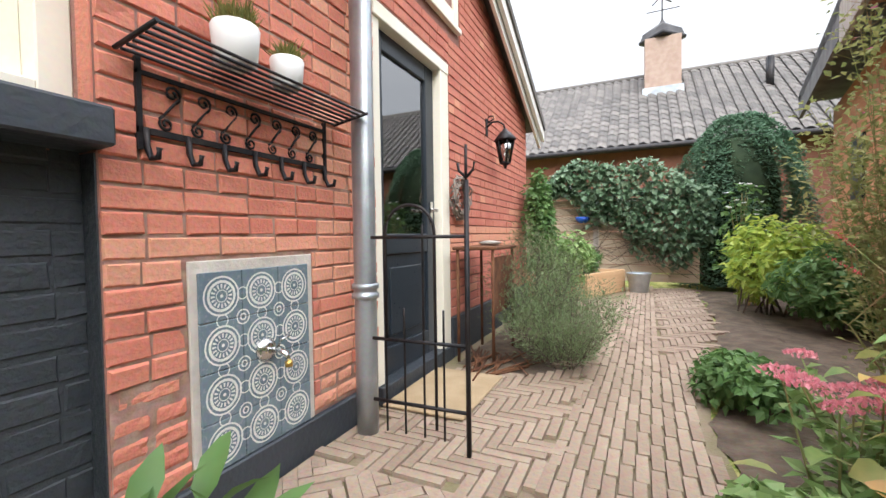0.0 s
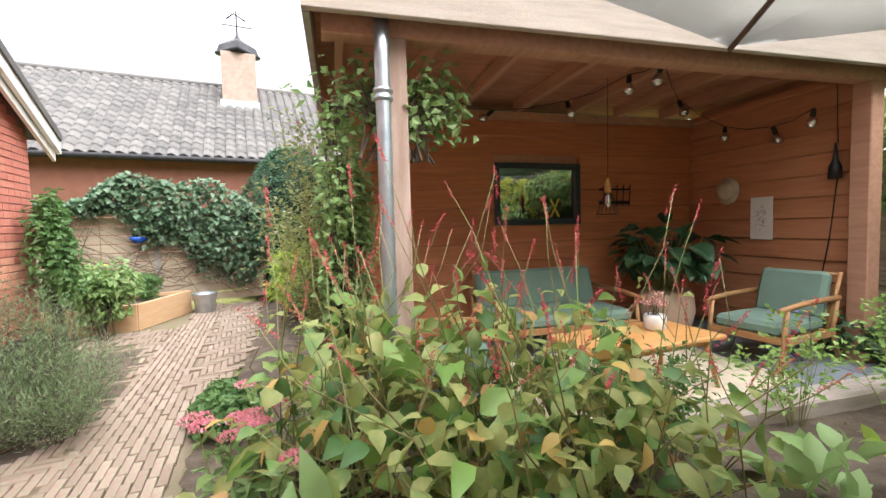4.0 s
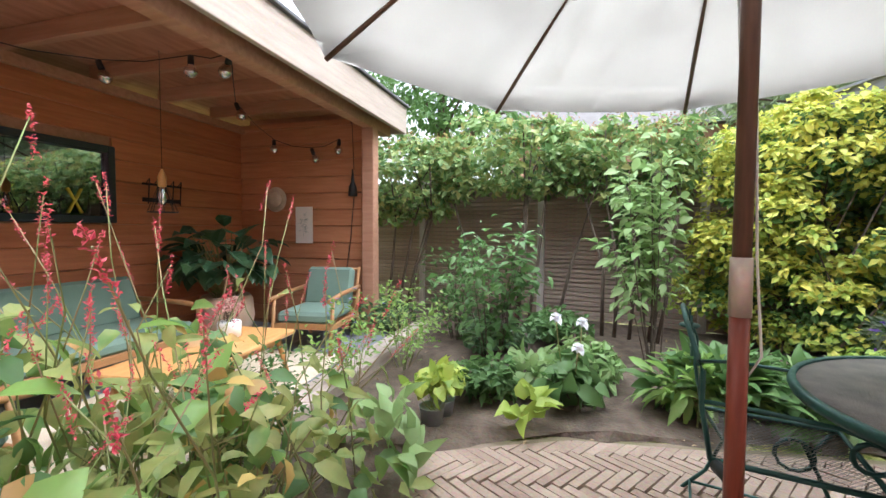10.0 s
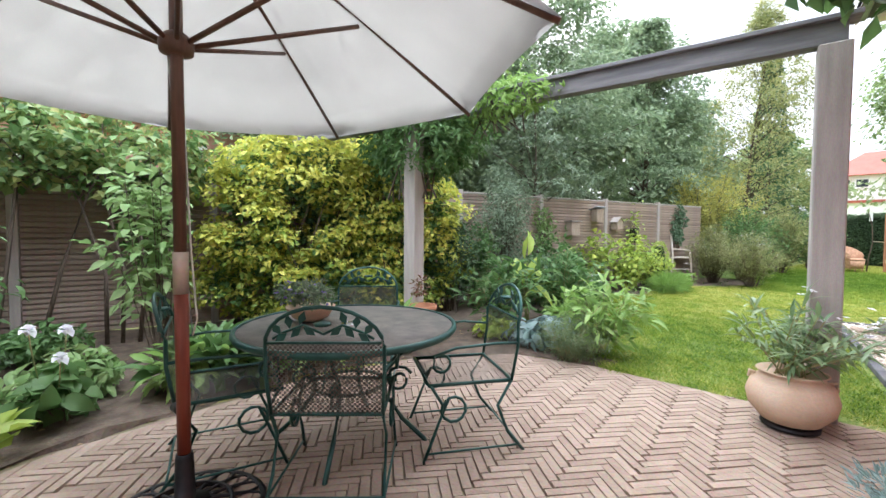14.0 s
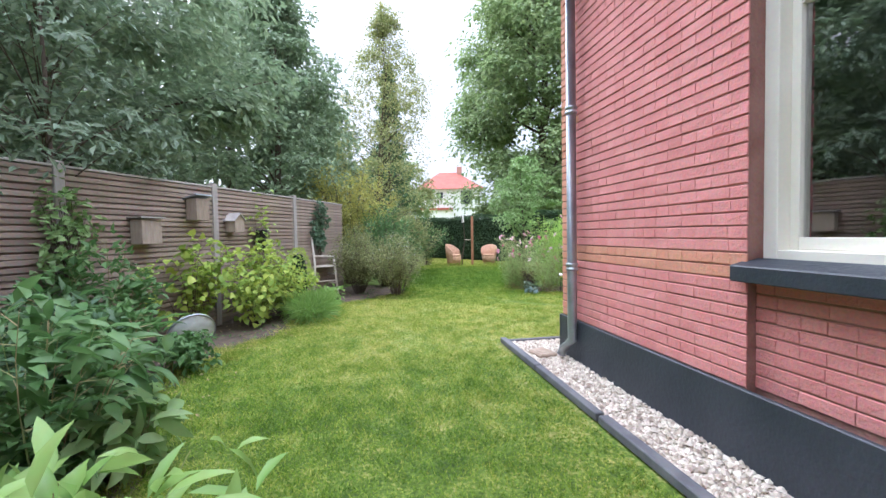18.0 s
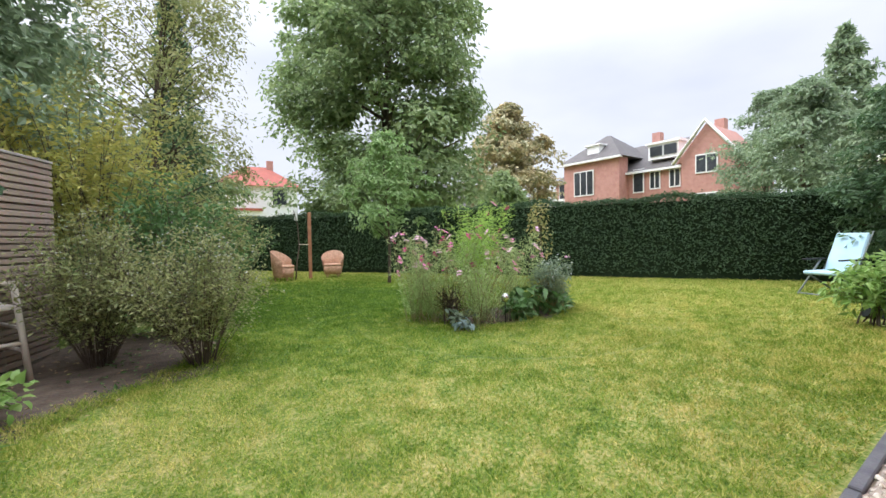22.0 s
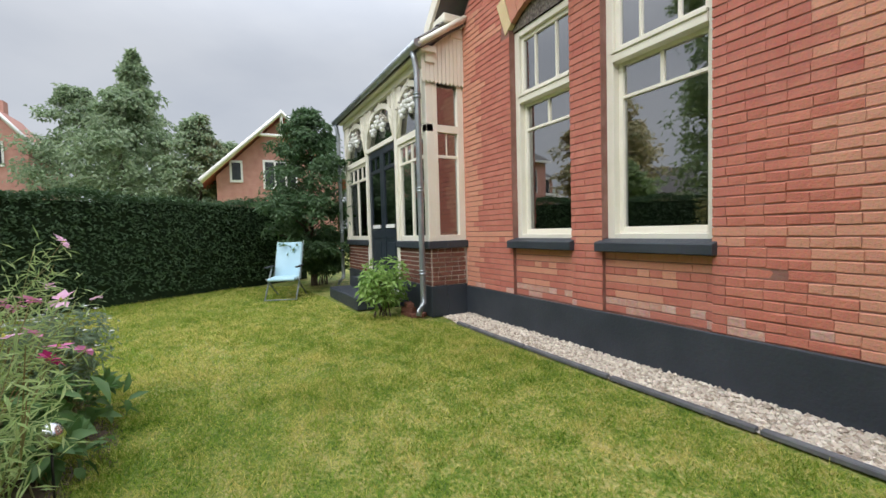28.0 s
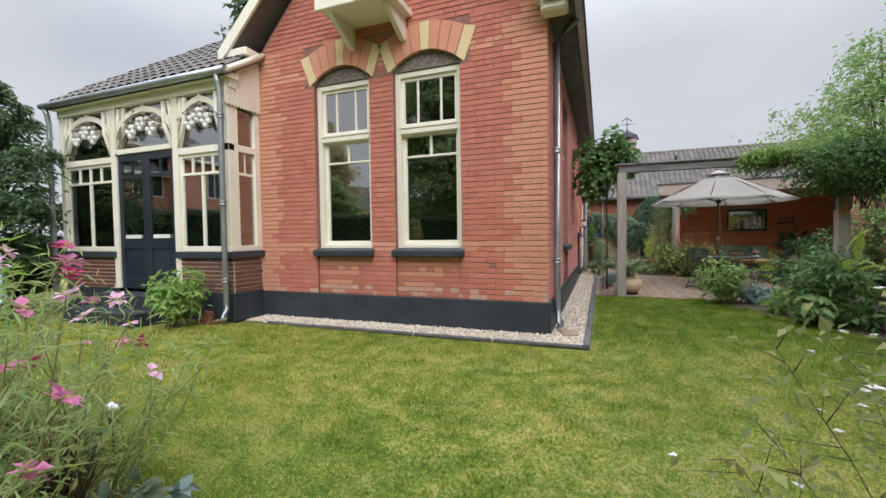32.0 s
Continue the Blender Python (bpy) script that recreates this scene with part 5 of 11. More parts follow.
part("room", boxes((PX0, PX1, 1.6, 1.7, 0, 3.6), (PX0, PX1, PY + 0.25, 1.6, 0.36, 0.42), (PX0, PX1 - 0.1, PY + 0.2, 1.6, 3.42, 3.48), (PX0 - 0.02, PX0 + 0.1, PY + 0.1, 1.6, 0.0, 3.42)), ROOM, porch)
bm = bmesh.new()
a = [(PX0 - 0.15, PY - 0.14, 3.56), (PX1 + 0.12, PY - 0.14, 3.56), (PX1 + 0.12, 0.0, 4.02), (-4.62, 0.02, 4.04), (-4.62, 2.4, 5.85), (-6.6, 2.4, 5.85), (PX0 - 0.15, 0.5, 4.42)]
vs = [bm.verts.new(p) for p in a]
bm.faces.new(vs)
lo = [bm.verts.new((x, y, z - 0.07)) for x, y, z in a]
bm.faces.new(lo[::-1])
for j in range(len(a)):
    bm.faces.new((vs[j], lo[j], lo[(j + 1) % len(a)], vs[(j + 1) % len(a)]))
part("roof_slope", bm, ROOFTILE, porch, "dark tiled porch roof")
part("verge_trim", bar([(PX1 + 0.13, PY - 0.16, 3.55), (PX1 + 0.13, 0.0, 4.03)], 0.045, 4), CREAM, porch)
part("gutter", bar([(PX0 - 0.2, PY - 0.17, 3.56), (PX1 + 0.16, PY - 0.17, 3.56)], 0.055, 8), ZINC, porch, "zinc gutter")
# rows of tiles on the porch roof
v, f = [], []
for r in range(11):
    y0 = PY - 0.1 + r * 0.27
    z0 = 3.60 + (y0 - PY + 0.14) * 0.757
    xa, xb = PX0 - 0.1 + max(0, r - 2) * 0.19, (PX1 + 0.1 if y0 < -0.2 else -4.64)
    x = xa
    while x < xb:
        b = len(v)
        w = min(0.2, xb - x)
        for k in range(5):
            s = k / 4
            hgt = 0.035 * math.sin(math.pi * s) + 0.012
            v += [(x + w * s, y0, z0 + hgt + 0.015), (x + w * s, y0 + 0.28, z0 + 0.27 * 0.757 + hgt)]
        for k in range(4):
            f.append((b + 2 * k, b + 2 * k + 2, b + 2 * k + 3, b + 2 * k + 1))
        x += 0.2
tagged(np_mesh("tile", v, f, ROOFTILE, porch), kind="stuff")
for z, y0, x0, x1 in ((0.0, -1.30, -7.15, -5.45), (0.19, -0.95, -6.95, -5.5)):
    tagged(mesh_ob("step", boxes((x0, x1, y0, PY, z, z + 0.19), bevel=0.012), PLINTH), "dark painted concrete porch step", "step", "porch steps", "structure")
downpipe("downpipe", "zinc downpipe with a swan neck on the porch", PX1 - 0.02, PY - 0.11, 0.05, 3.52, (2.95, 1.72, 0.62), (0.05, -0.1), (0, -0.05), r=0.04)
downpipe("downpipe", "zinc downpipe at the far porch end", PX0 - 0.1, PY - 0.11, 0.05, 3.52, (2.5, 1.2), (-0.05, -0.1), (0, -0.05), r=0.04)
# ---- veranda ----
VER = pose(0, 0, 0, 0, 0, -11)
P0, P1, Q0, Q1 = 0.77, 4.81, 9.40, 11.20
vw = [2.24, 3.27, 1.22, 1.89]


def in_ver(ob):
    ob.matrix_world = VER @ ob.matrix_world
    return ob


wv = thing("wall_veranda", "reddish cedar plank back wall of the veranda", "wall", kind="structure", at=VER)
part("backing", boxes((P0, vw[0], Q1 + 0.02, Q1 + 0.1, 0, 2.45), (vw[1], P1 + 0.1, Q1 + 0.02, Q1 + 0.1, 0, 2.45), (vw[0], vw[1], Q1 + 0.02, Q1 + 0.1, 0, vw[2]), (vw[0], vw[1], Q1 + 0.02, Q1 + 0.1, vw[3], 2.45)), CEDAR_D, wv)
we = thing("wall_veranda_end", "reddish cedar plank end wall of the veranda", "wall", kind="structure", at=VER)
part("backing", boxes((P1 + 0.02, P1 + 0.1, Q0, Q1 + 0.02, 0, 2.45)), CEDAR_D, we)
z, k = 0.06, 0
while z < 2.42:
    h = 0.192
    zt = min(z + h, 2.44)
    spans = [(P0, P1)] if zt < vw[2] + 0.01 or z > vw[3] - 0.01 else [(P0, vw[0]), (vw[1], P1)]
    for a, b in spans:
        bm = bmesh.new()
        vs = [bm.verts.new(p) for x in (a, b) for p in ((x, Q1 + 0.02, z), (x, Q1 - 0.012, z), (x, Q1 - 0.022, z + 0.012), (x, Q1 - 0.004, zt - 0.004), (x, Q1 + 0.02, zt - 0.004))]
        for f in ((4, 3, 2, 1, 0), (5, 6, 7, 8, 9)) + tuple((j, (j + 1) % 5, 5 + (j + 1) % 5, 5 + j) for j in range(5)):
            bm.faces.new([vs[j] for j in f])
        part("plank", bm, CEDAR, wv)
    bm = bmesh.new()
    vs = [bm.verts.new(p) for y in (Q0, Q1 - 0.02) for p in ((P1 + 0.02, y, z), (P1 - 0.012, y, z), (P1 - 0.022, y, z + 0.012), (P1 - 0.004, y, zt - 0.004), (P1 + 0.02, y, zt - 0.004))]
    for f in ((4, 3, 2, 1, 0), (5, 6, 7, 8, 9)) + tuple((j, (j + 1) % 5, 5 + (j + 1) % 5, 5 + j) for j in range(5)):
        bm.faces.new([vs[j] for j in f])
    part("plank", bm, mat_end if k else (mat_end := mat("cedar_planks_end", (0.42, 0.175, 0.085), (0.54, 0.255, 0.135), 2.2, 0.6, 0.25, vary=0.4, fine=26, stain=0.35, stretch=(14, 1.2, 14))), we)
    z += h
    k += 1
win = thing("window_6", "dark framed window in the cedar wall reflecting the garden", "window", kind="structure", at=VER)
part("frame", boxes((vw[0], vw[0] + 0.06, Q1 - 0.05, Q1 + 0.06, vw[2], vw[3]), (vw[1] - 0.06, vw[1], Q1 - 0.05, Q1 + 0.06, vw[2], vw[3]), (vw[0] + 0.06, vw[1] - 0.06, Q1 - 0.05, Q1 + 0.06, vw[3] - 0.06, vw[3]), (vw[0] + 0.06, vw[1] - 0.06, Q1 - 0.05, Q1 + 0.06, vw[2], vw[2] + 0.06), bevel=0.005), DOORBLUE, win)
part("pane", boxes((vw[0] + 0.06, vw[1] - 0.06, Q1, Q1 + 0.006, vw[2] + 0.06, vw[3] - 0.06)), GLASS, win)
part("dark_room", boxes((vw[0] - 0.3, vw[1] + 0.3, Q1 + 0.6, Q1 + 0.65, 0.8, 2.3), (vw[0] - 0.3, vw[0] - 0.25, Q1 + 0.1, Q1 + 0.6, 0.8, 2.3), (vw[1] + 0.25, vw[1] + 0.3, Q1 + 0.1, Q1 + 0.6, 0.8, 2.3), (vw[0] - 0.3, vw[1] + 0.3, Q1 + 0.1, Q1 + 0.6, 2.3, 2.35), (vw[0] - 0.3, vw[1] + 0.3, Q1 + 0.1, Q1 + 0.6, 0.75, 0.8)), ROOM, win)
for pth in ([(2.92, Q1 - 0.004, 1.30), (3.02, Q1 - 0.004, 1.50)], [(3.02, Q1 - 0.004, 1.30), (2.92, Q1 - 0.004, 1.50)]):
    part("tape_cross", bar(pth, 0.012, 4), mat("yellow_tape", (0.6, 0.5, 0.05), (0.5, 0.42, 0.05), 5, 0.7, 0.0), win, "yellow tape cross")
# roof
tagged(in_ver(mesh_ob("ceiling", boxes((0.5, 5.2, 9.22, 11.5, 2.54, 2.57)), CEIL)), "reddish brown board ceiling of the veranda", "ceiling", kind="structure")
vr = thing("roof_veranda", "flat veranda roof with weathered fascia boards", "roof", kind="structure", at=VER)
part("roof_deck", boxes((0.5, 5.2, 9.22, 11.6, 2.572, 2.63)), KERB, vr)
part("fascia", boxes((0.46, 5.24, 9.17, 9.215, 2.32, 2.63), bevel=0.005), GREYWOOD_X, vr, "pale weathered front fascia board")
part("fascia", boxes((5.2, 5.24, 9.22, 11.6, 2.32, 2.63), (0.46, 0.5, 9.22, 11.6, 2.32, 2.63), bevel=0.005), GREYWOOD, vr)
part("roof_edge", boxes((0.43, 5.27, 9.14, 9.23, 2.63, 2.66), bevel=0.005), KERB, vr)
part("front_beam", boxes((0.55, 5.15, Q0 - 0.06, Q0 + 0.06, 2.28, 2.42), bevel=0.006), CEDAR_D, vr)
part("wall_plate", boxes((P0, P1, Q1 - 0.08, Q1 - 0.02, 2.34, 2.42), bevel=0.005), CEDAR_D, vr)
for x in np.arange(0.62, 5.2, 0.62):
    part("rafter", boxes((x, x + 0.06, 9.22, 11.19, 2.42, 2.54), bevel=0.004), CEDAR_D, vr)
POSTWOOD = mat("pinkish_worn_post", (0.36, 0.24, 0.19), (0.48, 0.35, 0.29), 2, 0.85, 0.4, fine=30, stain=0.45, stretch=(10, 10, 1.2))
for x, w in ((0.895, 0.11), (4.66, 0.14)):
    part("post", boxes((x, x + w, Q0 - 0.07, Q0 + 0.07, 0, 2.28), bevel=0.008), POSTWOOD if x < 2 else CEDAR_D, vr)
ob = downpipe("downpipe", "shiny galvanised downpipe on the veranda post", 0.862, Q0 - 0.11, 0.0, 2.42, (0.55, 1.95), material=GALV, r=0.042)
ob.matrix_world = VER
# floor slabs
fl = thing("floor_veranda", "blue-grey flagstone floor of the veranda", "floor", kind="structure", at=VER)
part("bed", boxes((0.8, 4.8, 9.12, 11.19, -0.02, 0.012)), SAND, fl)
g = rng(8)
q = 9.12
for r in range(5):
    x = 0.8 - (0.2 if r % 2 else 0)
    while x < 4.8:
        a, b = max(x, 0.8), min(x + 0.4, 4.8)
        if b - a > 0.05:
            part("slab", boxes((a + 0.003, b - 0.003, q + 0.003, min(q + 0.41, 11.19) - 0.003, 0.0, 0.03 + g.uniform(0, 0.003)), bevel=0.004), SLATE, fl)
        x += 0.4
    q += 0.413
tagged(in_ver(mesh_ob("sleeper_edge", boxes((0.8, 5.0, 8.80, 8.98, 0.0, 0.12), (0.8, 5.0, 9.0, 9.11, 0.0, 0.06), bevel=0.012), GREYWOOD_X)), "weathered timber step in front of the veranda", "sleeper", kind="structure")

ws = thing("wall_shed", "cedar plank side wall of the shed", "wall", kind="structure", at=VER)
part("backing", boxes((P0 + 0.03, P0 + 0.1, Q1 + 0.1, 14.2, 0, 2.45)), CEDAR_D, ws)
for k in range(12):
    for a, b in ((Q1 + 0.1, 12.2), (12.2, 14.2)):
        part("plank", boxes((P0 + 0.005, P0 + 0.03, a, b - 0.004, 0.06 + 0.196 * k, 0.06 + 0.196 * k + 0.188), bevel=0.004), mat_end, ws)
part("shed_window", boxes((P0 - 0.02, P0 + 0.004, 12.5, 13.0, 1.2, 1.8), bevel=0.004), DOORBLUE, ws, "small dark shed window")
part("roof_deck", boxes((0.46, 5.2, 11.6, 14.4, 2.57, 2.68), (0.46, 0.5, 11.6, 14.4, 2.38, 2.70)), KERB, ws)
# ---- pergola ----
perg = thing("pergola", "weathered timber pergola frame over the lawn edge", "pergola")
part("post", boxes((0.88, 1.04, 3.44, 3.60, 0, 2.35), bevel=0.008), GREYWOOD, perg)
part("post", boxes((4.22, 4.38, 3.55, 3.71, 0, 2.35), bevel=0.008), GREYWOOD, perg)
# grey wood darkened and cooled: the beam's shade against the sky, in its colour
PERGWOOD = mat("shaded_pergola_beam", (0.15, 0.15, 0.16), (0.24, 0.235, 0.24), 2, 0.85, 0.4, fine=30, stain=0.45, stretch=(1.2, 12, 12))
bm = boxes((-3.3, 3.0, -0.05, 0.05, 2.35, 2.49), bevel=0.006)
pb = part("beam", bm, PERGWOOD, perg)
pb.matrix_world = pose(4.2, 3.62, 0, 0, 0, 1.9)
bm = boxes((-3.36, 3.1, -0.085, 0.085, 2.49, 2.52), bevel=0.004)
pb = part("cap_board", bm, PERGWOOD, perg)
pb.matrix_world = pose(4.2, 3.62, 0, 0, 0, 1.9)

# ---- board fence along the garden ----
FA, FB = Vector((8.35, 8.0, 0)), Vector((2.5, -5.7, 0))
FDIR = (FB - FA).normalized()
FANG = math.degrees(math.atan2(FDIR.y, FDIR.x))
n_pan = 8
plen = (FB - FA).length / n_pan
slat_me, post_me = None, None
for i in range(-3, n_pan):
    o = FA + FDIR * plen * i
    t = thing("fence", "weathered horizontal slat fence panel between posts", "fence", "garden fence panels", "", pose(o.x, o.y, 0, 0, 0, FANG))
    hz = 0.03
    part("post", boxes((-0.045, 0.045, -0.045, 0.045, 0, 1.93), bevel=0.006), GREYWOOD, t)
    g = rng(40 + i)
    j = 0
    while hz < 1.82:
        if slat_me is None:
            bm = boxes((0.05, plen - 0.05, -0.032, -0.016, 0, 0.047), bevel=0.005)
            slat_me = bpy.data.meshes.new("slat")
            bm.to_mesh(slat_me)
            slat_me.materials.append(SLAT)
        s = new("slat", slat_me)
        s.parent = t
        s.location = (0, 0.003 * (j % 2), hz)
        s.rotation_euler = (-0.05 + g.normal(0, 0.03), g.normal(0, 0.0014), 0)
        hz += 0.0595
        j += 1
    part("backing", boxes((0.045, plen - 0.045, 0.006, 0.02, 0.03, 1.85)), SLAT, t)
    part("cap", boxes((-0.04, plen - 0.05, -0.04, 0.03, 1.87, 1.895), bevel=0.004), GREYWOOD, t)
    part("batten", boxes((plen * 0.5 - 0.03, plen * 0.5 + 0.03, 0.02, 0.045, 0.05, 1.87)), GREYWOOD, t)

# ---- back fence ----
TANWOOD = mat("tan_fence_board", (0.44, 0.36, 0.27), (0.54, 0.45, 0.34), 3, 0.85, 0.3, vary=0.5, fine=30, stain=0.4, stretch=(1.5, 10, 10))
for i in range(2):
    t = thing("fence", "tan overlapping board fence panel under ivy", "fence", "back fence panels", "", pose(-0.9 + 1.55 * i, 14.55, 0))
    part("post", boxes((-0.05, 0.04, -0.05, 0.04, 0, 1.7), bevel=0.006), GREYWOOD, t)
    for k in range(11):
        part("slat", boxes((0.04, 1.5, -0.03 + 0.02 * (k % 2), -0.015 + 0.02 * (k % 2), 0.12 + 0.138 * k, 0.12 + 0.138 * k + 0.128), bevel=0.004), TANWOOD, t)

# ---- furniture and large loose things ----
# parasol
PX, PYY = 3.17, 6.36
um = thing("parasol", "open cream canvas parasol with a dark red wooden pole", "parasol", at=pose(PX, PYY, 0))
part("base", lathe([(0.085, 0.045), (0.09, 0.06), (0.04, 0.08), (0.034, 0.25), (0.03, 0.27)], 24), IRON, um, "cast iron foot socket")
for r0, r1, z in ((0.285, 0.31, 0.012), (0.165, 0.18, 0.038)):
    part("foot_ring", lathe([(r0, z - 0.012), (r1, z - 0.012), (r1, z + 0.008), (r0, z + 0.010)], 36), IRON, um)
for k in range(18):
    a = k * math.pi / 9
    loop = []
    for q in range(13):
        u = 2 * math.pi * q / 12
        r, w = 0.19 - 0.105 * math.cos(u), 0.20 * math.sin(u)
        loop.append((r * math.cos(a + w), r * math.sin(a + w), 0.062 - 0.16 * r))
    part("foot_spoke", bar(loop, 0.0075, 5), IRON, um)
POLE = mat("red_stained_pole", (0.16, 0.032, 0.018), (0.23, 0.055, 0.03), 4, 0.4, 0.1, stretch=(10, 10, 1))
DKWOOD = mat("dark_parasol_wood", (0.09, 0.045, 0.03), (0.14, 0.07, 0.045), 4, 0.45, 0.1, stretch=(10, 10, 1))
part("pole", bar([(0, 0, 0.25), (0, 0, 0.93)], 0.026, 12), POLE, um)
part("sleeve", bar([(0, 0, 0.93), (0, 0, 1.10)], 0.029, 12), mat("brass_sleeve", (0.55, 0.45, 0.38), (0.45, 0.36, 0.3), 9, 0.45, 0.1, metal=0.5), um, "pale metal pole joint")
part("pole", bar([(0, 0, 1.10), (0, 0, 2.56)], 0.024, 12), DKWOOD, um)
part("knob", bar([(0.0, 0, 0.44), (0.09, 0, 0.44)], 0.02, 8), BLACK, um, "black clamp knob")
part("hub", lathe([(0.03, 1.88), (0.06, 1.89), (0.065, 1.93), (0.045, 1.96), (0.03, 1.97)], 14), DKWOOD, um)
RAD, ZE, ZT = 1.48, 1.90, 2.62
rim = [(RAD * math.cos(k * math.pi / 4 + 0.46), RAD * math.sin(k * math.pi / 4 + 0.46), ZE) for k in range(8)]
for x, y, z in rim:
    rb = part("rib", bar([(0.03 * x, 0.03 * y, ZT - 0.06), (x * 0.5, y * 0.5, (ZT + ZE) / 2 + 0.01), (x * 0.995, y * 0.995, ZE - 0.015)], 0.011, 6), DKWOOD, um)
    part("strut", bar([(0.04 * x, 0.04 * y, 1.93), (0.52 * x, 0.52 * y, ZE + (ZT - ZE) * 0.47 - 0.03)], 0.011, 6), DKWOOD, rb)
bm = bmesh.new()
rows = []
for s in (0.14, 0.3, 0.5, 0.7, 0.87, 1.0):
    row = []
    for k in range(8):
        a, b = Vector(rim[k]), Vector(rim[(k + 1) % 8])
        for j in range(4):
            w = j / 4
            p = a.lerp(b, w)
            sag = 0.055 * s * s * math.sin(math.pi * w)
            p = Vector((p.x * s * (1 - 0.035 * math.sin(math.pi * w) * s), p.y * s * (1 - 0.035 * math.sin(math.pi * w) * s), ZT + (ZE - ZT) * s - sag * 0.45))
            row.append(bm.verts.new(p))
    rows.append(row)
for u, v in zip(rows, rows[1:]):
    for k in range(32):
        bm.faces.new((u[k], v[k], v[(k + 1) % 32], u[(k + 1) % 32])).smooth = True
bmesh.ops.solidify(bm, geom=bm.faces[:], thickness=0.003)
can = part("canopy", bm, CANVAS, um)
bm = lathe([(0.26, ZT - 0.075), (0.12, ZT - 0.01), (0.03, ZT + 0.03), (0.0, ZT + 0.035)], 16)
part("vent_cap", bm, CANVAS, can)
part("finial", lathe([(0.012, ZT + 0.02), (0.02, ZT + 0.05), (0.0, ZT + 0.08)], 8), DKWOOD, um)
part("cord", bar([(0.03, 0.02, 1.9), (0.045, -0.03, 1.2), (0.08, -0.06, 0.9), (0.05, -0.06, 0.74), (-0.02, -0.05, 0.82), (0.0, -0.04, 1.1), (0.015, -0.02, 1.9)], 0.004, 5), CURTAIN, um, "pale hanging cord")


# garden table and chairs of green wrought iron
def scroll(cx, cz, r, turns=1.4, start=0.0, y=0.0, n=16, sgn=1):
    return [(cx + sgn * r * (1 - 0.75 * i / n) * math.cos(start + turns * 2 * math.pi * i / n), y, cz + r * (1 - 0.75 * i / n) * math.sin(start + turns * 2 * math.pi * i / n)) for i in range(n + 1)]


TC = (3.12, 5.53)
tb = thing("garden_table", "round green wrought-iron garden table with a mesh top", "table", at=pose(*TC, 0))
part("mesh_top", lathe([(0.025, 0.664), (0.58, 0.664), (0.58, 0.670), (0.025, 0.670)], 48), MESHIRON, tb, "grey worn mesh table top")
part("rim", lathe([(0.575, 0.645), (0.595, 0.645), (0.602, 0.66), (0.597, 0.677), (0.578, 0.677)], 48), GREENIRON, tb)
part("hole_ring", lathe([(0.022, 0.662), (0.045, 0.662), (0.045, 0.675), (0.022, 0.675)], 16), CHROME, tb)
for k in range(4):
    a = k * math.pi / 2 + 0.6
    bm = bmesh.new()
    rot = Matrix.Rotation(a, 3, "Z")
    tube(bm, [rot @ Vector(p) for p in ((0.36, 0, 0.65), (0.30, 0, 0.52), (0.20, 0, 0.40), (0.20, 0, 0.28), (0.30, 0, 0.14), (0.42, 0, 0.03), (0.44, 0, 0.0))], 0.013, 6)
    tube(bm, [rot @ Vector(p) for p in scroll(0.28, 0.36, 0.08, 1.5, 0.5)], 0.009, 5)
    part("leg", bm, GREENIRON, tb)
part("brace_ring", lathe([(0.19, 0.33), (0.205, 0.33), (0.205, 0.345), (0.19, 0.345)], 24), GREENIRON, tb)


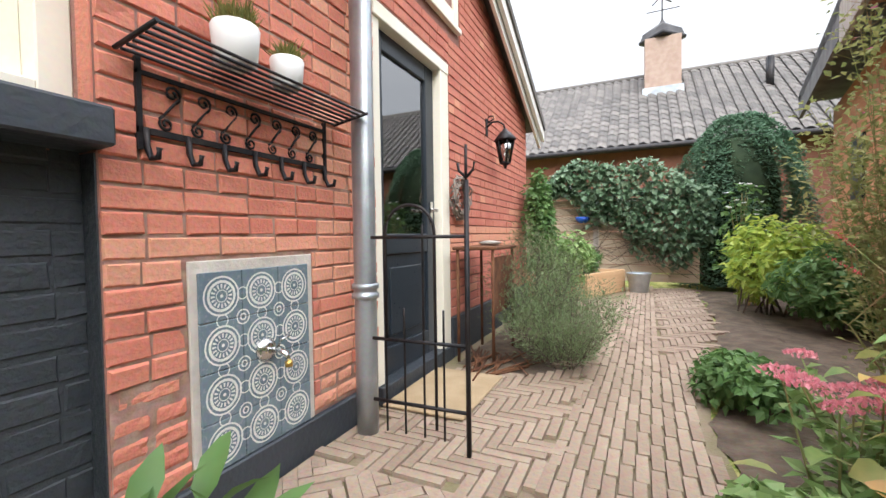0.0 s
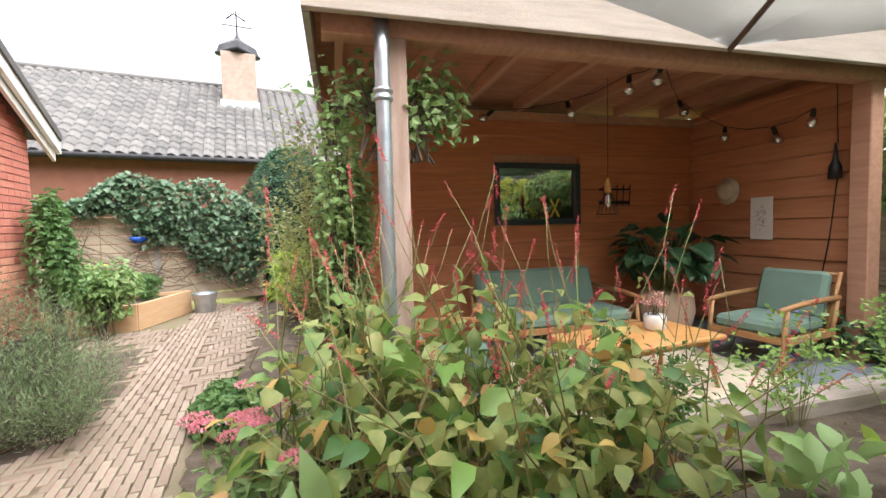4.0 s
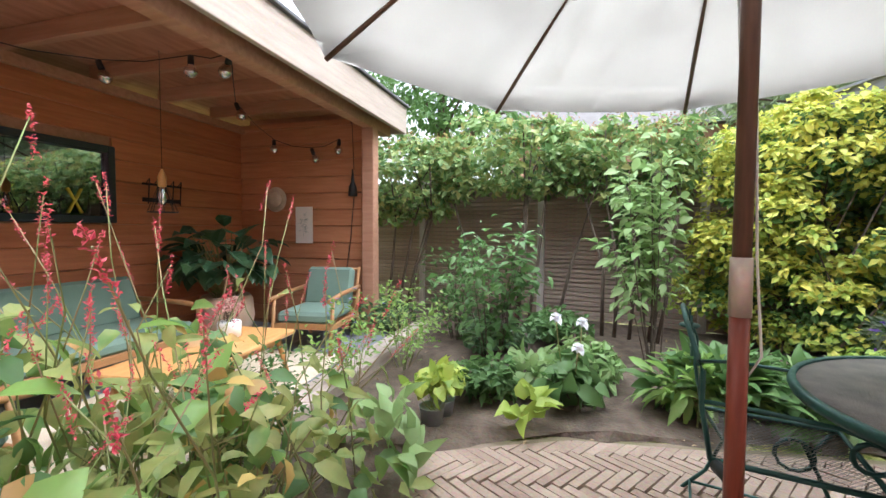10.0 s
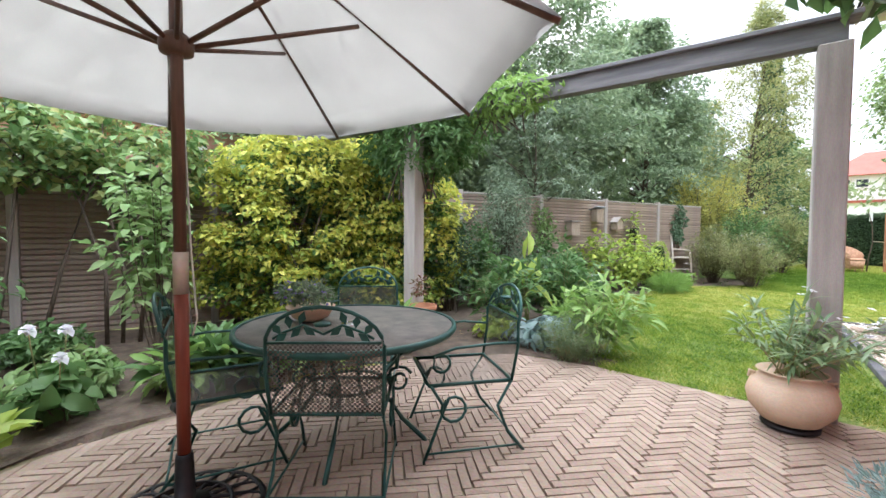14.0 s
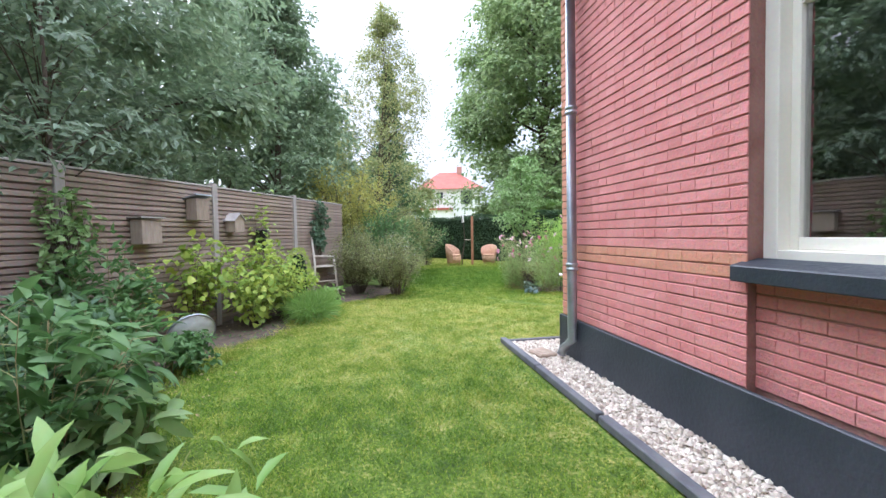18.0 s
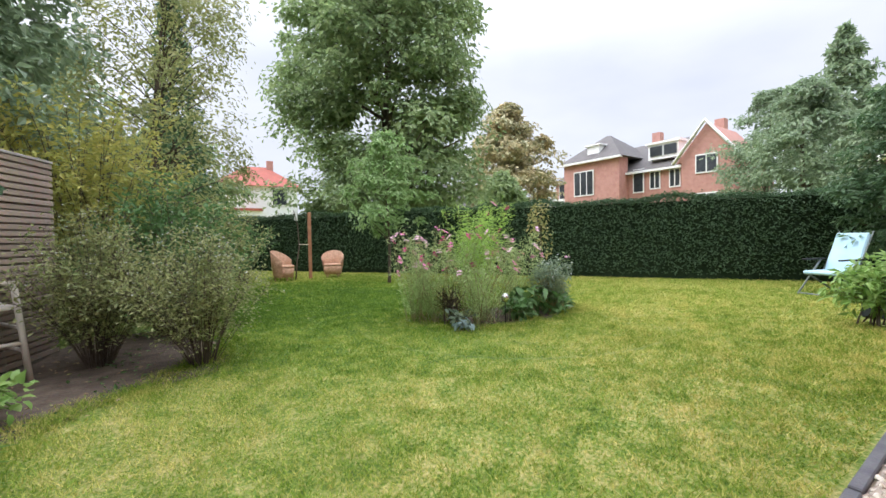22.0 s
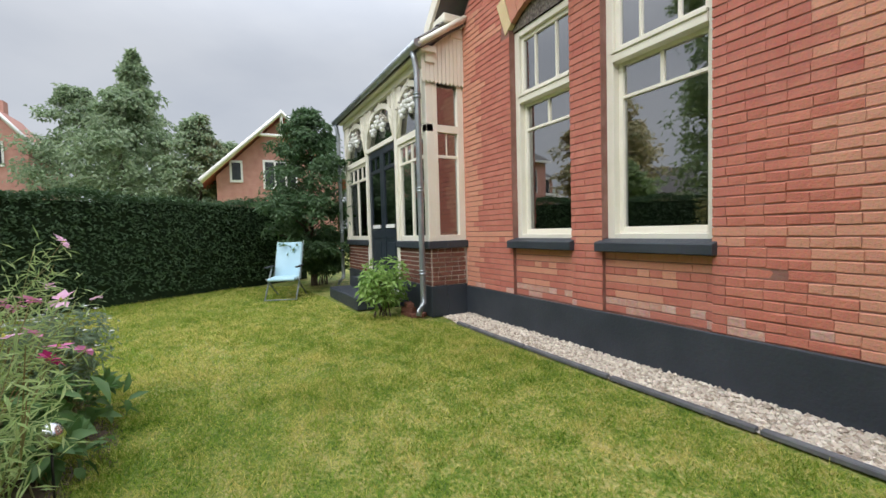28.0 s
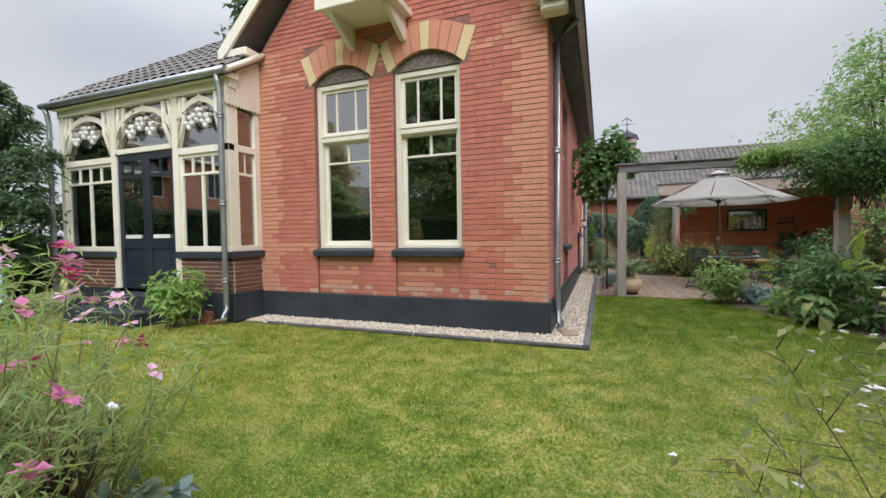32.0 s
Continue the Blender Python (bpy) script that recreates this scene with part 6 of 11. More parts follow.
def iron_chair(m):
    """Facing -y: mesh seat, oval back with a vine under the arch, scrolled arms and legs."""
    t = thing("garden_chair", "green wrought-iron garden armchair with mesh seat", "chair", "chairs round the garden table", "", m)
    bm = bmesh.new()
    vs = []
    for i in range(9):
        row = []
        for j in range(9):
            u, v = i / 8 - 0.5, j / 8 - 0.5
            row.append(bm.verts.new((u * 0.46, v * 0.44, 0.40 - 0.03 * (1 - (2 * u) ** 2) * (1 - (2 * v) ** 2))))
        vs.append(row)
    for i in range(8):
        for j in range(8):
            bm.faces.new((vs[i][j], vs[i + 1][j], vs[i + 1][j + 1], vs[i][j + 1])).smooth = True
    bmesh.ops.solidify(bm, geom=bm.faces[:], thickness=0.004)
    part("seat", bm, MESH_SEE, t, "black expanded-metal seat")
    part("seat_frame", bar([(-0.24, -0.23, 0.40), (0.24, -0.23, 0.40), (0.24, 0.22, 0.40), (-0.24, 0.22, 0.40), (-0.24, -0.23, 0.40)], 0.010, 6), GREENIRON, t)
    arch = [(-0.24, 0.22, 0.40), (-0.25, 0.25, 0.58)] + [(0.25 * math.cos(math.pi - math.pi * k / 12), 0.25 + 0.06 * math.sin(math.pi * k / 12), 0.70 + 0.18 * math.sin(math.pi * k / 12)) for k in range(13)] + [(0.25, 0.25, 0.58), (0.24, 0.22, 0.40)]
    part("back_frame", bar(arch, 0.009, 6), GREENIRON, t)
    bm = bmesh.new()
    vs = []
    for i in range(9):
        u = i / 8 - 0.5
        vs.append([bm.verts.new((u * 0.48, 0.225 + 0.035 * s, 0.40 + 0.32 * s)) for s in (0, 0.5, 1)])
    for p, q in zip(vs, vs[1:]):
        for j in (0, 1):
            bm.faces.new((p[j], q[j], q[j + 1], p[j + 1]))
    part("back_mesh", bm, MESH_SEE, t)
    bm = bar([(-0.24, 0.262, 0.72), (0.24, 0.262, 0.72)], 0.007, 5)
    lathe([(0.0, -0.01), (0.034, -0.006), (0.038, 0.0), (0.034, 0.006), (0.0, 0.01)], 8, bm, (0, 0.285, 0.805))
    for s in (-1, 1):
        tube(bm, [(0, 0.275, 0.76), (s * 0.08, 0.28, 0.80), (s * 0.16, 0.275, 0.77), (s * 0.21, 0.27, 0.74)], 0.006, 5)
        for x, z, a in ((0.055, 0.735, 0.6), (0.085, 0.79, 1.9), (0.11, 0.73, -0.8), (0.14, 0.775, 1.4), (0.17, 0.71, -0.6), (0.19, 0.745, 0.9)):
            c = Vector((s * x, 0.282, z + 0.04))
            d, e = Vector((s * math.cos(a), 0, math.sin(a))) * 0.030, Vector((-s * math.sin(a), 0, math.cos(a))) * 0.017
            q = [c - d, c + e, c + d, c - e]
            lo, hi = [bm.verts.new(k + Vector((0, -0.004, 0))) for k in q], [bm.verts.new(k + Vector((0, 0.004, 0))) for k in q]
            bm.faces.new(lo), bm.faces.new(hi[::-1])
            for k in range(4):
                bm.faces.new((lo[k], hi[k], hi[(k + 1) % 4], lo[(k + 1) % 4]))
    part("vine", bm, GREENIRON, t, "cast vine leaves")
    for s in (-1, 1):
        bm = bar([(s * 0.25, 0.25, 0.60), (s * 0.28, 0.10, 0.61), (s * 0.285, -0.10, 0.60), (s * 0.27, -0.21, 0.56)] + [(s * 0.265, -0.17 + 0.045 * math.cos(k * 0.5 + 3.6), 0.52 + 0.045 * math.sin(k * 0.5 + 3.6)) for k in range(11)], 0.008, 5)
        part("armrest", bm, GREENIRON, t)
        bm = bar([(s * 0.24, -0.22, 0.40), (s * 0.245, -0.16, 0.30)] + [(s * 0.245, -0.10 + 0.065 * math.cos(k * 0.55 + 2.2), 0.27 + 0.065 * math.sin(k * 0.55 + 2.2)) for k in range(12)] + [(s * 0.245, -0.2, 0.15), (s * 0.25, -0.26, 0.0)], 0.0085, 5)
        part("front_leg", bm, GREENIRON, t)
        bm = bar([(s * 0.24, 0.22, 0.40), (s * 0.245, 0.14, 0.27), (s * 0.245, 0.20, 0.12), (s * 0.25, 0.30, 0.0)], 0.0085, 5)
        part("back_leg", bm, GREENIRON, t)
        part("runner", bar([(s * 0.25, -0.24, 0.05), (s * 0.25, 0.26, 0.05)], 0.006, 5), GREENIRON, t)
        part("foot_pad", lathe([(0.018, 0.0), (0.018, 0.006), (0.009, 0.014)], 8, at=(s * 0.25, 0.295, 0.0)), BLACK, t)
    part("stretcher", bar([(-0.25, 0.26, 0.055), (0.25, 0.26, 0.055)], 0.006, 5), GREENIRON, t)
    return t


def see_mesh():
    m = MESHIRON.copy()
    m.name = "open_mesh_iron"
    n, l = m.node_tree.nodes, m.node_tree.links
    p = n["Principled BSDF"]
    tc = n.new("ShaderNodeTexCoord")
    ck = n.new("ShaderNodeTexChecker")
    ck.inputs["Scale"].default_value = 95
    ck.inputs["Color1"].default_value, ck.inputs["Color2"].default_value = (0.85, 0.85, 0.85, 1), (0, 0, 0, 1)
    l.new(tc.outputs["Object"], ck.inputs["Vector"])
    l.new(ck.outputs["Color"], p.inputs["Alpha"])
    return m


MESH_SEE = see_mesh()
ch = iron_chair(pose(2.90, 5.78, 0, 0, 0, 38))
copy_thing(ch, pose(3.50, 6.02, 0, 0, 0, -24))
copy_thing(ch, pose(2.66, 5.10, 0, 0, 0, 140))
copy_thing(ch, pose(3.80, 4.82, 0, 0, 0, 218))
# ---- hedges, trees and neighbours ----
def hedge(name, label, a, b, width, height, material, n, leaf, seed):
    a, b = Vector((*a, 0)), Vector((*b, 0))
    d = (b - a)
    ang = math.degrees(math.atan2(d.y, d.x))
    t = thing(name, label, "hedge", at=pose(a.x, a.y, 0, 0, 0, ang))
    L = d.length
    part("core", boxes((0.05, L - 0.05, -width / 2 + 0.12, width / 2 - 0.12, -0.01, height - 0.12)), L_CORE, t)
    g = rng(seed)
    k = g.uniform(0, 1, n)
    front = k < 0.72
    top = k >= 0.72
    p = np.zeros((n, 3))
    p[:, 0] = g.uniform(0, L, n)
    wob = 0.05 * np.sin(p[:, 0] * 1.7) + 0.04 * np.sin(p[:, 0] * 4.1 + 1)
    p[:, 1] = np.where(front, np.sign(g.uniform(-1, 0.6, n)) * (width / 2 + g.normal(-0.05, 0.04, n)), g.uniform(-width / 2, width / 2, n))
    p[:, 2] = np.where(top, height + wob + g.normal(-0.03, 0.035, n), g.uniform(0.04, 1, n) ** 0.85 * height)
    o = np.zeros((n, 3))
    o[:, 1] = np.where(front, np.sign(p[:, 1]), 0)
    o[:, 2] = np.where(top, 1, 0.25)
    v, f = leaves(p, o, leaf[0], leaf[1], seed, 0.1, spread=1.0, face=True)
    np_mesh("foliage", v, f, material, t)
    return t


# near-black fill: the shade deep inside the foliage, put into the colour
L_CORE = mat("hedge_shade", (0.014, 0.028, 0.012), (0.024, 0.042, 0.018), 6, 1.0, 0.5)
hedge("hedge", "long clipped dark green yew hedge closing the lawn", (-11.2, -1.15), (0.6, -20.4), 0.9, 1.95, L_YEW, 90000, (0.085, 0.036), 5)


def tall_cypress(name, label, x, y, sx, sy, h, material, n, leaf, seed):
    t = thing(name, label, "tree", at=pose(x, y, 0))
    g = rng(seed)
    z = g.uniform(0.02, 1, n)
    a = g.uniform(0, 2 * math.pi, n)
    r = (1 - z ** 5 * 0.75) * (0.9 + 0.14 * np.sin(a * 5 + z * 9) + g.normal(0, 0.05, n))
    p = np.c_[sx * r * np.cos(a), sy * r * np.sin(a), z * h]
    o = np.c_[np.cos(a), np.sin(a), np.full(n, 0.9)]
    v, f = leaves(p, o, leaf[0], leaf[1], seed, 0, spread=0.7, face=True)
    np_mesh("foliage", v, f, material, t)
    part("trunk", bar([(0, 0, 0), (0, 0, h * 0.9)], 0.09, 6, 0.02), BARK, t)
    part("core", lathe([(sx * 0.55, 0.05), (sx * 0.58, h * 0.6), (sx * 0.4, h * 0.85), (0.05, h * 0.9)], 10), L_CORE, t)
    return t


L_CYP = leaf_mat("leaf_cypress", (0.06, 0.13, 0.07), (0.11, 0.20, 0.10), 0.55, 0.35)
tall_cypress("cypress", "dense clipped cypress beside the back fence", 2.75, 15.1, 0.95, 0.6, 2.75, L_CYP, 22000, (0.075, 0.034), 3)

# neighbour's house behind the back fence
nb = thing("neighbour_house", "low brick house with a grey tiled roof and chimney", "house")
# brown brick, its dark tone also standing in for the eave's shadow
part("wall", boxes((-14, 16, 18.2, 24.8, 0, 2.9)), BRICK_D, nb)
bm = bmesh.new()
a = [(-14.5, 17.9, 2.92), (16.5, 17.9, 2.92), (16.5, 21.6, 5.70), (-14.5, 21.6, 5.70), (16.5, 25.3, 2.92), (-14.5, 25.3, 2.92)]
vs = [bm.verts.new(p) for p in a]
bm.faces.new((vs[0], vs[1], vs[2], vs[3])), bm.faces.new((vs[3], vs[2], vs[4], vs[5])), bm.faces.new((vs[0], vs[3], vs[5])), bm.faces.new((vs[1], vs[4], vs[2])), bm.faces.new((vs[5], vs[4], vs[1], vs[0]))
rf = part("roof", bm, ROOFTILE, nb, "weathered grey pantile roof")
v, f = [], []
rws = 15
for r in range(rws):
    s0, s1 = r / rws, (r + 1.12) / rws
    x = -9.0
    while x < 13:
        b = len(v)
        for k in range(5):
            s = k / 4
            hgt = 0.04 * math.sin(math.pi * s * 1.3 + 0.3) + 0.03
            v += [(x + 0.235 * s, 17.88 + 3.7 * s0, 2.94 + 2.78 * s0 + hgt + 0.02), (x + 0.235 * s, 17.88 + 3.7 * s1, 2.94 + 2.78 * s1 + hgt)]
        for k in range(4):
            f.append((b + 2 * k, b + 2 * k + 2, b + 2 * k + 3, b + 2 * k + 1))
        x += 0.235
tagged(np_mesh("tile", v, f, ROOFTILE, rf), kind="stuff")
part("ridge", bar([(-14.5, 21.6, 5.74), (16.5, 21.6, 5.74)], 0.10, 8), ROOFTILE, nb)
part("gutter", bar([(-14.5, 17.85, 2.9), (16.5, 17.85, 2.9)], 0.07, 8), IRON, nb)
chm = part("chimney", boxes((1.5, 2.42, 20.4, 21.2, 4.6, 6.42), bevel=0.01), TANBRICK, nb, "tan brick chimney")
part("flashing", boxes((1.44, 2.48, 20.34, 21.26, 4.5, 5.02)), ZINC, chm)
part("cap", lathe([(0.60, 6.42), (0.62, 6.50), (0.56, 6.55), (0.50, 6.72), (0.25, 6.86), (0.08, 6.96), (0.03, 7.05)], 4, at=(1.96, 20.8, 0)), IRON, chm, "dark metal chimney cowl")
bm = bar([(1.96, 20.8, 7.0), (1.96, 20.8, 7.75)], 0.02, 5)
tube(bm, [(1.55, 20.8, 7.32), (2.4, 20.8, 7.32)], 0.014, 5), tube(bm, [(1.96, 20.5, 7.2), (1.96, 21.1, 7.2)], 0.014, 5)
tube(bm, [(1.7, 20.8, 7.5), (1.9, 20.8, 7.68), (2.2, 20.8, 7.5)], 0.02, 5)
part("weathervane", bm, IRON, chm)
part("vent_pipe", bar([(4.3, 20.0, 4.4), (4.3, 20.0, 5.25)], 0.09, 8), IRON, nb)

# far houses
def far_window(parent, m, w, h, bars=1):
    f = part("window", boxes((-w / 2, w / 2, -0.06, 0.02, 0, h), bevel=0.0), WHITE, parent)
    f.matrix_local = m
    for k in range(bars + 1):
        a = -w / 2 + 0.1 + k * (w - 0.1) / (bars + 1)
        p = part("pane", boxes((a, a + (w - 0.1) / (bars + 1) - 0.1, -0.075, -0.062, 0.12, h - 0.12)), DARKPANE, f)
    return f


DARKPANE = mat("far_glass", (0.03, 0.035, 0.04), (0.05, 0.055, 0.06), 2, 0.1, 0.0)


def gabled(parent, x0, x1, y0, y1, z0, z1, material, name="roof", over=0.4):
    """A ridge roof along x."""
    bm = bmesh.new()
    ym = (y0 + y1) / 2
    a = [(x0 - over, y0 - over, z0), (x1 + over, y0 - over, z0), (x1 + over, ym, z1), (x0 - over, ym, z1), (x1 + over, y1 + over, z0), (x0 - over, y1 + over, z0)]
    vs = [bm.verts.new(p) for p in a]
    for f in ((0, 1, 2, 3), (3, 2, 4, 5), (0, 3, 5), (1, 4, 2), (5, 4, 1, 0)):
        bm.faces.new([vs[j] for j in f])
    return part(name, bm, material, parent)


def hipped(parent, x0, x1, y0, y1, z0, z1, material, inset, over=0.4, name="roof"):
    bm = bmesh.new()
    ym = (y0 + y1) / 2
    a = [(x0 - over, y0 - over, z0), (x1 + over, y0 - over, z0), (x1 + over, y1 + over, z0), (x0 - over, y1 + over, z0), (x0 + inset, ym, z1), (x1 - inset, ym, z1)]
    vs = [bm.verts.new(p) for p in a]
    for f in ((0, 1, 5, 4), (1, 2, 5), (2, 3, 4, 5), (3, 0, 4), (3, 2, 1, 0)):
        bm.faces.new([vs[j] for j in f])
    return part(name, bm, material, parent)


pk = thing("far_villa", "pink brick villa with slate roofs and white windows", "house", at=pose(-37, -32, 0, 0, 0, 90))
part("wall", boxes((0, 18, 0, 9, 0, 7.0), (2.4, 8.9, -1.5, 0, 0, 8.6), (14.4, 18.4, -1.0, 0, 0, 7.2)), FARBRICK, pk)
hipped(pk, 0, 18, 0, 9, 7.0, 10.4, ROOFTILE, 4)
hipped(pk, 2.4, 8.9, -1.5, 5, 8.6, 11.6, ROOFTILE, 3.0, 0.5, "tower_roof")
bm = bmesh.new()
vs = [bm.verts.new(p) for p in ((14.0, -1.02, 7.1), (18.8, -1.02, 7.1), (16.4, -1.02, 10.1), (14.0, 5, 7.1), (18.8, 5, 7.1), (16.4, 5, 10.1))]
for f in ((0, 1, 2), (2, 1, 4, 5), (0, 2, 5, 3)):
    bm.faces.new([vs[j] for j in f])
part("gable_wing", bm, FARBRICK, pk)
part("verge", bar([(13.8, -1.3, 7.0), (16.4, -1.3, 10.3), (19.0, -1.3, 7.0)], 0.16, 4), WHITE, pk)
part("eave_trim", boxes((-0.4, 14.2, -0.5, -0.2, 6.85, 7.05), (2.0, 9.3, -2.0, -1.6, 8.45, 8.65)), WHITE, pk)
dm = part("dormer", boxes((10.8, 13.6, 0.3, 3, 8.0, 9.4), (10.6, 13.8, 0.1, 3, 9.4, 9.6)), WHITE, pk)
for a in (11.0, 12.3):
    part("pane", boxes((a, a + 1.1, 0.22, 0.29, 8.3, 9.2)), DARKPANE, dm)
part("dormer", boxes((5.0, 6.4, -1.0, 1, 9.0, 10.2), (4.8, 6.6, -1.2, 1, 10.2, 10.35)), WHITE, pk)
for x, z, w, h, y, b in ((4.9, 5.1, 2.4, 2.6, -1.52, 2), (1.1, 5.0, 1.2, 1.9, -0.02, 0), (10.0, 5.0, 1.1, 2.3, -0.02, 0), (11.6, 5.2, 1.0, 1.7, -0.02, 1), (13.4, 5.2, 1.0, 1.7, -0.02, 1), (16.4, 6.0, 1.7, 1.6, -1.02, 1), (16.4, 2.2, 2.0, 2.2, -1.02, 1), (5.6, 1.5, 2.4, 2.4, -1.52, 2), (12.0, 1.5, 1.2, 2.2, -0.02, 0)):
    far_window(pk, Matrix.Translation((x, y, z)), w, h, b)
part("balcony", boxes((-1.0, 2.3, -1.2, -1.1, 4.2, 5.1)), WHITE, pk)
for x in (9.2, 15.0):
    part("chimney", boxes((x, x + 0.8, 4, 4.8, 9.0, 11.4)), FARBRICK, pk)

rh = thing("far_white_house", "white house with a red tiled hipped roof", "house", at=pose(-3.2, -41.5, 0, 0, 0, 172))
part("wall", boxes((0, 6.8, 0, 7, 0, 6.1)), WHITE, rh)
hipped(rh, 0, 6.8, 0, 7, 6.1, 8.4, REDTILE, 2.4)
part("lean_to_roof", boxes((0.2, 3.6, -2.4, -0.0, 3.7, 3.9)), REDTILE, rh).rotation_euler = (radians(0), 0, 0)
part("lean_to", boxes((0.3, 3.5, -2.2, 0, 0, 3.7)), WHITE, rh)
part("chimney", boxes((4.4, 5.0, 3, 3.6, 7.5, 9.0)), FARBRICK, rh)
for x, z, w, h, b in ((1.2, 5.0, 0.9, 0.85, 0), (2.3, 5.0, 0.9, 0.85, 0), (5.2, 4.3, 1.4, 1.7, 0), (5.2, 1.4, 1.4, 1.9, 1)):
    far_window(rh, Matrix.Translation((x, -0.02, z)), w, h, b)

gh = thing("far_gabled_house", "brick house with a white-edged steep gable", "house", at=pose(-23, -3.4, 0, 0, 0, 90))
bm = bmesh.new()
vs = [bm.verts.new(p) for p in ((0.4, 0, 0), (6.6, 0, 0), (6.6, 0, 4.2), (3.5, 0, 7.3), (0.4, 0, 4.2), (0.4, 9, 0), (6.6, 9, 0), (6.6, 9, 4.2), (3.5, 9, 7.3), (0.4, 9, 4.2))]
for f in ((0, 1, 2, 3, 4), (9, 8, 7, 6, 5), (0, 4, 9, 5), (1, 6, 7, 2)):
    bm.faces.new([vs[j] for j in f])
part("wall", bm, FARBRICK, gh)
for s in (1, -1):
    bm = bmesh.new()
    q = [(3.5, -0.5, 7.5), (3.5 + s * 3.7, -0.5, 3.9), (3.5 + s * 3.7, 9.3, 3.9), (3.5, 9.3, 7.5)]
    vs = [bm.verts.new(p) for p in q] + [bm.verts.new((x, y, z - 0.15)) for x, y, z in q]
    for f in ((0, 1, 2, 3), (7, 6, 5, 4), (0, 4, 5, 1), (1, 5, 6, 2), (2, 6, 7, 3)):
        bm.faces.new([vs[j] for j in f])
    part("roof", bm, REDTILE, gh)
part("verge", bar([(-0.3, -0.55, 3.85), (3.5, -0.55, 7.5), (7.3, -0.55, 3.85)], 0.14, 4), WHITE, gh)
part("collar_truss", bar([(2.3, -0.5, 6.3), (4.7, -0.5, 6.3)], 0.09, 4), WHITE, gh)
part("king_post", bar([(3.5, -0.5, 6.3), (3.5, -0.5, 7.4)], 0.08, 4), WHITE, gh)
far_window(gh, Matrix.Translation((3.4, -0.02, 3.6)), 1.7, 1.5, 2)
far_window(gh, Matrix.Translation((1.3, -0.02, 3.9)), 0.6, 1.1, 0)

wh = thing("far_pale_house", "pale house half hidden behind trees", "house", at=pose(-26, -42, 0, 0, 0, 145))
part("wall", boxes((0, 9, 0, 7, 0, 4.6)), WHITE, wh)
gabled(wh, 0, 9, 0, 7, 4.6, 7.8, ROOFTILE)
for x in (1.5, 4.5, 7.5):
    far_window(wh, Matrix.Translation((x, -0.02, 2.2)), 1.3, 1.6, 1)

bh = thing("terrace_houses", "red brick row houses seen over the fence", "house", at=pose(16.5, 6.5, 0, 0, 0, -105))
part("wall", boxes((0, 14, 0, 8, 0, 4.3)), FARBRICK, bh)
gabled(bh, 0, 14, 0, 8, 4.3, 7.2, ROOFTILE)
for x in (2, 5, 8.5, 12):
    far_window(bh, Matrix.Translation((x, -0.02, 2.4)), 1.2, 1.4, 1)

# ---- trees ----
L_LIME2 = leaf_mat("leaf_fresh_green", (0.20, 0.35, 0.055), (0.33, 0.47, 0.10), 0.4, 0.42)
L_GOLDEN = leaf_mat("leaf_yellow_green", (0.34, 0.38, 0.07), (0.52, 0.46, 0.09), 0.45, 0.45)
L_FINE = leaf_mat("leaf_fine_green", (0.22, 0.27, 0.08), (0.42, 0.41, 0.14), 0.45, 0.45)
OAKLIKE = ((0, 0.55), (0.06, 0.95), (0.25, 1.0), (0.55, 0.97), (0.75, 0.85), (0.9, 0.55), (1, 0.15))
ROUND = ((0, 0.5), (0.15, 0.9), (0.4, 1.0), (0.65, 0.85), (0.85, 0.5), (1, 0.1))
TALL = ((0, 0.7), (0.2, 1.0), (0.5, 0.85), (0.75, 0.6), (1, 0.12))
crown_tree("oak_tree", "broad dark green oak towering over the hedge", -6.5, -15.8, 16.5, 3.9, 1.9, OAKLIKE, L_OAK, 74000, (0.235, 0.15), 21, 330, 0.34, 40, 0.235)
L_OCHRE = leaf_mat("leaf_ochre", (0.66, 0.53, 0.27), (0.20, 0.24, 0.10), island=0.55, scale=0.9)
crown_tree("autumn_tree", "rounded tree turning yellow behind the hedge", -26, -28.5, 13.0, 4.6, 0.6, ROUND, L_OCHRE, 20000, (0.46, 0.28), 22, 170, 0.3, 10, 0.23, 0.45)
crown_tree("apple_tree", "young green tree standing on the lawn", -2.98, -9.1, 3.6, 1.0, 1.15, ROUND, L_PALE, 3600, (0.13, 0.07), 23, 60, 0.05, 40, 0.27, 0.6)
limb_tree("plum_tree", "slim sparse sapling beside the flower island", "tree", -4.5, -5.6, 1.9, (0.28, 0.28, 0.6, 2.0), L_AUT, 260, (0.09, 0.05), 24, 0.015, 0.3, 8)
crown_tree("birch_tree", "tall feathery grey-green tree past the fence", 1.6, -10.2, 8.6, 1.75, 0.8, TALL, L_FINE, 17000, (0.11, 0.048), 25, 260, 0.075, 120, 0.22, 0.9, lean=(-0.4, 0))
crown_tree("holly_tree", "dense dark evergreen tree behind the fence", 6.4, -3.2, 8.6, 2.8, 1.2, ROUND, L_TREE, 34000, (0.17, 0.085), 26, 260, 0.16, 20, 0.22)
crown_tree("holly_tree", "dense dark evergreen tree behind the fence", 4.4, -8.2, 8.0, 2.2, 0.8, TALL, L_TREE, 26000, (0.16, 0.085), 27, 220, 0.16, 20, 0.25)
crown_tree("holly_tree", "dense dark evergreen tree behind the fence", 8.6, 0.6, 8.4, 2.9, 1.5, ROUND, L_TREE, 32000, (0.17, 0.085), 28, 260, 0.16, 20, 0.22)
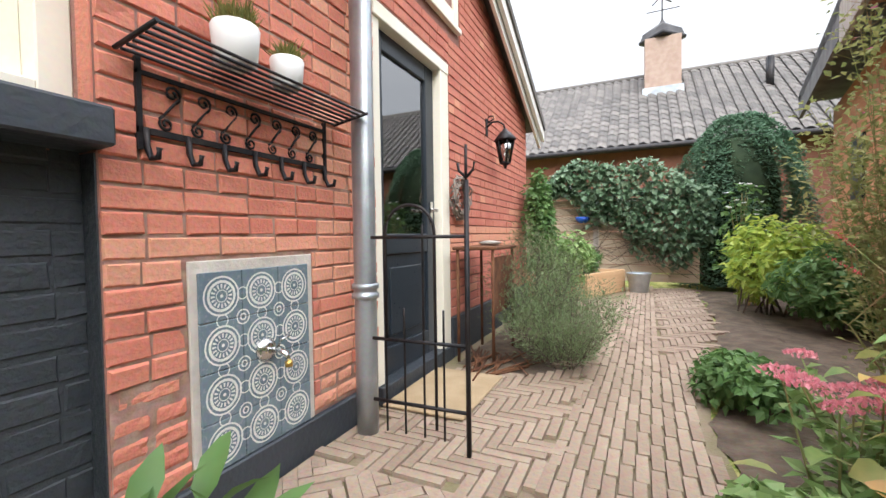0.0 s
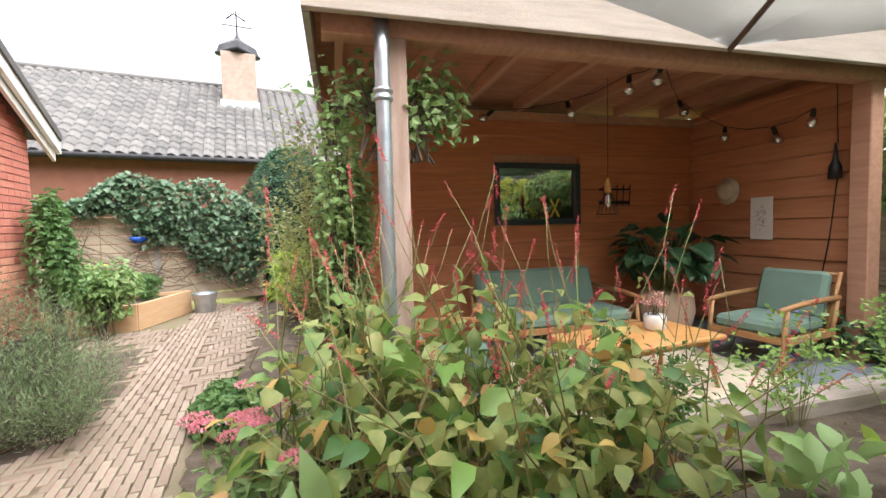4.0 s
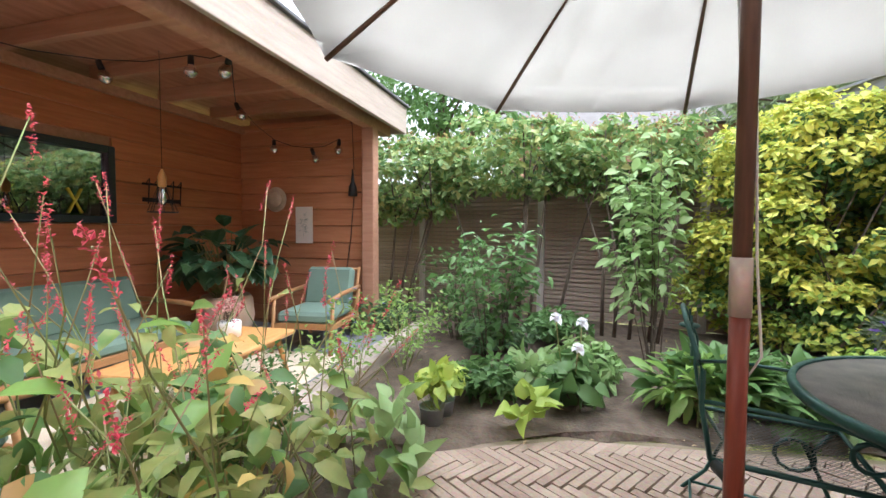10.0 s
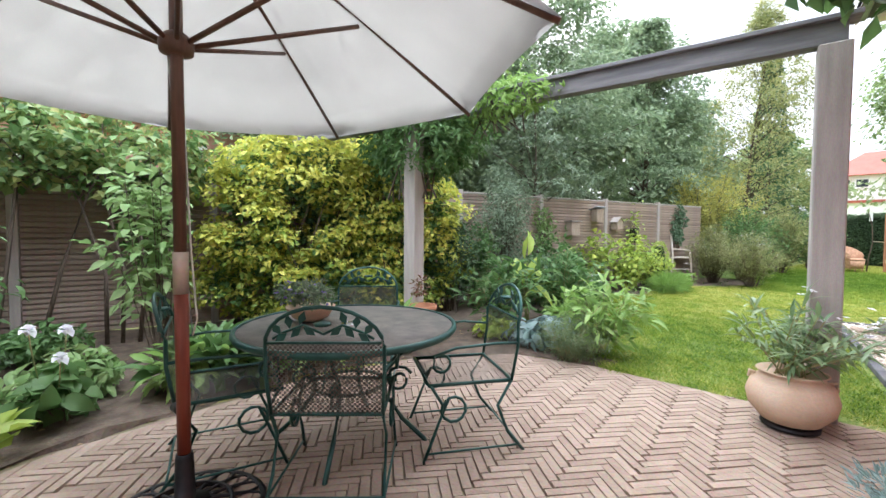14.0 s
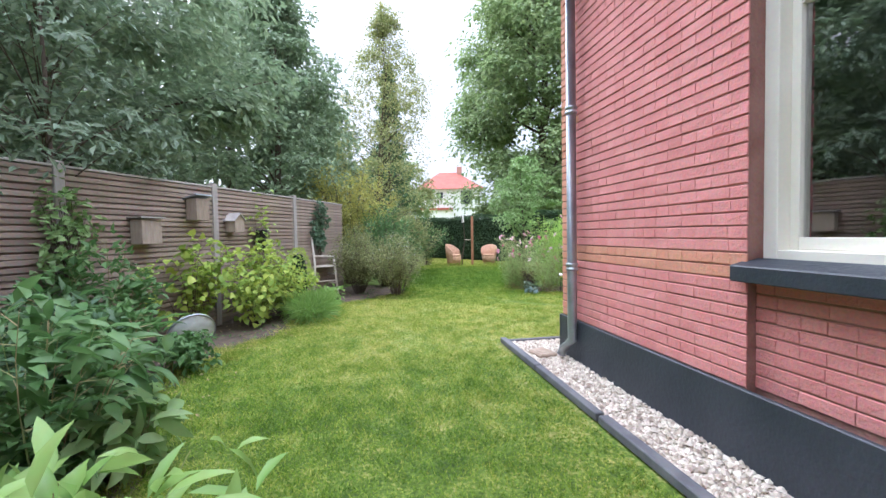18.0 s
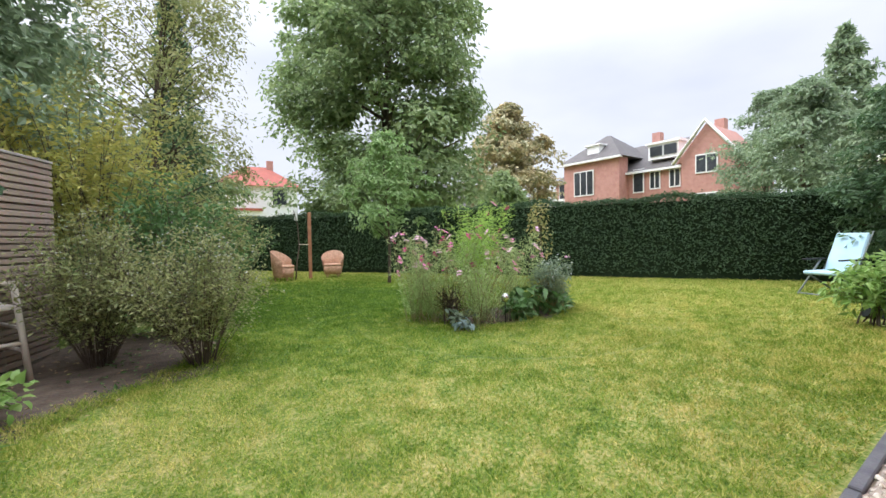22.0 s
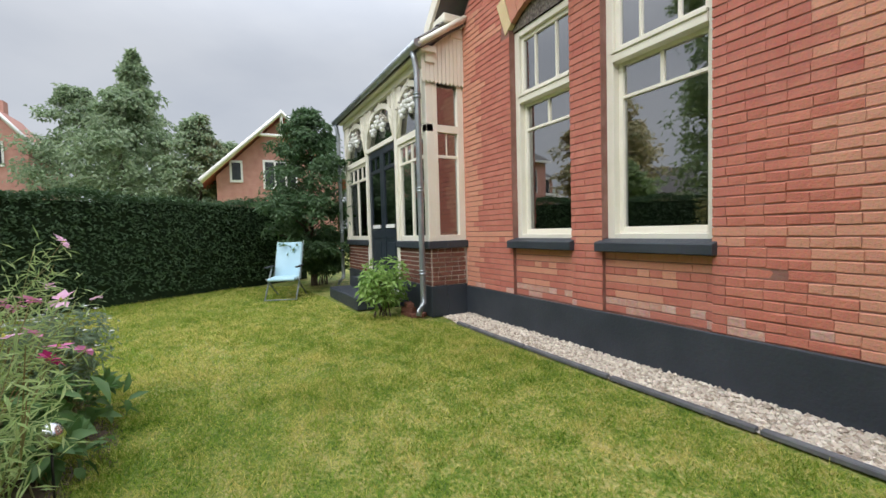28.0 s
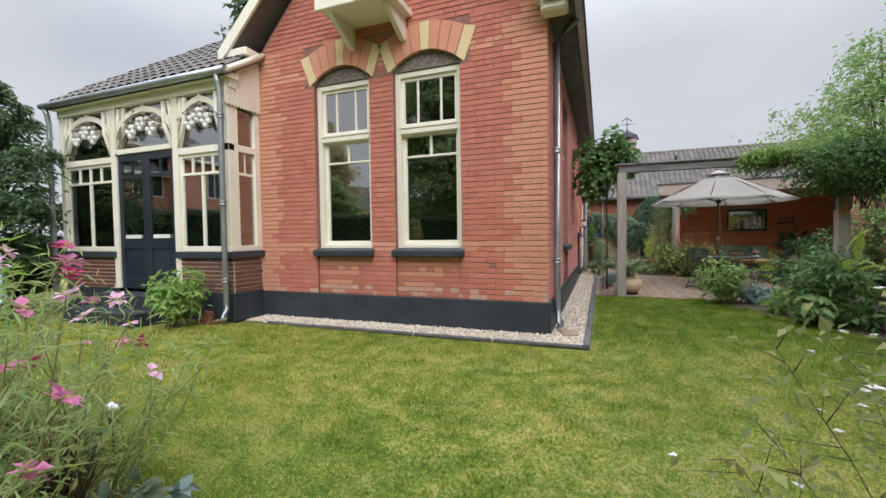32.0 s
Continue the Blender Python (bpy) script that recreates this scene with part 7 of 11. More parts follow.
crown_tree("fence_tree", "light grey-leaved tree leaning over the fence top", 5.0, -0.9, 4.3, 1.25, 1.6, ROUND, L_GREY, 4200, (0.11, 0.045), 58, 70, 0.06, 40, 0.2)
limb_tree("cherry_tree", "spreading tree with dark bare limbs over the fence", "tree", 9.8, 8.0, 5.6, (2.6, 2.6, 2.1, 5.6), L_BOX, 3600, (0.15, 0.075), 29, 0.2, 0.3, 16, shell=0.3, lean=(-0.5, -0.3))
limb_tree("ash_tree", "light green tree behind the veranda roof", "tree", 9.6, 13.8, 8.6, (3.0, 3.0, 2.2, 8.6), L_PALE, 9000, (0.2, 0.085), 30, 0.16, 0.25, 16, shell=0.3)
for x, y, h, r, sd in ((-29, -7.6, 9.5, 3.6, 31), (-33, -10.5, 10.5, 3.8, 32), (-27, -3.8, 8.0, 2.6, 33)):
    crown_tree("yew_tree", "grey-green conifer beyond the hedge", x, y, h, r * 0.9, 0.4, TALL, L_TREE, 14000, (0.30, 0.14), sd, 200, 0.25, 6, 0.22, 0.55)
for x, y, h, r, sd in ((-12, -33, 8, 3.2, 41), (0.5, -26, 7.5, 3.0, 42), (5, -22, 9, 3.5, 43), (-19, -22, 5.5, 2.2, 44), (12, -14, 10, 4, 45), (6.8, -12.5, 10, 3.2, 57), (10.5, -6.5, 9.5, 3.0, 59), (14, -3, 9, 3.8, 46), (-40, -2, 9, 4, 47), (-44, -34, 10, 4, 48)):
    crown_tree("far_tree", "leafy tree in the neighbouring gardens", x, y, h, r * 0.9, 0.5, ROUND, L_TREE if sd % 2 else L_OAK, 9500, (0.36, 0.2), sd, 150, 0.25, 6, 0.25, group="trees of the neighbourhood")
limb_tree("copper_beech", "dark purple-leaved tree in the distance", "tree", -42, 5, 9, (4, 4, 2, 10), leaf_mat("leaf_purple", (0.05, 0.025, 0.03), (0.09, 0.04, 0.045)), 4500, (0.42, 0.24), 49, 0.25, 0.1, 14)


def spruce(name, label, x, y, h, r, material, n, leaf, seed):
    t = thing(name, label, "tree", at=pose(x, y, 0))
    g = rng(seed)
    z = g.uniform(0.04, 1, n) ** 1.1
    tier = 1 + 0.35 * np.sin(z * 2 * math.pi * 9)
    a = g.uniform(0, 2 * math.pi, n)
    rr = r * (1 - z) ** 0.8 * (0.55 + 0.45 * g.uniform(0, 1, n) ** 0.5) * tier * (0.8 + 0.3 * np.sin(a * 7 + z * 20)) + 0.05
    p = np.c_[rr * np.cos(a), rr * np.sin(a), z * h - 0.25 * rr]
    o = np.c_[np.cos(a), np.sin(a), np.full(n, -0.15)]
    v, f = leaves(p, o, leaf[0], leaf[1], seed, 0.1, spread=0.7, face=True)
    np_mesh("crown", v, f, material, t)
    part("trunk", bar([(0, 0, 0), (0, 0, h)], r * 0.07, 6, 0.02), BARK, t)
    return t


spruce("spruce", "tall dark spruce beyond the hedge", -44.5, -8.9, 17.4, 5.6, L_TREE, 9000, (0.6, 0.24), 51)
spruce("spruce", "narrow dark conifer past the fence", 1.0, -15.5, 9.0, 1.5, L_DARK, 6000, (0.22, 0.09), 52)
spruce("spruce", "dark conifer behind the porch roof", -13, 9, 14, 3.2, L_DARK, 6000, (0.45, 0.18), 53)
# ---- planting ----
# by the back path
vase_shrub("rosemary", "bushy grey-green rosemary beside the path", "shrub", 0.52, 10.38, (0.36, 0.42, 1.0), L_ROSEM, 46, 120, (0.04, 0.007), 61, 0.15, BARK, 0.1, thick=0.0035, fan=0.5, spread=0.5, droop=-0.5)
vase_shrub("rosemary", "low sprawling rosemary shoots beside the path", "shrub", 0.80, 10.0, (0.5, 0.5, 0.62), L_ROSEM, 70, 90, (0.04, 0.0075), 62, 0.1, BARK, 0.1, thick=0.003, fan=0.3, spread=0.5, droop=-0.5)
bush("golden_shrub", "lime-yellow leafy shrub at the path bend", "shrub", 2.55, 12.6, 0, (0.72, 0.6, 1.05), L_LIME, 3200, (0.11, 0.05), 63, 16)
bush("green_shrub", "mid-green shrub behind the lime one", "shrub", 3.0, 11.8, 0, (0.6, 0.5, 1.0), L_BOX, 2400, (0.10, 0.05), 64, 12)
bush("anemone", "white japanese anemones on thin stalks", "flower", 2.5, 13.3, 0, (0.35, 0.3, 1.5), L_BOX, 500, (0.10, 0.06), 65, 14, stem_mat=STEM, flowers=(P_WHITE, 14, 0.045, "blossom"))
vase_shrub("climbing_rose", "tall airy rose bush at the veranda corner", "climber", 2.42, 9.75, (0.42, 0.45, 2.2), L_FINE, 50, 110, (0.042, 0.026), 66, 0.1, STEM, 0.3, flowers=(P_PINK, 16, 0.02), thick=0.004)
bush("honeysuckle", "leafy climber round the veranda downpipe", "climber", 2.75, 9.12, 1.62, (0.78, 0.26, 0.82), L_PALE, 640, (0.07, 0.048), 67, 26, low=-1, shell=0.1)
bush("honeysuckle", "thin climber up the veranda post", "climber", 2.42, 9.3, 0.1, (0.27, 0.22, 2.0), L_PALE, 1900, (0.06, 0.04), 68, 12)
bush("wall_climber", "climber at the corner of the annex wall", "climber", 0.22, 12.0, 0.1, (0.2, 0.4, 1.75), L_BOX, 2200, (0.075, 0.045), 69, 10)
bush("leafy_shrub", "broad leafy shrub by the annex corner", "shrub", 0.35, 12.75, 0, (0.45, 0.4, 1.0), L_PALE, 1500, (0.10, 0.05), 70, 10, flowers=(L_YEL, 6, 0.04, "blossom"))
# ivy over the back fence
g = rng(71)
iv = thing("ivy", "thick dark ivy draped over the back fence", "climber", at=pose(0, 0, 0))
n = 5200
x = g.uniform(-1.2, 2.3, n)
top = 1.92 + 0.22 * np.sin(x * 1.9) + 0.1 * np.sin(x * 5)
low = np.clip(1.28 + 0.35 * np.sin(x * 2.3 + 2.2) - 0.9 * np.clip((x - 1.05) * 1.6, 0, 1) + 0.12 * np.sin(x * 9), 0.2, 1.6)
z = low + (top - low) * g.uniform(0, 1, n) ** 0.8
p = np.c_[x, 14.50 - np.abs(g.normal(0, 0.09, n)) - 0.12 * np.sin((z - low) / (top - low + 0.01) * math.pi), z]
o = np.tile([0.0, -1.0, -0.2], (n, 1))
v, f = leaves(p, o, 0.105, 0.095, 72, 0.5)
np_mesh("foliage", v, f, L_IVY, iv)
v, f = sticks(p[:60] * [1, 1, 0.3], p[60:120], 0.006)
tagged(np_mesh("twig_mass", v, f, BARK, iv), kind="stuff")
hb = thing("planter", "raised raw timber planter full of herbs", "planter")
part("side", boxes((-0.75, 0.62, 13.12, 13.16, 0, 0.34), bevel=0.005), RAWWOOD, hb)
bm = boxes((0, 1.15, -0.02, 0.02, 0, 0.34), bevel=0.005)
sp = part("side", bm, RAWWOOD, hb)
sp.matrix_world = pose(0.62, 13.14, 0, 0, 0, 66)
part("side", boxes((-0.75, 1.08, 14.2, 14.24, 0, 0.34), (-0.75, -0.71, 13.16, 14.2, 0, 0.34), bevel=0.005), RAWWOOD, hb)
bm = bmesh.new()
bm.faces.new([bm.verts.new(p) for p in ((-0.71, 13.16, 0.29), (0.62, 13.16, 0.29), (1.06, 14.2, 0.29), (-0.71, 14.2, 0.29))])
part("soil", bm, SOIL, hb)
for x, y, r, m, sd in ((-0.35, 13.5, 0.32, L_BOX, 73), (0.2, 13.6, 0.32, L_GREY, 74), (0.6, 13.9, 0.26, L_BOX, 75), (-0.1, 14.0, 0.35, L_PALE, 76)):
    bush("herb", "low green herb growing in the planter", "herb", x, y, 0.29, (r, r, 0.42), m, 900, (0.06, 0.028), sd, 10, group="herbs in the planter", stem_mat=STEM)
# sedum and showy leaves by the path edge
def sedum(x, y, seed, label="stonecrop with flat dusty pink flower heads"):
    g = rng(seed)
    t = thing("sedum", label, "flower", "sedum by the path", "", pose(x, y, 0))
    k = 7
    tip = np.c_[g.normal(0, 0.17, k), g.normal(0, 0.17, k), g.uniform(0.32, 0.46, k)]
    base = np.c_[tip[:, :2] * 0.3, np.zeros(k)]
    v, f = sticks(base, tip, 0.006)
    tagged(np_mesh("twig_mass", v, f, STEM, t), kind="stuff")
    s = np.repeat(np.arange(k), 22)
    w = g.uniform(0.15, 0.9, len(s))[:, None]
    p = base[s] * (1 - w) + tip[s] * w
    v, f = leaves(p, np.c_[g.normal(0, 1, (len(s), 2)), np.full(len(s), 0.3)], 0.08, 0.04, seed)
    np_mesh("foliage", v, f, L_PALE, t)
    for i in range(k):
        rr = g.uniform(0.05, 0.075)
        a, r = g.uniform(0, 6.283, 110), rr * np.sqrt(g.uniform(0, 1, 110))
        p = tip[i] + np.c_[r * np.cos(a), r * np.sin(a), 0.02 * (1 - (r / rr) ** 2)]
        v, f = leaves(p, np.tile([0, 0, 1.0], (110, 1)), 0.018, 0.014, seed + i, 0, spread=0.8)
        np_mesh("flower_head", v, f, P_SEDUM, t)
    return t


sedum(1.80, 8.66, 81), sedum(2.0, 8.95, 82)
bush("groundcover", "low leafy groundcover spilling onto the pavers", "plant", 1.72, 9.75, 0, (0.25, 0.55, 0.3), L_BOX, 1500, (0.06, 0.04), 84, 0)
bush("groundcover", "low scalloped leaves at the path edge", "plant", 1.62, 8.45, 0, (0.16, 0.28, 0.22), L_PALE, 420, (0.075, 0.065), 85, 0)
bush("bergenia", "glossy broad-leaved clump beside the path", "plant", 2.0, 8.05, 0, (0.22, 0.2, 0.38), L_PALE, 24, (0.19, 0.09), 86, 0, rich=True, droop=-0.7)


def persicaria(x, y, seed, h, spikes, n, r):
    """Leafy clump with tall thin branching stems ending in crimson flower spikes."""
    g = rng(seed)
    t = thing("persicaria", "knotweed clump with turning leaves and crimson spikes", "flower", "knotweed clumps before the veranda", "", pose(x, y, 0))
    p = np.c_[g.normal(0, r * 0.6, n), g.normal(0, r * 0.6, n), h * g.uniform(0.12, 1.08, n) ** 0.8]
    p[:, 2] *= 1 - 0.35 * np.clip(np.hypot(p[:, 0], p[:, 1]) / r, 0, 1.3) ** 2
    o = np.c_[p[:, :2] * 1.5 / r + g.normal(0, 0.6, (n, 2)), g.normal(0.15, 0.5, n)]
    for m, sel, sc in ((L_BLOTCH, np.arange(n) % 3 > 0, 0.95), (L_TURN, np.arange(n) % 9 == 0, 0.8), (L_BOX, np.arange(n) % 6 == 3, 0.85), (L_LIME2, np.arange(n) % 9 == 6, 1.1)):
        v, f = leaves(p[sel], unit(o[sel]), 0.13 * sc, 0.078 * sc, seed, 0.3, spread=0.9, rich=True)
        np_mesh("foliage", v, f, m, t, smooth=True)
    k = max(12, n // 5)
    a = np.c_[g.normal(0, r * 0.25, k), g.normal(0, r * 0.25, k), np.zeros(k)]
    v1, f1 = sticks(a, p[g.integers(0, n, k)], 0.006)
    tagged(np_mesh("twig_mass", v1, f1, STEM, t), kind="stuff")
    for i in range(spikes):
        b0 = Vector((g.normal(0, r * 0.45), g.normal(0, r * 0.45), h * 0.25))
        up = g.uniform(0.5, 1.05) * (0.34 + h)
        lean = Vector((g.normal(0, 0.14), g.normal(0, 0.14), 0))
        e = b0 + Vector((0, 0, up)) + lean * (1 + up)
        m1 = b0.lerp(e, 0.45) + Vector((g.normal(0, 0.07), g.normal(0, 0.07), 0.03))
        m2 = b0.lerp(e, 0.75) + Vector((g.normal(0, 0.03), g.normal(0, 0.03), 0.02))
        bm = bar([b0, m1, m2, e], 0.0036, 5, 0.0016)
        side_tip = m1.lerp(e, 0.4) + Vector((g.normal(0, 0.12), g.normal(0, 0.12), g.uniform(0.08, 0.2)))
        tips = [(m1, e)]
        if i % 2 == 0:
            tube(bm, [m1, m1.lerp(side_tip, 0.6) + Vector((0, 0, -0.01)), side_tip], 0.003, 4, 0.0018)
            tips.append((m1, side_tip))
        st = part("flower_stem", bm, STEM, t)
        for j in range(2):
            q = b0.lerp(e, 0.3 + 0.3 * j)
            v, f = leaves(np.array([q[:]]), np.array([[g.normal(), g.normal(), 0.3]]), 0.11, 0.045, int(g.integers(1, 9999)), 0.1, rich=True)
            np_mesh("leaf", v, f, L_BLOTCH, st)
        for s0, s1 in tips:
            s0, s1 = np.array(s0[:]), np.array(s1[:])
            d = (s1 - s0) / np.linalg.norm(s1 - s0)
            ln = g.uniform(0.10, 0.17)
            nn = 64
            w = g.uniform(0, 1, nn)[:, None]
            q = s1 - d * (w - 0.25) * ln + g.normal(0, 0.0026, (nn, 3))
            v, f = leaves(q, unit(g.normal(0, 1, (nn, 3)) + d * 1.2), 0.011, 0.006, seed + 3 + i, 0.2)
            np_mesh("flower_spike", v, f, P_RED, st)
    return t


L_TURN = leaf_mat("leaf_yellow_brown", (0.62, 0.46, 0.10), (0.40, 0.20, 0.07))
for x, y, sd, h, sp, n, r in ((2.3, 8.55, 91, 0.86, 10, 170, 0.42), (2.85, 8.45, 92, 0.92, 11, 170, 0.42), (3.35, 8.3, 93, 0.84, 9, 130, 0.38), (2.55, 8.0, 94, 0.64, 9, 110, 0.36),
                               (3.1, 7.9, 95, 0.72, 12, 110, 0.36), (2.5, 9.0, 96, 0.8, 8, 120, 0.34), (3.6, 7.85, 97, 0.52, 6, 45, 0.28)):
    persicaria(x, y, sd, h, int(sp * 1.05), int(n * 1.5), r)
vase_shrub("hydrangea", "small twiggy shrub with fine leaves by the veranda", "shrub", 3.75, 8.25, (0.36, 0.3, 0.66), L_BOX, 26, 46, (0.042, 0.026), 101, 0.1, STEM, 0.2)
vase_shrub("spirea", "loose light green shrub at the veranda step", "shrub", 5.35, 7.75, (0.55, 0.42, 0.75), L_LIME2, 18, 30, (0.05, 0.03), 102, 0.2, STEM, 0.25, thick=0.004)
vase_shrub("spirea", "loose light green shrub beside the sleeper", "shrub", 4.75, 8.0, (0.4, 0.3, 0.66), L_LIME2, 13, 28, (0.05, 0.03), 103, 0.25, STEM, 0.25, flowers=(P_PURP, 14, 0.014), thick=0.004)
vase_shrub("camellia", "upright glossy green shrub before the fence", "shrub", 5.3, 7.0, (0.42, 0.36, 1.42), L_BOX, 11, 46, (0.095, 0.046), 104, 0.18, BARK, 0.12, rich=True, thick=0.006, droop=0.35)
vase_shrub("camellia", "dark small-leaved shrub in the fence corner", "shrub", 6.3, 7.35, (0.45, 0.4, 1.15), L_BOX, 12, 50, (0.08, 0.04), 105, 0.12, BARK, 0.2)
vase_shrub("dogwood", "pale open shrub reaching up the fence", "shrub", 5.58, 5.62, (0.5, 0.45, 1.9), L_PALE, 12, 44, (0.125, 0.06), 106, 0.3, BARK, 0.2, thick=0.007, rich=True, droop=0.5)
ml = bush("mallow", "large-leaved mallow with white flowers", "flower", 4.68, 6.5, 0, (0.34, 0.3, 0.46), L_BOX, 70, (0.15, 0.12), 107, 8, rich=True)
for x, y, z in ((0.02, 0.10, 0.60), (0.03, -0.07, 0.57), (-0.08, -0.02, 0.43)):
    st = part("flower_stem", bar([(x * 0.4, y * 0.4, 0.12), (x * 0.8, y * 0.9, z - 0.12), (x, y, z)], 0.004, 5), STEM, ml)
    a6 = np.arange(7) * 0.898
    v, f = leaves(np.tile([x - 0.01, y, z], (7, 1)), np.c_[-0.7 + 0.5 * np.cos(a6), np.sin(a6), 0.3 + 0.8 * np.cos(a6)], 0.052, 0.046, 109, 0, spread=0.1, rich=True)
    np_mesh("flower", v, f, P_WHITE, st, "open white flower", smooth=True)
bush("bergenia", "broad fresh green leaves along the paving", "plant", 4.62, 5.55, 0, (0.32, 0.45, 0.4), L_BOX, 190, (0.2, 0.085), 108, 0, rich=True, droop=-0.3)
bush("bergenia", "broad fresh green leaves along the paving", "plant", 4.5, 4.9, 0, (0.28, 0.4, 0.36), L_PALE, 150, (0.18, 0.08), 109, 0, rich=True, droop=-0.3)
bush("primula", "rosette of long light green leaves", "plant", 4.3, 6.82, 0, (0.16, 0.15, 0.24), L_LIME, 16, (0.14, 0.11), 110, 0, rich=True, droop=-0.6)
bush("primula", "rosette of long light green leaves", "plant", 4.15, 7.65, 0, (0.2, 0.18, 0.26), L_PALE, 14, (0.19, 0.1), 111, 0, rich=True, droop=-0.6)
bush("foxglove", "upright pale green leaves near the paving", "plant", 3.75, 7.5, 0, (0.2, 0.2, 0.38), L_PALE, 16, (0.18, 0.1), 112, 0, rich=True, droop=-0.9)
# climbers along the fence
FN = Vector((-FDIR.y, FDIR.x, 0))
if FN.x > 0:
    FN = -FN


def on_fence(u, off):
    q = FA + FDIR * u + FN * off
    return q.x, q.y


def fence_bush(name, label, u, off, z, size, m, n, leaf, seed, **k):
    x, y = on_fence(u, off)
    t = bush(name, label, k.pop("category", "climber"), 0, 0, 0, size, m, n, leaf, seed, **k)
    t.matrix_world = pose(x, y, z, 0, 0, FANG)
    return t


L_HYD = leaf_mat("leaf_hydrangea", (0.15, 0.28, 0.06), (0.44, 0.42, 0.12), 0.5, 0.4)
FADED = mat("faded_flower", (0.34, 0.13, 0.075), (0.46, 0.25, 0.13), 9, 0.9, 0.0)


def climbing_hydrangea(u, off, z0, z1, sx, sy, n, seed, label):
    """Layers of leafy boughs hung over the fence top, with limbs behind and faded flower heads on them."""
    x, y = on_fence(u, off)
    t = thing("climbing_hydrangea", label, "climber", "", "", pose(x, y, 0, 0, 0, FANG))
    p, o, c = bough_points(n, seed, 1.0, z0, z1, ((0, 0.55), (0.3, 0.9), (0.7, 1.0), (1, 0.6)), 130, 0.5, 0.19)
    p[:, :2] *= (sx, sy)
    c[:, :2] *= (sx, sy)
    k = np.arange(n) % 5
    for m, sel in ((L_HYD, k < 2), (L_BOX, k == 2), (L_PALE, k > 2)):
        v, f = leaves(p[sel], o[sel], 0.105, 0.08, seed + 1, 0.45, face=True)
        np_mesh("foliage", v, f, m, t)
    for i in range(6):
        e = c[i * 3]
        q = c[i * 3 + 1]
        bm = bar([(e[0] * 0.5, -off * 0.75, 0.02), (e[0] * 0.6 + 0.06, -off * 0.7, z0 * 0.5), (e[0] * 0.85, -off * 0.5, z0), tuple(e)], 0.022, 6, 0.008)
        tube(bm, [(e[0] * 0.85, -off * 0.5, z0), tuple((e + q) / 2), tuple(q)], 0.012, 5, 0.005)
        part("limb", bm, BARK, t)
    v, f = sticks(c[20:60] * [0.8, 0.4, 0.97], c[20:60], 0.006)
    tagged(np_mesh("twig_mass", v, f, BARK, t), kind="stuff")
    g = rng(seed + 2)
    q = p[np.argsort(-p[:, 2] + g.normal(0, 0.4, n))[:130]] + [0, 0, 0.05]
    q = np.repeat(q, 12, 0) + g.normal(0, 0.036, (130 * 12, 3)) * [1, 1, 0.35]
    v, f = leaves(q, unit(g.normal(0, 1, q.shape)), 0.022, 0.016, seed + 3, 0)
    tagged(np_mesh("faded_bloom", v, f, FADED, t), kind="stuff")


climbing_hydrangea(-0.1, 0.55, 1.3, 2.45, 1.25, 0.8, 4200, 121, "climbing hydrangea with faded brown flower heads")
climbing_hydrangea(1.7, 0.5, 1.62, 2.5, 1.3, 0.75, 3800, 122, "climbing hydrangea with faded brown flower heads")
fence_bush("wall_shrub", "shady shrub hanging down the fence", 3.1, 0.22, 0.75, (0.55, 0.28, 1.3), L_BOX, 700, (0.09, 0.06), 123, stems=8, low=-1)
def golden_hedge(u, off, sx, sy, h, n, seed):
    x, y = on_fence(u, off)
    t = thing("euonymus", "large golden variegated euonymus covering the fence", "shrub", "golden euonymus hedge", "", pose(x, y, 0, 0, 0, FANG))
    full = ((0, 0.82), (0.3, 1.0), (0.75, 0.98), (0.92, 0.85), (1, 0.6))
    p, o, c = bough_points(n, seed, 1.0, 0.1, h, full, 240, 0.75, 0.17)
    p[:, :2] *= (sx, sy)
    p[:, 2] = np.maximum(p[:, 2], 0.03)
    g = rng(seed + 3)
    gold = p[:, 2] / h + g.normal(0, 0.25, n) > 0.22
    for sel, m in ((gold, L_YEL), (~gold, L_LIME)):
        v, f = leaves(p[sel], o[sel], 0.082, 0.054, seed, 0.25, face=True)
        np_mesh("foliage", v, f, m, t)
    v, f = leaves(p[::3] * [0.8, 0.72, 0.93], o[::3], 0.10, 0.07, seed + 1, 0.25, face=True)
    np_mesh("inner_foliage", v, f, L_BOX, t)
    a = np.c_[g.normal(0, 0.3 * sx, 24), g.normal(0, 0.3 * sy, 24), np.zeros(24)]
    v, f = sticks(a, c[:24] * [sx, sy, 1], 0.012)
    tagged(np_mesh("twig_mass", v, f, BARK, t), kind="stuff")


golden_hedge(4.65, 0.5, 1.05, 0.6, 2.35, 15000, 124)
golden_hedge(6.0, 0.55, 1.0, 0.62, 2.5, 15000, 134)
climbing_hydrangea(3.05, 0.45, 1.5, 2.35, 0.75, 0.6, 1900, 135, "climbing hydrangea spilling over the fence top")
fence_bush("euonymus", "shaded green base of the golden euonymus", 5.4, 0.75, 0.0, (1.3, 0.35, 0.9), L_BOX, 3000, (0.075, 0.045), 125, stems=8, category="shrub")
bush("wisteria", "leafy wisteria smothering the pergola post", "climber", 4.45, 3.55, 1.55, (1.05, 0.75, 1.35), L_BOX, 5200, (0.10, 0.04), 126, 16, low=-1, shell=0.35)
bush("wisteria", "wisteria shoots along the pergola beam", "climber", 3.35, 3.58, 2.12, (0.95, 0.4, 0.62), L_LIME2, 1500, (0.10, 0.036), 127, 10, low=-1, shell=0.2)
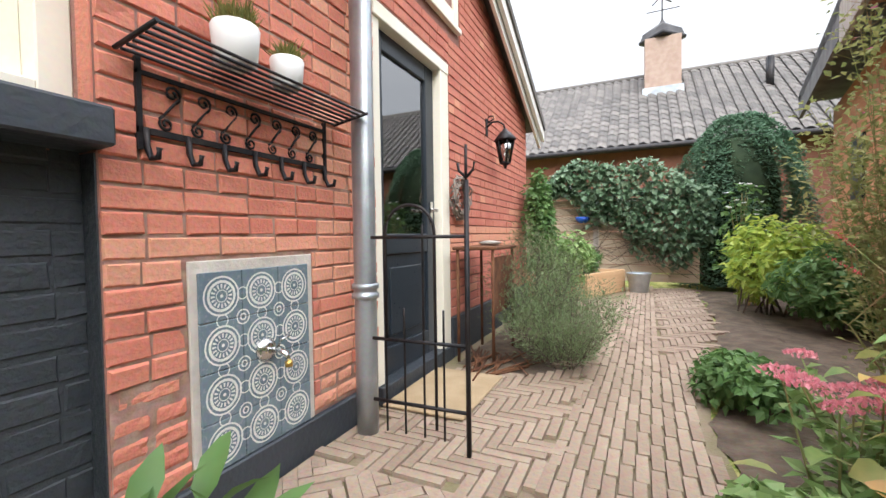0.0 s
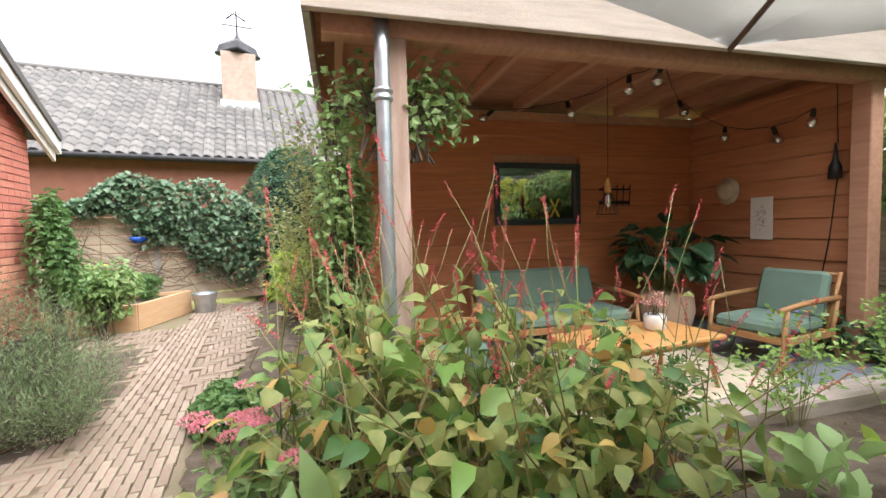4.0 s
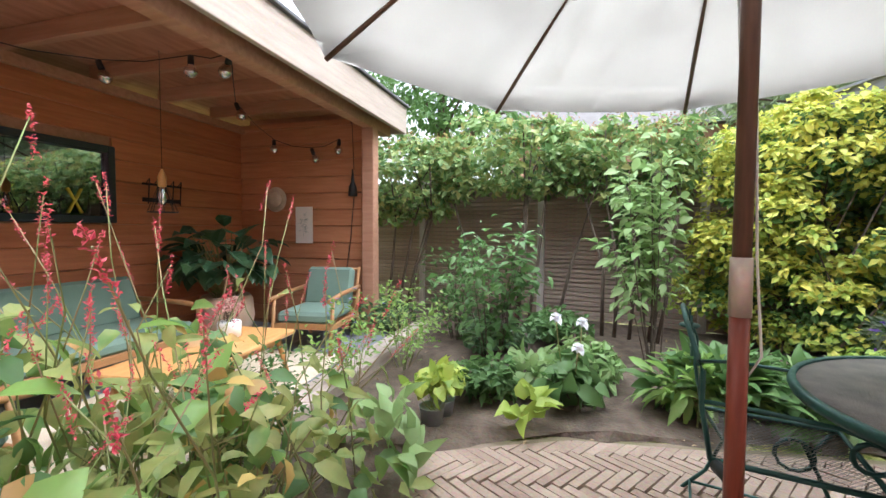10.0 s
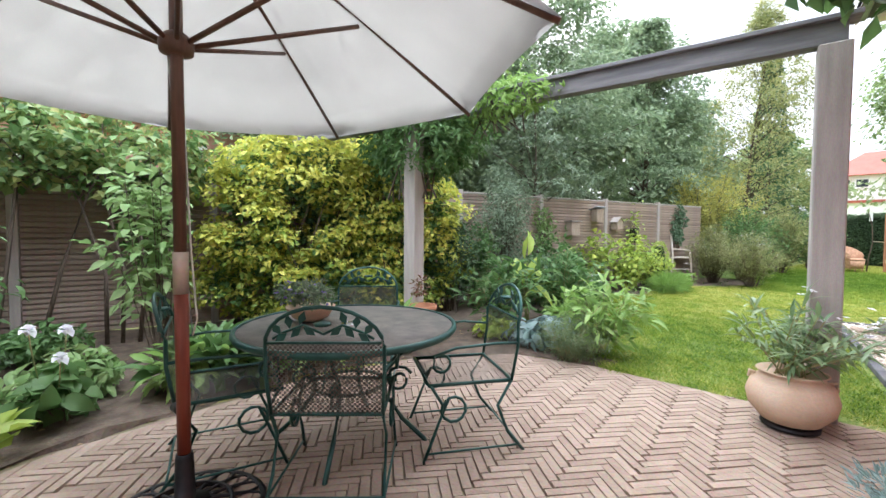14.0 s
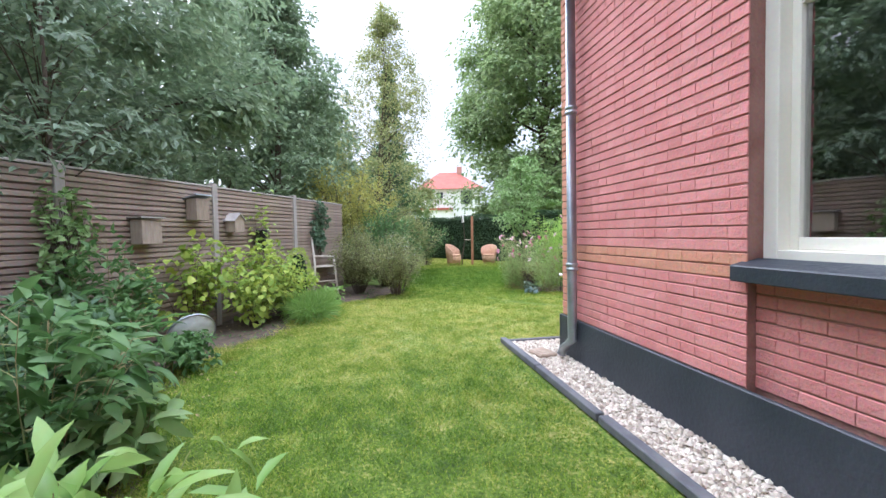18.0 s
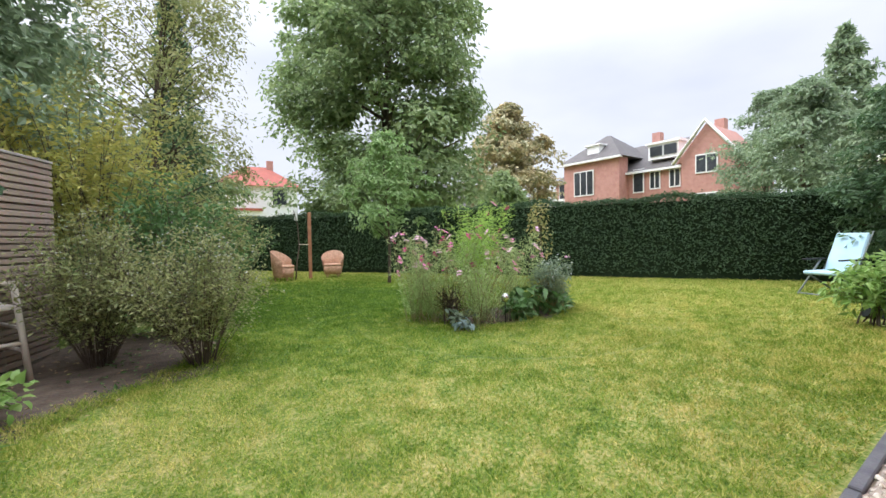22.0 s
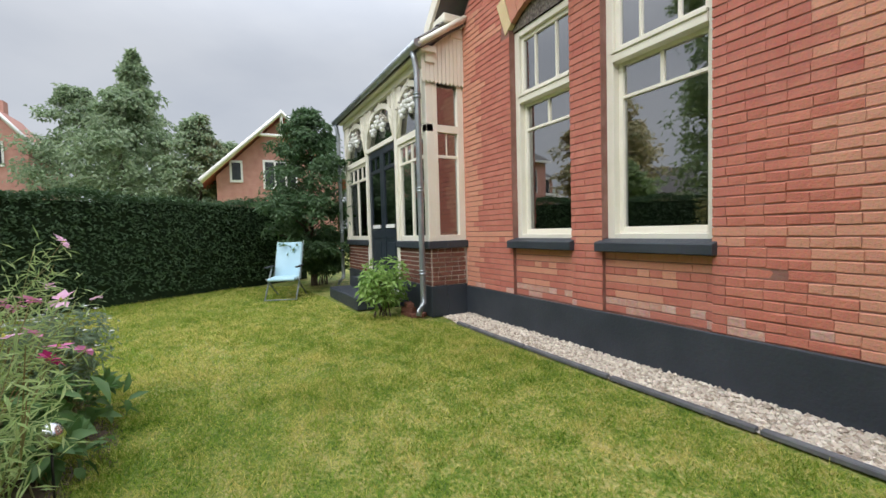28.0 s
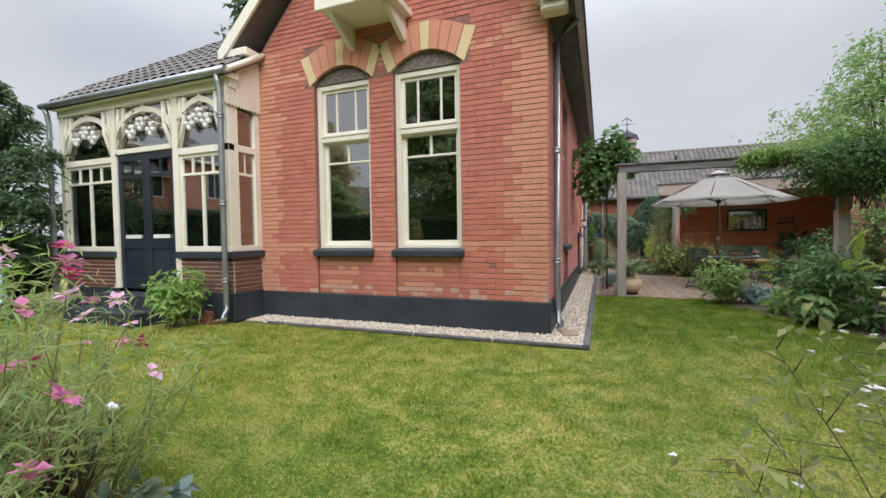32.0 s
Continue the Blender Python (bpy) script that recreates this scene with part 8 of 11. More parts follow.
vase_shrub("wisteria", "long thin wisteria tendrils reaching into the air", "climber", 0, 0, (1.3, 0.7, 0.85), L_LIME2, 26, 22, (0.09, 0.03), 239, 0.3, STEM, 0.35, at=pose(3.9, 3.55, 2.3), thick=0.003, fan=0.6)
fence_bush("buddleia", "tall silvery grey shrub before the fence", 7.8, 0.7, 0, (0.85, 0.7, 2.7), L_GREY, 5200, (0.085, 0.024), 128, stems=20, category="shrub", shell=0.25)
fence_bush("buddleia", "silvery grey shrub beside the pergola", 6.8, 0.8, 0, (0.5, 0.5, 1.7), L_DARK, 2200, (0.08, 0.03), 129, stems=12, category="shrub")
vase_shrub("laurel", "pale glossy laurel at the lawn corner", "shrub", 2.5, 2.95, (0.42, 0.38, 0.82), L_LIME2, 16, 26, (0.14, 0.042), 130, 0.1, STEM, 0.2, rich=True)
vase_shrub("laurel", "glossy dark laurel behind the hostas", "shrub", 3.75, 2.75, (0.5, 0.45, 0.85), L_BOX, 20, 26, (0.14, 0.05), 238, 0.1, STEM, 0.2, rich=True)
vase_shrub("laurel", "mid-green laurel at the lawn corner", "shrub", 3.3, 1.75, (0.5, 0.45, 1.0), L_BOX, 20, 28, (0.14, 0.05), 131, 0.1, STEM, 0.2, rich=True)
bush("hosta", "blue-grey hosta clump beside the paving", "plant", 3.08, 3.08, 0, (0.42, 0.32, 0.40), L_BLUE, 260, (0.13, 0.06), 132, 0, rich=True)
vase_shrub("santolina", "feathery green mound at the paving edge", "plant", 2.66, 3.28, (0.36, 0.3, 0.42), L_ROSEM, 70, 40, (0.05, 0.009), 133, 0.0, STEM, 0.2, thick=0.003, fan=0.4)
bush("phlox", "lime-leaved perennial clump at the paving edge", "plant", 3.55, 3.1, 0, (0.27, 0.24, 0.34), L_LIME, 260, (0.08, 0.06), 134, 0)
bush("canna", "upright lime canna leaves", "plant", 3.68, 2.1, 0, (0.2, 0.18, 1.1), L_LIME, 14, (0.38, 0.11), 135, 6, rich=True, droop=-1.2, stem_mat=STEM)
bush("peony", "broad-leaved perennial by the lawn edge", "plant", 3.1, 1.5, 0, (0.32, 0.3, 0.5), L_PALE, 200, (0.17, 0.07), 136, 10, rich=True, stem_mat=STEM)
bush("peony", "dark leafy perennial below the fence", "plant", 4.1, 0.3, 0, (0.38, 0.38, 0.42), L_BOX, 300, (0.15, 0.07), 137, 10, rich=True, stem_mat=STEM)
bush("peony", "dark leafy perennial below the fence", "plant", 4.5, 0.9, 0, (0.6, 0.5, 0.95), L_DARK, 1200, (0.12, 0.06), 138, 10)
vase_shrub("raspberry", "tall green canes with serrated leaves by the fence", "shrub", 4.3, -0.45, (0.5, 0.45, 1.25), L_BOX, 24, 46, (0.10, 0.06), 211, 0.12, STEM, 0.25)
vase_shrub("raspberry", "low green canes spilling towards the lawn", "shrub", 3.88, 0.35, (0.46, 0.42, 0.72), L_BOX, 24, 34, (0.10, 0.06), 212, 0.05, STEM, 0.3)
vase_shrub("raspberry", "leafy dark canes under the fence", "shrub", 4.1, 0.75, (0.55, 0.5, 0.95), L_DARK, 24, 42, (0.11, 0.06), 237, 0.05, STEM, 0.3)
vase_shrub("raspberry", "tall green canes with serrated leaves by the fence", "shrub", 4.75, 1.5, (0.55, 0.45, 1.35), L_BOX, 24, 46, (0.10, 0.06), 213, 0.12, STEM, 0.25)
for u, off, size, stems, per, leaf, sd in ((10.45, 0.3, (0.75, 0.24, 1.35), 16, 24, (0.095, 0.085), 139), (11.25, 0.55, (0.75, 0.4, 1.15), 28, 32, (0.085, 0.075), 140), (11.85, 0.55, (0.62, 0.4, 0.98), 30, 34, (0.072, 0.06), 240), (11.95, 0.2, (0.28, 0.14, 1.95), 5, 26, (0.085, 0.07), 241)):
    x, y = on_fence(u, off)
    vase_shrub("bramble", "lime-leaved climber sprawling over the fence", "climber", 0, 0, size, L_LIME, stems, per, leaf, sd, 0.12, BARK, 0.3, "lime climbers on the fence", rich=True, at=pose(x, y, 0, 0, 0, FANG), thick=0.004, droop=0.4)
fence_bush("ivy", "ivy strands hanging over the fence top", 13.75, 0.1, 0.78, (0.3, 0.16, 1.2), L_IVY, 620, (0.08, 0.065), 141, stems=6, low=-1)
fence_bush("ivy", "ivy strands hanging over the fence top", 9.3, 0.1, 0.7, (0.35, 0.16, 1.25), L_PALE, 420, (0.08, 0.06), 142, stems=6, low=-1)
x, y = on_fence(12.6, 0.35)
tall_cypress("thuja", "small golden conifer against the fence", x, y, 0.24, 0.24, 1.0, L_LIME, 1800, (0.05, 0.02), 143)
x, y = 2.78, -2.45
bush("daylily", "drooping strappy grass clump below the fence", "plant", 2.72, -2.5, 0, (0.36, 0.68, 0.3), L_LIME2, 1900, (0.22, 0.012), 144, 8, droop=-0.3, stem_mat=STEM)
vase_shrub("abelia", "twiggy abelia with tiny white flowers", "shrub", 1.38, -4.3, (0.62, 0.6, 1.22), L_FINE, 90, 80, (0.036, 0.021), 145, 0.22, BARK, 0.25, flowers=(P_WHITE, 240, 0.012), thick=0.004)
vase_shrub("abelia", "twiggy abelia with tiny white flowers", "shrub", 2.13, -4.85, (0.55, 0.6, 1.38), L_FINE, 90, 85, (0.04, 0.023), 146, 0.22, BARK, 0.25, flowers=(P_WHITE, 120, 0.012), thick=0.0045)
vase_shrub("weigela", "leafy green shrub behind the abelias", "shrub", 1.55, -5.9, (0.95, 0.85, 1.8), L_BOX, 70, 95, (0.07, 0.038), 236, 0.12, BARK, 0.25)
vase_shrub("forsythia", "arching yellow-green shrub behind the abelia", "shrub", 2.35, -6.9, (1.2, 1.0, 3.3), L_GOLDEN, 70, 130, (0.095, 0.042), 147, 0.15, BARK, 0.3, thick=0.007)
vase_shrub("forsythia", "loose green shrub in the lawn corner", "shrub", 0.75, -9.3, (1.0, 0.9, 1.9), L_FINE, 60, 95, (0.08, 0.04), 148, 0.1, BARK, 0.25)
vase_shrub("forsythia", "loose green shrub in the lawn corner", "shrub", -0.2, -12.2, (1.0, 0.9, 1.9), L_BOX, 46, 55, (0.09, 0.045), 149, 0.15, BARK, 0.25)
# tree by the terrace and silver lavender
limb_tree("lime_tree", "young staked lime tree beside the terrace", "tree", 0.71, 4.5, 3.2, (0.72, 0.74, 1.55, 3.5), L_BOX, 2100, (0.14, 0.115), 151, 0.026, 0.55, 10, shell=0.3)
st = thing("tree_stake", "wooden stake tied to the young tree", "stake")
part("stake", bar([(0.62, 4.42, 0), (0.63, 4.43, 1.9)], 0.014, 6), GREYWOOD, st)
part("tie", bar([(0.62, 4.42, 0.95), (0.71, 4.5, 0.96)], 0.012, 5), BLACK, st)
bush("silver_lavender", "silver-leaved lavender below the young tree", "shrub", 0.78, 4.95, 0, (0.34, 0.36, 0.36), L_BLUE, 1700, (0.05, 0.012), 152, 14, droop=-0.7)
L_FEATH = leaf_mat("leaf_feathery", (0.34, 0.46, 0.14), (0.50, 0.58, 0.24), 0.5, 0.45)
# porch and hedge end
crown_tree("photinia", "large dark evergreen shrub at the porch end", -9.2, -1.15, 3.9, 1.15, 0.3, ROUND, L_DARK, 17000, (0.13, 0.052), 153, 170, 0.08, 50, 0.24)
bush("rhododendron", "low dark shrub beside the porch end", "shrub", -9.2, -1.0, 0, (0.6, 0.6, 1.5), L_DARK, 2200, (0.13, 0.055), 154, 12)
bush("skimmia", "glossy bright green shrub by the porch steps", "shrub", -4.92, -1.08, 0, (0.52, 0.46, 0.98), L_LIME2, 900, (0.12, 0.048), 155, 10)
bush("garden_shrub", "dark shrub at the end of the porch", "shrub", -10.2, 1.6, 0, (1.3, 1.2, 3.6), L_DARK, 3600, (0.17, 0.06), 156, 10)


L_PLUME = leaf_mat("leaf_plume", (0.34, 0.54, 0.07), (0.46, 0.64, 0.12), 0.5, 0.45)


def cosmos(x, y, seed, h, n, flowers, r):
    g = rng(seed)
    t = thing("cosmos", "feathery cosmos with pink and magenta flowers", "flower", "cosmos in the lawn island", "", pose(x, y, 0))
    k = 34
    b = np.c_[g.normal(0, r * 0.4, k), g.normal(0, r * 0.4, k), np.zeros(k)]
    e = np.c_[np.clip(g.normal(0, 1, (k, 2)), -1.5, 1.5) * r, h * g.uniform(0.6, 1.05, k)]
    m = b * 0.5 + e * 0.5 + g.normal(0, 0.05, (k, 3))
    v1, f1 = sticks(b, m, 0.006)
    v2, f2 = sticks(m, e, 0.0035)
    tagged(np_mesh("twig_mass", np.r_[v1, v2], np.r_[f1, f2 + len(v1)], STEM, t), kind="stuff")
    s = g.integers(0, k, n)
    w = g.uniform(0.06, 1, n)[:, None] ** 0.75
    p = np.where(w < 0.5, b[s] + (m[s] - b[s]) * 2 * w, m[s] + (e[s] - m[s]) * (2 * w - 1)) + g.normal(0, 0.05, (n, 3))
    v, f = leaves(p, unit(np.c_[g.normal(0, 1, (n, 2)), g.normal(0.3, 0.4, n)]), 0.085, 0.009, seed, 0.1)
    np_mesh("foliage", v, f, L_PLUME if h > 1.3 else L_FEATH, t)
    for i in range(flowers):
        q = e[i % k] + np.array([g.normal(0, 0.012), g.normal(0, 0.012), 0.004]) + (0 if i < k else 1) * (m[i % k] - e[i % k]) * 0.3
        tilt = unit(np.array([g.normal(0, 0.7), g.normal(0, 0.7), 0.8]))
        a1 = unit(np.cross(tilt, np.array([0.2, 0.9, 0.1])))
        a2 = np.cross(tilt, a1)
        ang = np.arange(8)[:, None] * 0.7854
        d = a1 * np.cos(ang) + a2 * np.sin(ang)
        v, f = leaves(q + d * 0.006, d + tilt * 0.15, 0.05, 0.038, seed + i, 0, spread=0.12, fold=0.05)
        fl = np_mesh("flower", v, f, (P_MAG, P_PINK, P_SOFT)[i % 3], t)
        v, f = leaves(q + g.normal(0, 0.003, (8, 3)), np.tile(tilt, (8, 1)), 0.013, 0.009, seed + 5, 0)
        np_mesh("flower_eye", v, f, L_YEL, fl)
    return t


P_SOFT = leaf_mat("petal_soft_pink", (0.80, 0.42, 0.60), (0.86, 0.60, 0.72))
P_MAG = leaf_mat("petal_magenta", (0.45, 0.02, 0.14), (0.60, 0.05, 0.25))
for x, y, sd, h, n, fl, r in ((-1.35, -4.45, 161, 1.15, 3600, 26, 0.30), (-1.9, -4.5, 162, 1.55, 7500, 8, 0.26), (-2.5, -4.35, 163, 1.15, 3600, 30, 0.34), (-1.6, -4.05, 164, 0.9, 2400, 20, 0.28), (-1.15, -4.75, 165, 1.05, 2000, 22, 0.28)):
    cosmos(x, y, sd, h, int(n * 0.72), int(fl * 0.75), r)
bush("aster", "leafy pale-flowered clump in the lawn island", "flower", -2.9, -4.1, 0, (0.5, 0.45, 0.85), L_GREY, 2000, (0.06, 0.02), 166, 26, stem_mat=STEM, flowers=(P_WHITE, 26, 0.02, "blossom"))
bush("nicotiana", "broad-leaved green plant in the lawn island", "plant", -2.35, -3.95, 0, (0.3, 0.28, 0.5), L_BOX, 60, (0.2, 0.09), 167, 6, rich=True, stem_mat=STEM)
bush("verbena", "dead brown stalks in the lawn island", "plant", -1.3, -4.2, 0, (0.3, 0.3, 0.75), L_AUT, 260, (0.05, 0.02), 168, 30, stem_mat=BARK)
bush("dusty_miller", "small silvery leaf rosette at the island edge", "plant", -1.2, -3.85, 0, (0.16, 0.14, 0.12), L_BLUE, 26, (0.12, 0.05), 169, 0, rich=True)

for x, y, r, m, n, lf, sd in ((4.75, 7.1, 0.3, L_BOX, 500, (0.09, 0.05), 171), (5.1, 6.3, 0.34, L_PALE, 520, (0.10, 0.06), 172), (5.0, 5.2, 0.36, L_BOX, 620, (0.10, 0.055), 173), (5.9, 7.0, 0.4, L_DARK, 800, (0.08, 0.045), 174),
                              (6.2, 6.3, 0.4, L_BOX, 700, (0.09, 0.05), 175), (4.95, 4.4, 0.36, L_LIME, 620, (0.08, 0.05), 176), (4.35, 4.2, 0.22, L_BOX, 320, (0.08, 0.045), 177), (6.6, 8.3, 0.45, L_DARK, 900, (0.09, 0.05), 178)):
    bush("groundcover", "low leafy groundcover filling the border", "plant", x, y, 0, (r, r, r * 1.1), m, n, lf, sd, 6, group="low border plants", stem_mat=STEM)

bush("groundcover", "nettle-like leafy clump at the foot of the fence", "plant", 2.72, -3.65, 0, (0.32, 0.5, 0.3), L_LIME2, 700, (0.07, 0.045), 181, 6, group="low border plants", stem_mat=STEM)
bush("groundcover", "leafy clump below the sprawling climber", "plant", 3.55, -0.15, 0, (0.35, 0.4, 0.4), L_BOX, 600, (0.08, 0.045), 182, 6, group="low border plants", stem_mat=STEM)
for x, y, r, m, n, lf, sd in ((4.55, 5.75, 0.3, L_LIME2, 150, (0.18, 0.06), 242), (4.5, 5.25, 0.3, L_BOX, 150, (0.16, 0.075), 243), 
                              (4.9, 6.75, 0.26, L_PALE, 110, (0.13, 0.08), 246), (4.35, 4.55, 0.24, L_LIME2, 120, (0.13, 0.06), 248),
                              (-2.0, -3.85, 0.22, L_BOX, 90, (0.12, 0.055), 249), (-2.75, -3.9, 0.26, L_BOX, 110, (0.12, 0.05), 250), (-1.25, -4.0, 0.2, L_GREY, 90, (0.09, 0.04), 251), (-3.2, -4.1, 0.24, L_BOX, 110, (0.10, 0.045), 252),
                              (3.5, 1.3, 0.3, L_BOX, 140, (0.15, 0.07), 253), (3.75, 0.6, 0.3, L_DARK, 150, (0.13, 0.065), 254), (3.1, 2.3, 0.28, L_LIME2, 110, (0.16, 0.06), 255), (2.62, -3.55, 0.3, L_LIME2, 170, (0.08, 0.05), 256)):
    bush("border_plant", "low broad-leaved green plant filling the border", "plant", x, y, 0, (r, r, r * 1.25), m, n, lf, sd, 5, group="broad-leaved border plants", stem_mat=STEM, rich=True, droop=-0.2)
# dead leaves and twigs lying on the bare soil
g = rng(183)
n = 3200
q = np.c_[g.uniform(0.9, 6.5, n), g.uniform(-6, 8.4, n)]
edge = np.interp(q[:, 1], [-6, -4.5, -3.8, -3.3, -2.0, -0.6, 0.4, 1.2, 3.4, 4.1, 5.0, 6.6, 7.5, 8.4], [0.9, 0.8, 1.6, 2.5, 2.7, 3.2, 3.05, 2.95, 3.2, 3.85, 4.3, 4.35, 4.1, 2.4])
wall_x = 8.35 + (q[:, 1] - 8.0) * 0.427 - 0.2
q = q[(q[:, 0] > edge - 0.12) & (q[:, 0] < wall_x)]
q = np.c_[q, np.full(len(q), 0.01)]
v, f = leaves(q, np.c_[g.normal(0, 1, (len(q), 2)), g.normal(0, 0.15, len(q))], 0.045, 0.02, 184, 0, spread=0.4)
tagged(np_mesh("leaf_litter", v, f, mat("dry_leaf", (0.30, 0.20, 0.11), (0.45, 0.34, 0.20), 9, 0.9, 0.0, island=0.7)), "dry brown leaves scattered on the soil", "leaves", kind="stuff")
# ---- veranda furniture ----
def lounge_seat(name, label, category, w, m, seats=1):
    """Low wooden seat with loose cushions, facing -y; origin on the floor under its middle."""
    t = thing(name, label, category, "", "", m)
    for k in range(seats):
        a = -w / 2 + 0.05 + k * (w - 0.1) / seats
        b = a + (w - 0.1) / seats - 0.012
        part("seat_cushion", boxes((a, b, -0.36, 0.30, 0.30, 0.42), bevel=0.035), GREENCLOTH, t)
        bm = boxes((a, b, -0.06, 0.06, 0.0, 0.44), bevel=0.035)
        bmesh.ops.rotate(bm, verts=bm.verts[:], cent=(0, 0, 0), matrix=Matrix.Rotation(radians(-16), 3, "X"))
        bmesh.ops.translate(bm, verts=bm.verts[:], vec=(0, 0.27, 0.38))
        part("back_cushion", bm, GREENCLOTH, t)
    part("front_rail", boxes((-w / 2 + 0.03, w / 2 - 0.03, -0.37, -0.33, 0.25, 0.31), bevel=0.006), TEAK, t)
    part("back_rail", boxes((-w / 2 + 0.03, w / 2 - 0.03, 0.26, 0.30, 0.25, 0.31), bevel=0.006), TEAK, t)
    for s in (-1, 1):
        x = s * (w / 2 - 0.02)
        part("side_rail", boxes((min(x, x - s * 0.03), max(x, x - s * 0.03), -0.36, 0.34, 0.24, 0.30), bevel=0.006), TEAK, t)
        part("leg", bar([(x, -0.40, 0.0), (x, -0.33, 0.54)], 0.022, 6, 0.018), TEAK, t)
        part("leg", bar([(x, 0.46, 0.0), (x, 0.33, 0.30), (x, 0.40, 0.58)], 0.020, 6), TEAK, t)
        part("armrest", bar([(x, -0.43, 0.545), (x, -0.1, 0.575), (x, 0.42, 0.585)], 0.024, 6), TEAK, t)
        part("back_post", bar([(x * 0.92, 0.30, 0.30), (x * 0.92, 0.50, 0.80)], 0.016, 5), TEAK, t)
    part("top_rail", bar([(-w / 2 + 0.06, 0.49, 0.78), (w / 2 - 0.06, 0.49, 0.78)], 0.015, 5), TEAK, t)
    for k in range(max(3, int(w / 0.16))):
        x = -w / 2 + 0.15 + k * (w - 0.3) / (max(3, int(w / 0.16)) - 1)
        part("back_slat", bar([(x, 0.31, 0.32), (x, 0.48, 0.77)], 0.009, 4), TEAK, t)
    return t


lounge_seat("sofa", "low wooden sofa with long sage green cushions", "sofa", 1.42, VER @ pose(2.60, 10.62, 0.03) @ Matrix.Diagonal((1, 1, 0.9, 1)), 1)
lounge_seat("armchair", "wooden armchair with sage green cushions", "chair", 0.66, VER @ pose(4.10, 9.66, 0.03, 0, 0, -82) @ Matrix.Scale(0.92, 4))
lounge_seat("armchair", "wooden armchair turned away with green cushions", "chair", 0.70, VER @ pose(1.30, 9.70, 0.03, 0, 0, 92) @ Matrix.Scale(0.86, 4))
tb2 = thing("coffee_table", "low oiled oak coffee table on splayed legs", "table", at=VER @ pose(2.62, 9.48, 0.03, 0, 0, 6))
part("tabletop", boxes((-0.56, 0.56, -0.27, 0.27, 0.36, 0.392), bevel=0.008), OAK, tb2)
for sx in (-1, 1):
    for sy in (-1, 1):
        part("leg", bar([(sx * 0.44, sy * 0.19, 0.36), (sx * 0.52, sy * 0.24, 0.0)], 0.024, 6, 0.014), OAK, tb2)
part("apron", boxes((-0.45, 0.45, -0.2, -0.18, 0.31, 0.36), (-0.45, 0.45, 0.18, 0.2, 0.31, 0.36)), OAK, tb2)
vs_ = thing("flower_vase", "white ribbed pot with dried pink flowers on the table", "vase", at=VER @ pose(2.85, 9.55, 0.422))
part("pot", lathe([(0.055, 0), (0.075, 0.01), (0.078, 0.10), (0.072, 0.115), (0.06, 0.11)], 20), WHITEPLASTIC, vs_)
p, o = blob_points(420, 201, (0.12, 0.12, 0.10))
p[:, 2] += 0.2
v, f = leaves(p, o, 0.022, 0.014, 202)
np_mesh("dried_bloom", v, f, mat("dried_pink", (0.45, 0.22, 0.2), (0.55, 0.33, 0.28), 9, 0.9, 0.0), vs_)
v, f = sticks(np.tile([0, 0, 0.08], (30, 1)) + rng(3).normal(0, 0.02, (30, 3)), p[:30], 0.002)
tagged(np_mesh("twig_mass", v, f, BARK, vs_), kind="stuff")
tagged(mesh_ob("rug", boxes((-1.05, 1.05, -0.62, 0.62, 0.031, 0.041), bevel=0.003), RUG), "pale woven jute rug under the coffee table", "rug").matrix_world = VER @ pose(2.75, 9.75, 0, 0, 0, 4)
mp = thing("monstera", "large potted monstera in the veranda corner", "plant", at=VER @ pose(3.98, 10.66, 0.03) @ Matrix.Scale(1.12, 4))
part("pot", lathe([(0.15, 0), (0.20, 0.05), (0.24, 0.22), (0.225, 0.38), (0.20, 0.42), (0.18, 0.40)], 24), PALETERRA, mp, "large pale stoneware pot")
g = rng(205)
n = 105
o = unit(np.c_[g.normal(0, 1, (n, 2)), g.uniform(0.0, 0.9, n)])
p = np.array([0, 0, 0.62]) + o * np.array([0.42, 0.36, 0.52]) * g.uniform(0.5, 1, (n, 1))
p[:, 1] = np.minimum(p[:, 1], 0.22)
p[:, 0] = np.minimum(p[:, 0], 0.4)
v, f = leaves(p, o, 0.21, 0.17, 206, 0.5, spread=0.4, rich=True)
np_mesh("foliage", v, f, leaf_mat("leaf_monstera", (0.035, 0.095, 0.04), (0.075, 0.15, 0.055), 0.35, 0.2), mp)
v, f = sticks(np.tile([0, 0, 0.4], (n, 1)) + g.normal(0, 0.04, (n, 3)), p, 0.008)
tagged(np_mesh("twig_mass", v, f, STEM, mp), kind="stuff")
# wall hangings
ps = thing("poster", "cream botanical print on the cedar wall", "poster", at=VER @ pose(P1 - 0.03, 10.28, 1.225, 0, 0, -90))
part("sheet", boxes((-0.115, 0.115, -0.002, 0.002, -0.215, 0.215)), PAPER, ps)
g = rng(3)
p = np.c_[g.normal(0, 0.01, 40), np.full(40, -0.004), g.uniform(-0.1, 0.1, 40)]
v, f = leaves(p, np.c_[g.normal(0, 1, 40), np.zeros(40), g.normal(0.3, 0.6, 40)], 0.07, 0.016, 210, 0, spread=0.05, fold=0.0)
v[:, 1] = -0.004 - 0.0005 * (np.arange(len(v)) % 4)
np_mesh("leaf_print", v, f, L_BLUE, ps)
ht = thing("straw_hat", "pale straw hat hanging on the cedar wall", "hat", at=VER @ pose(P1 - 0.03, 10.66, 1.53, 0, -90, 0))
part("brim", lathe([(0.0, 0.0), (0.14, 0.0), (0.15, 0.012), (0.08, 0.018)], 20), RUG, ht)
part("crown", lathe([(0.085, 0.01), (0.08, 0.06), (0.055, 0.085), (0.0, 0.09)], 16), RUG, ht)
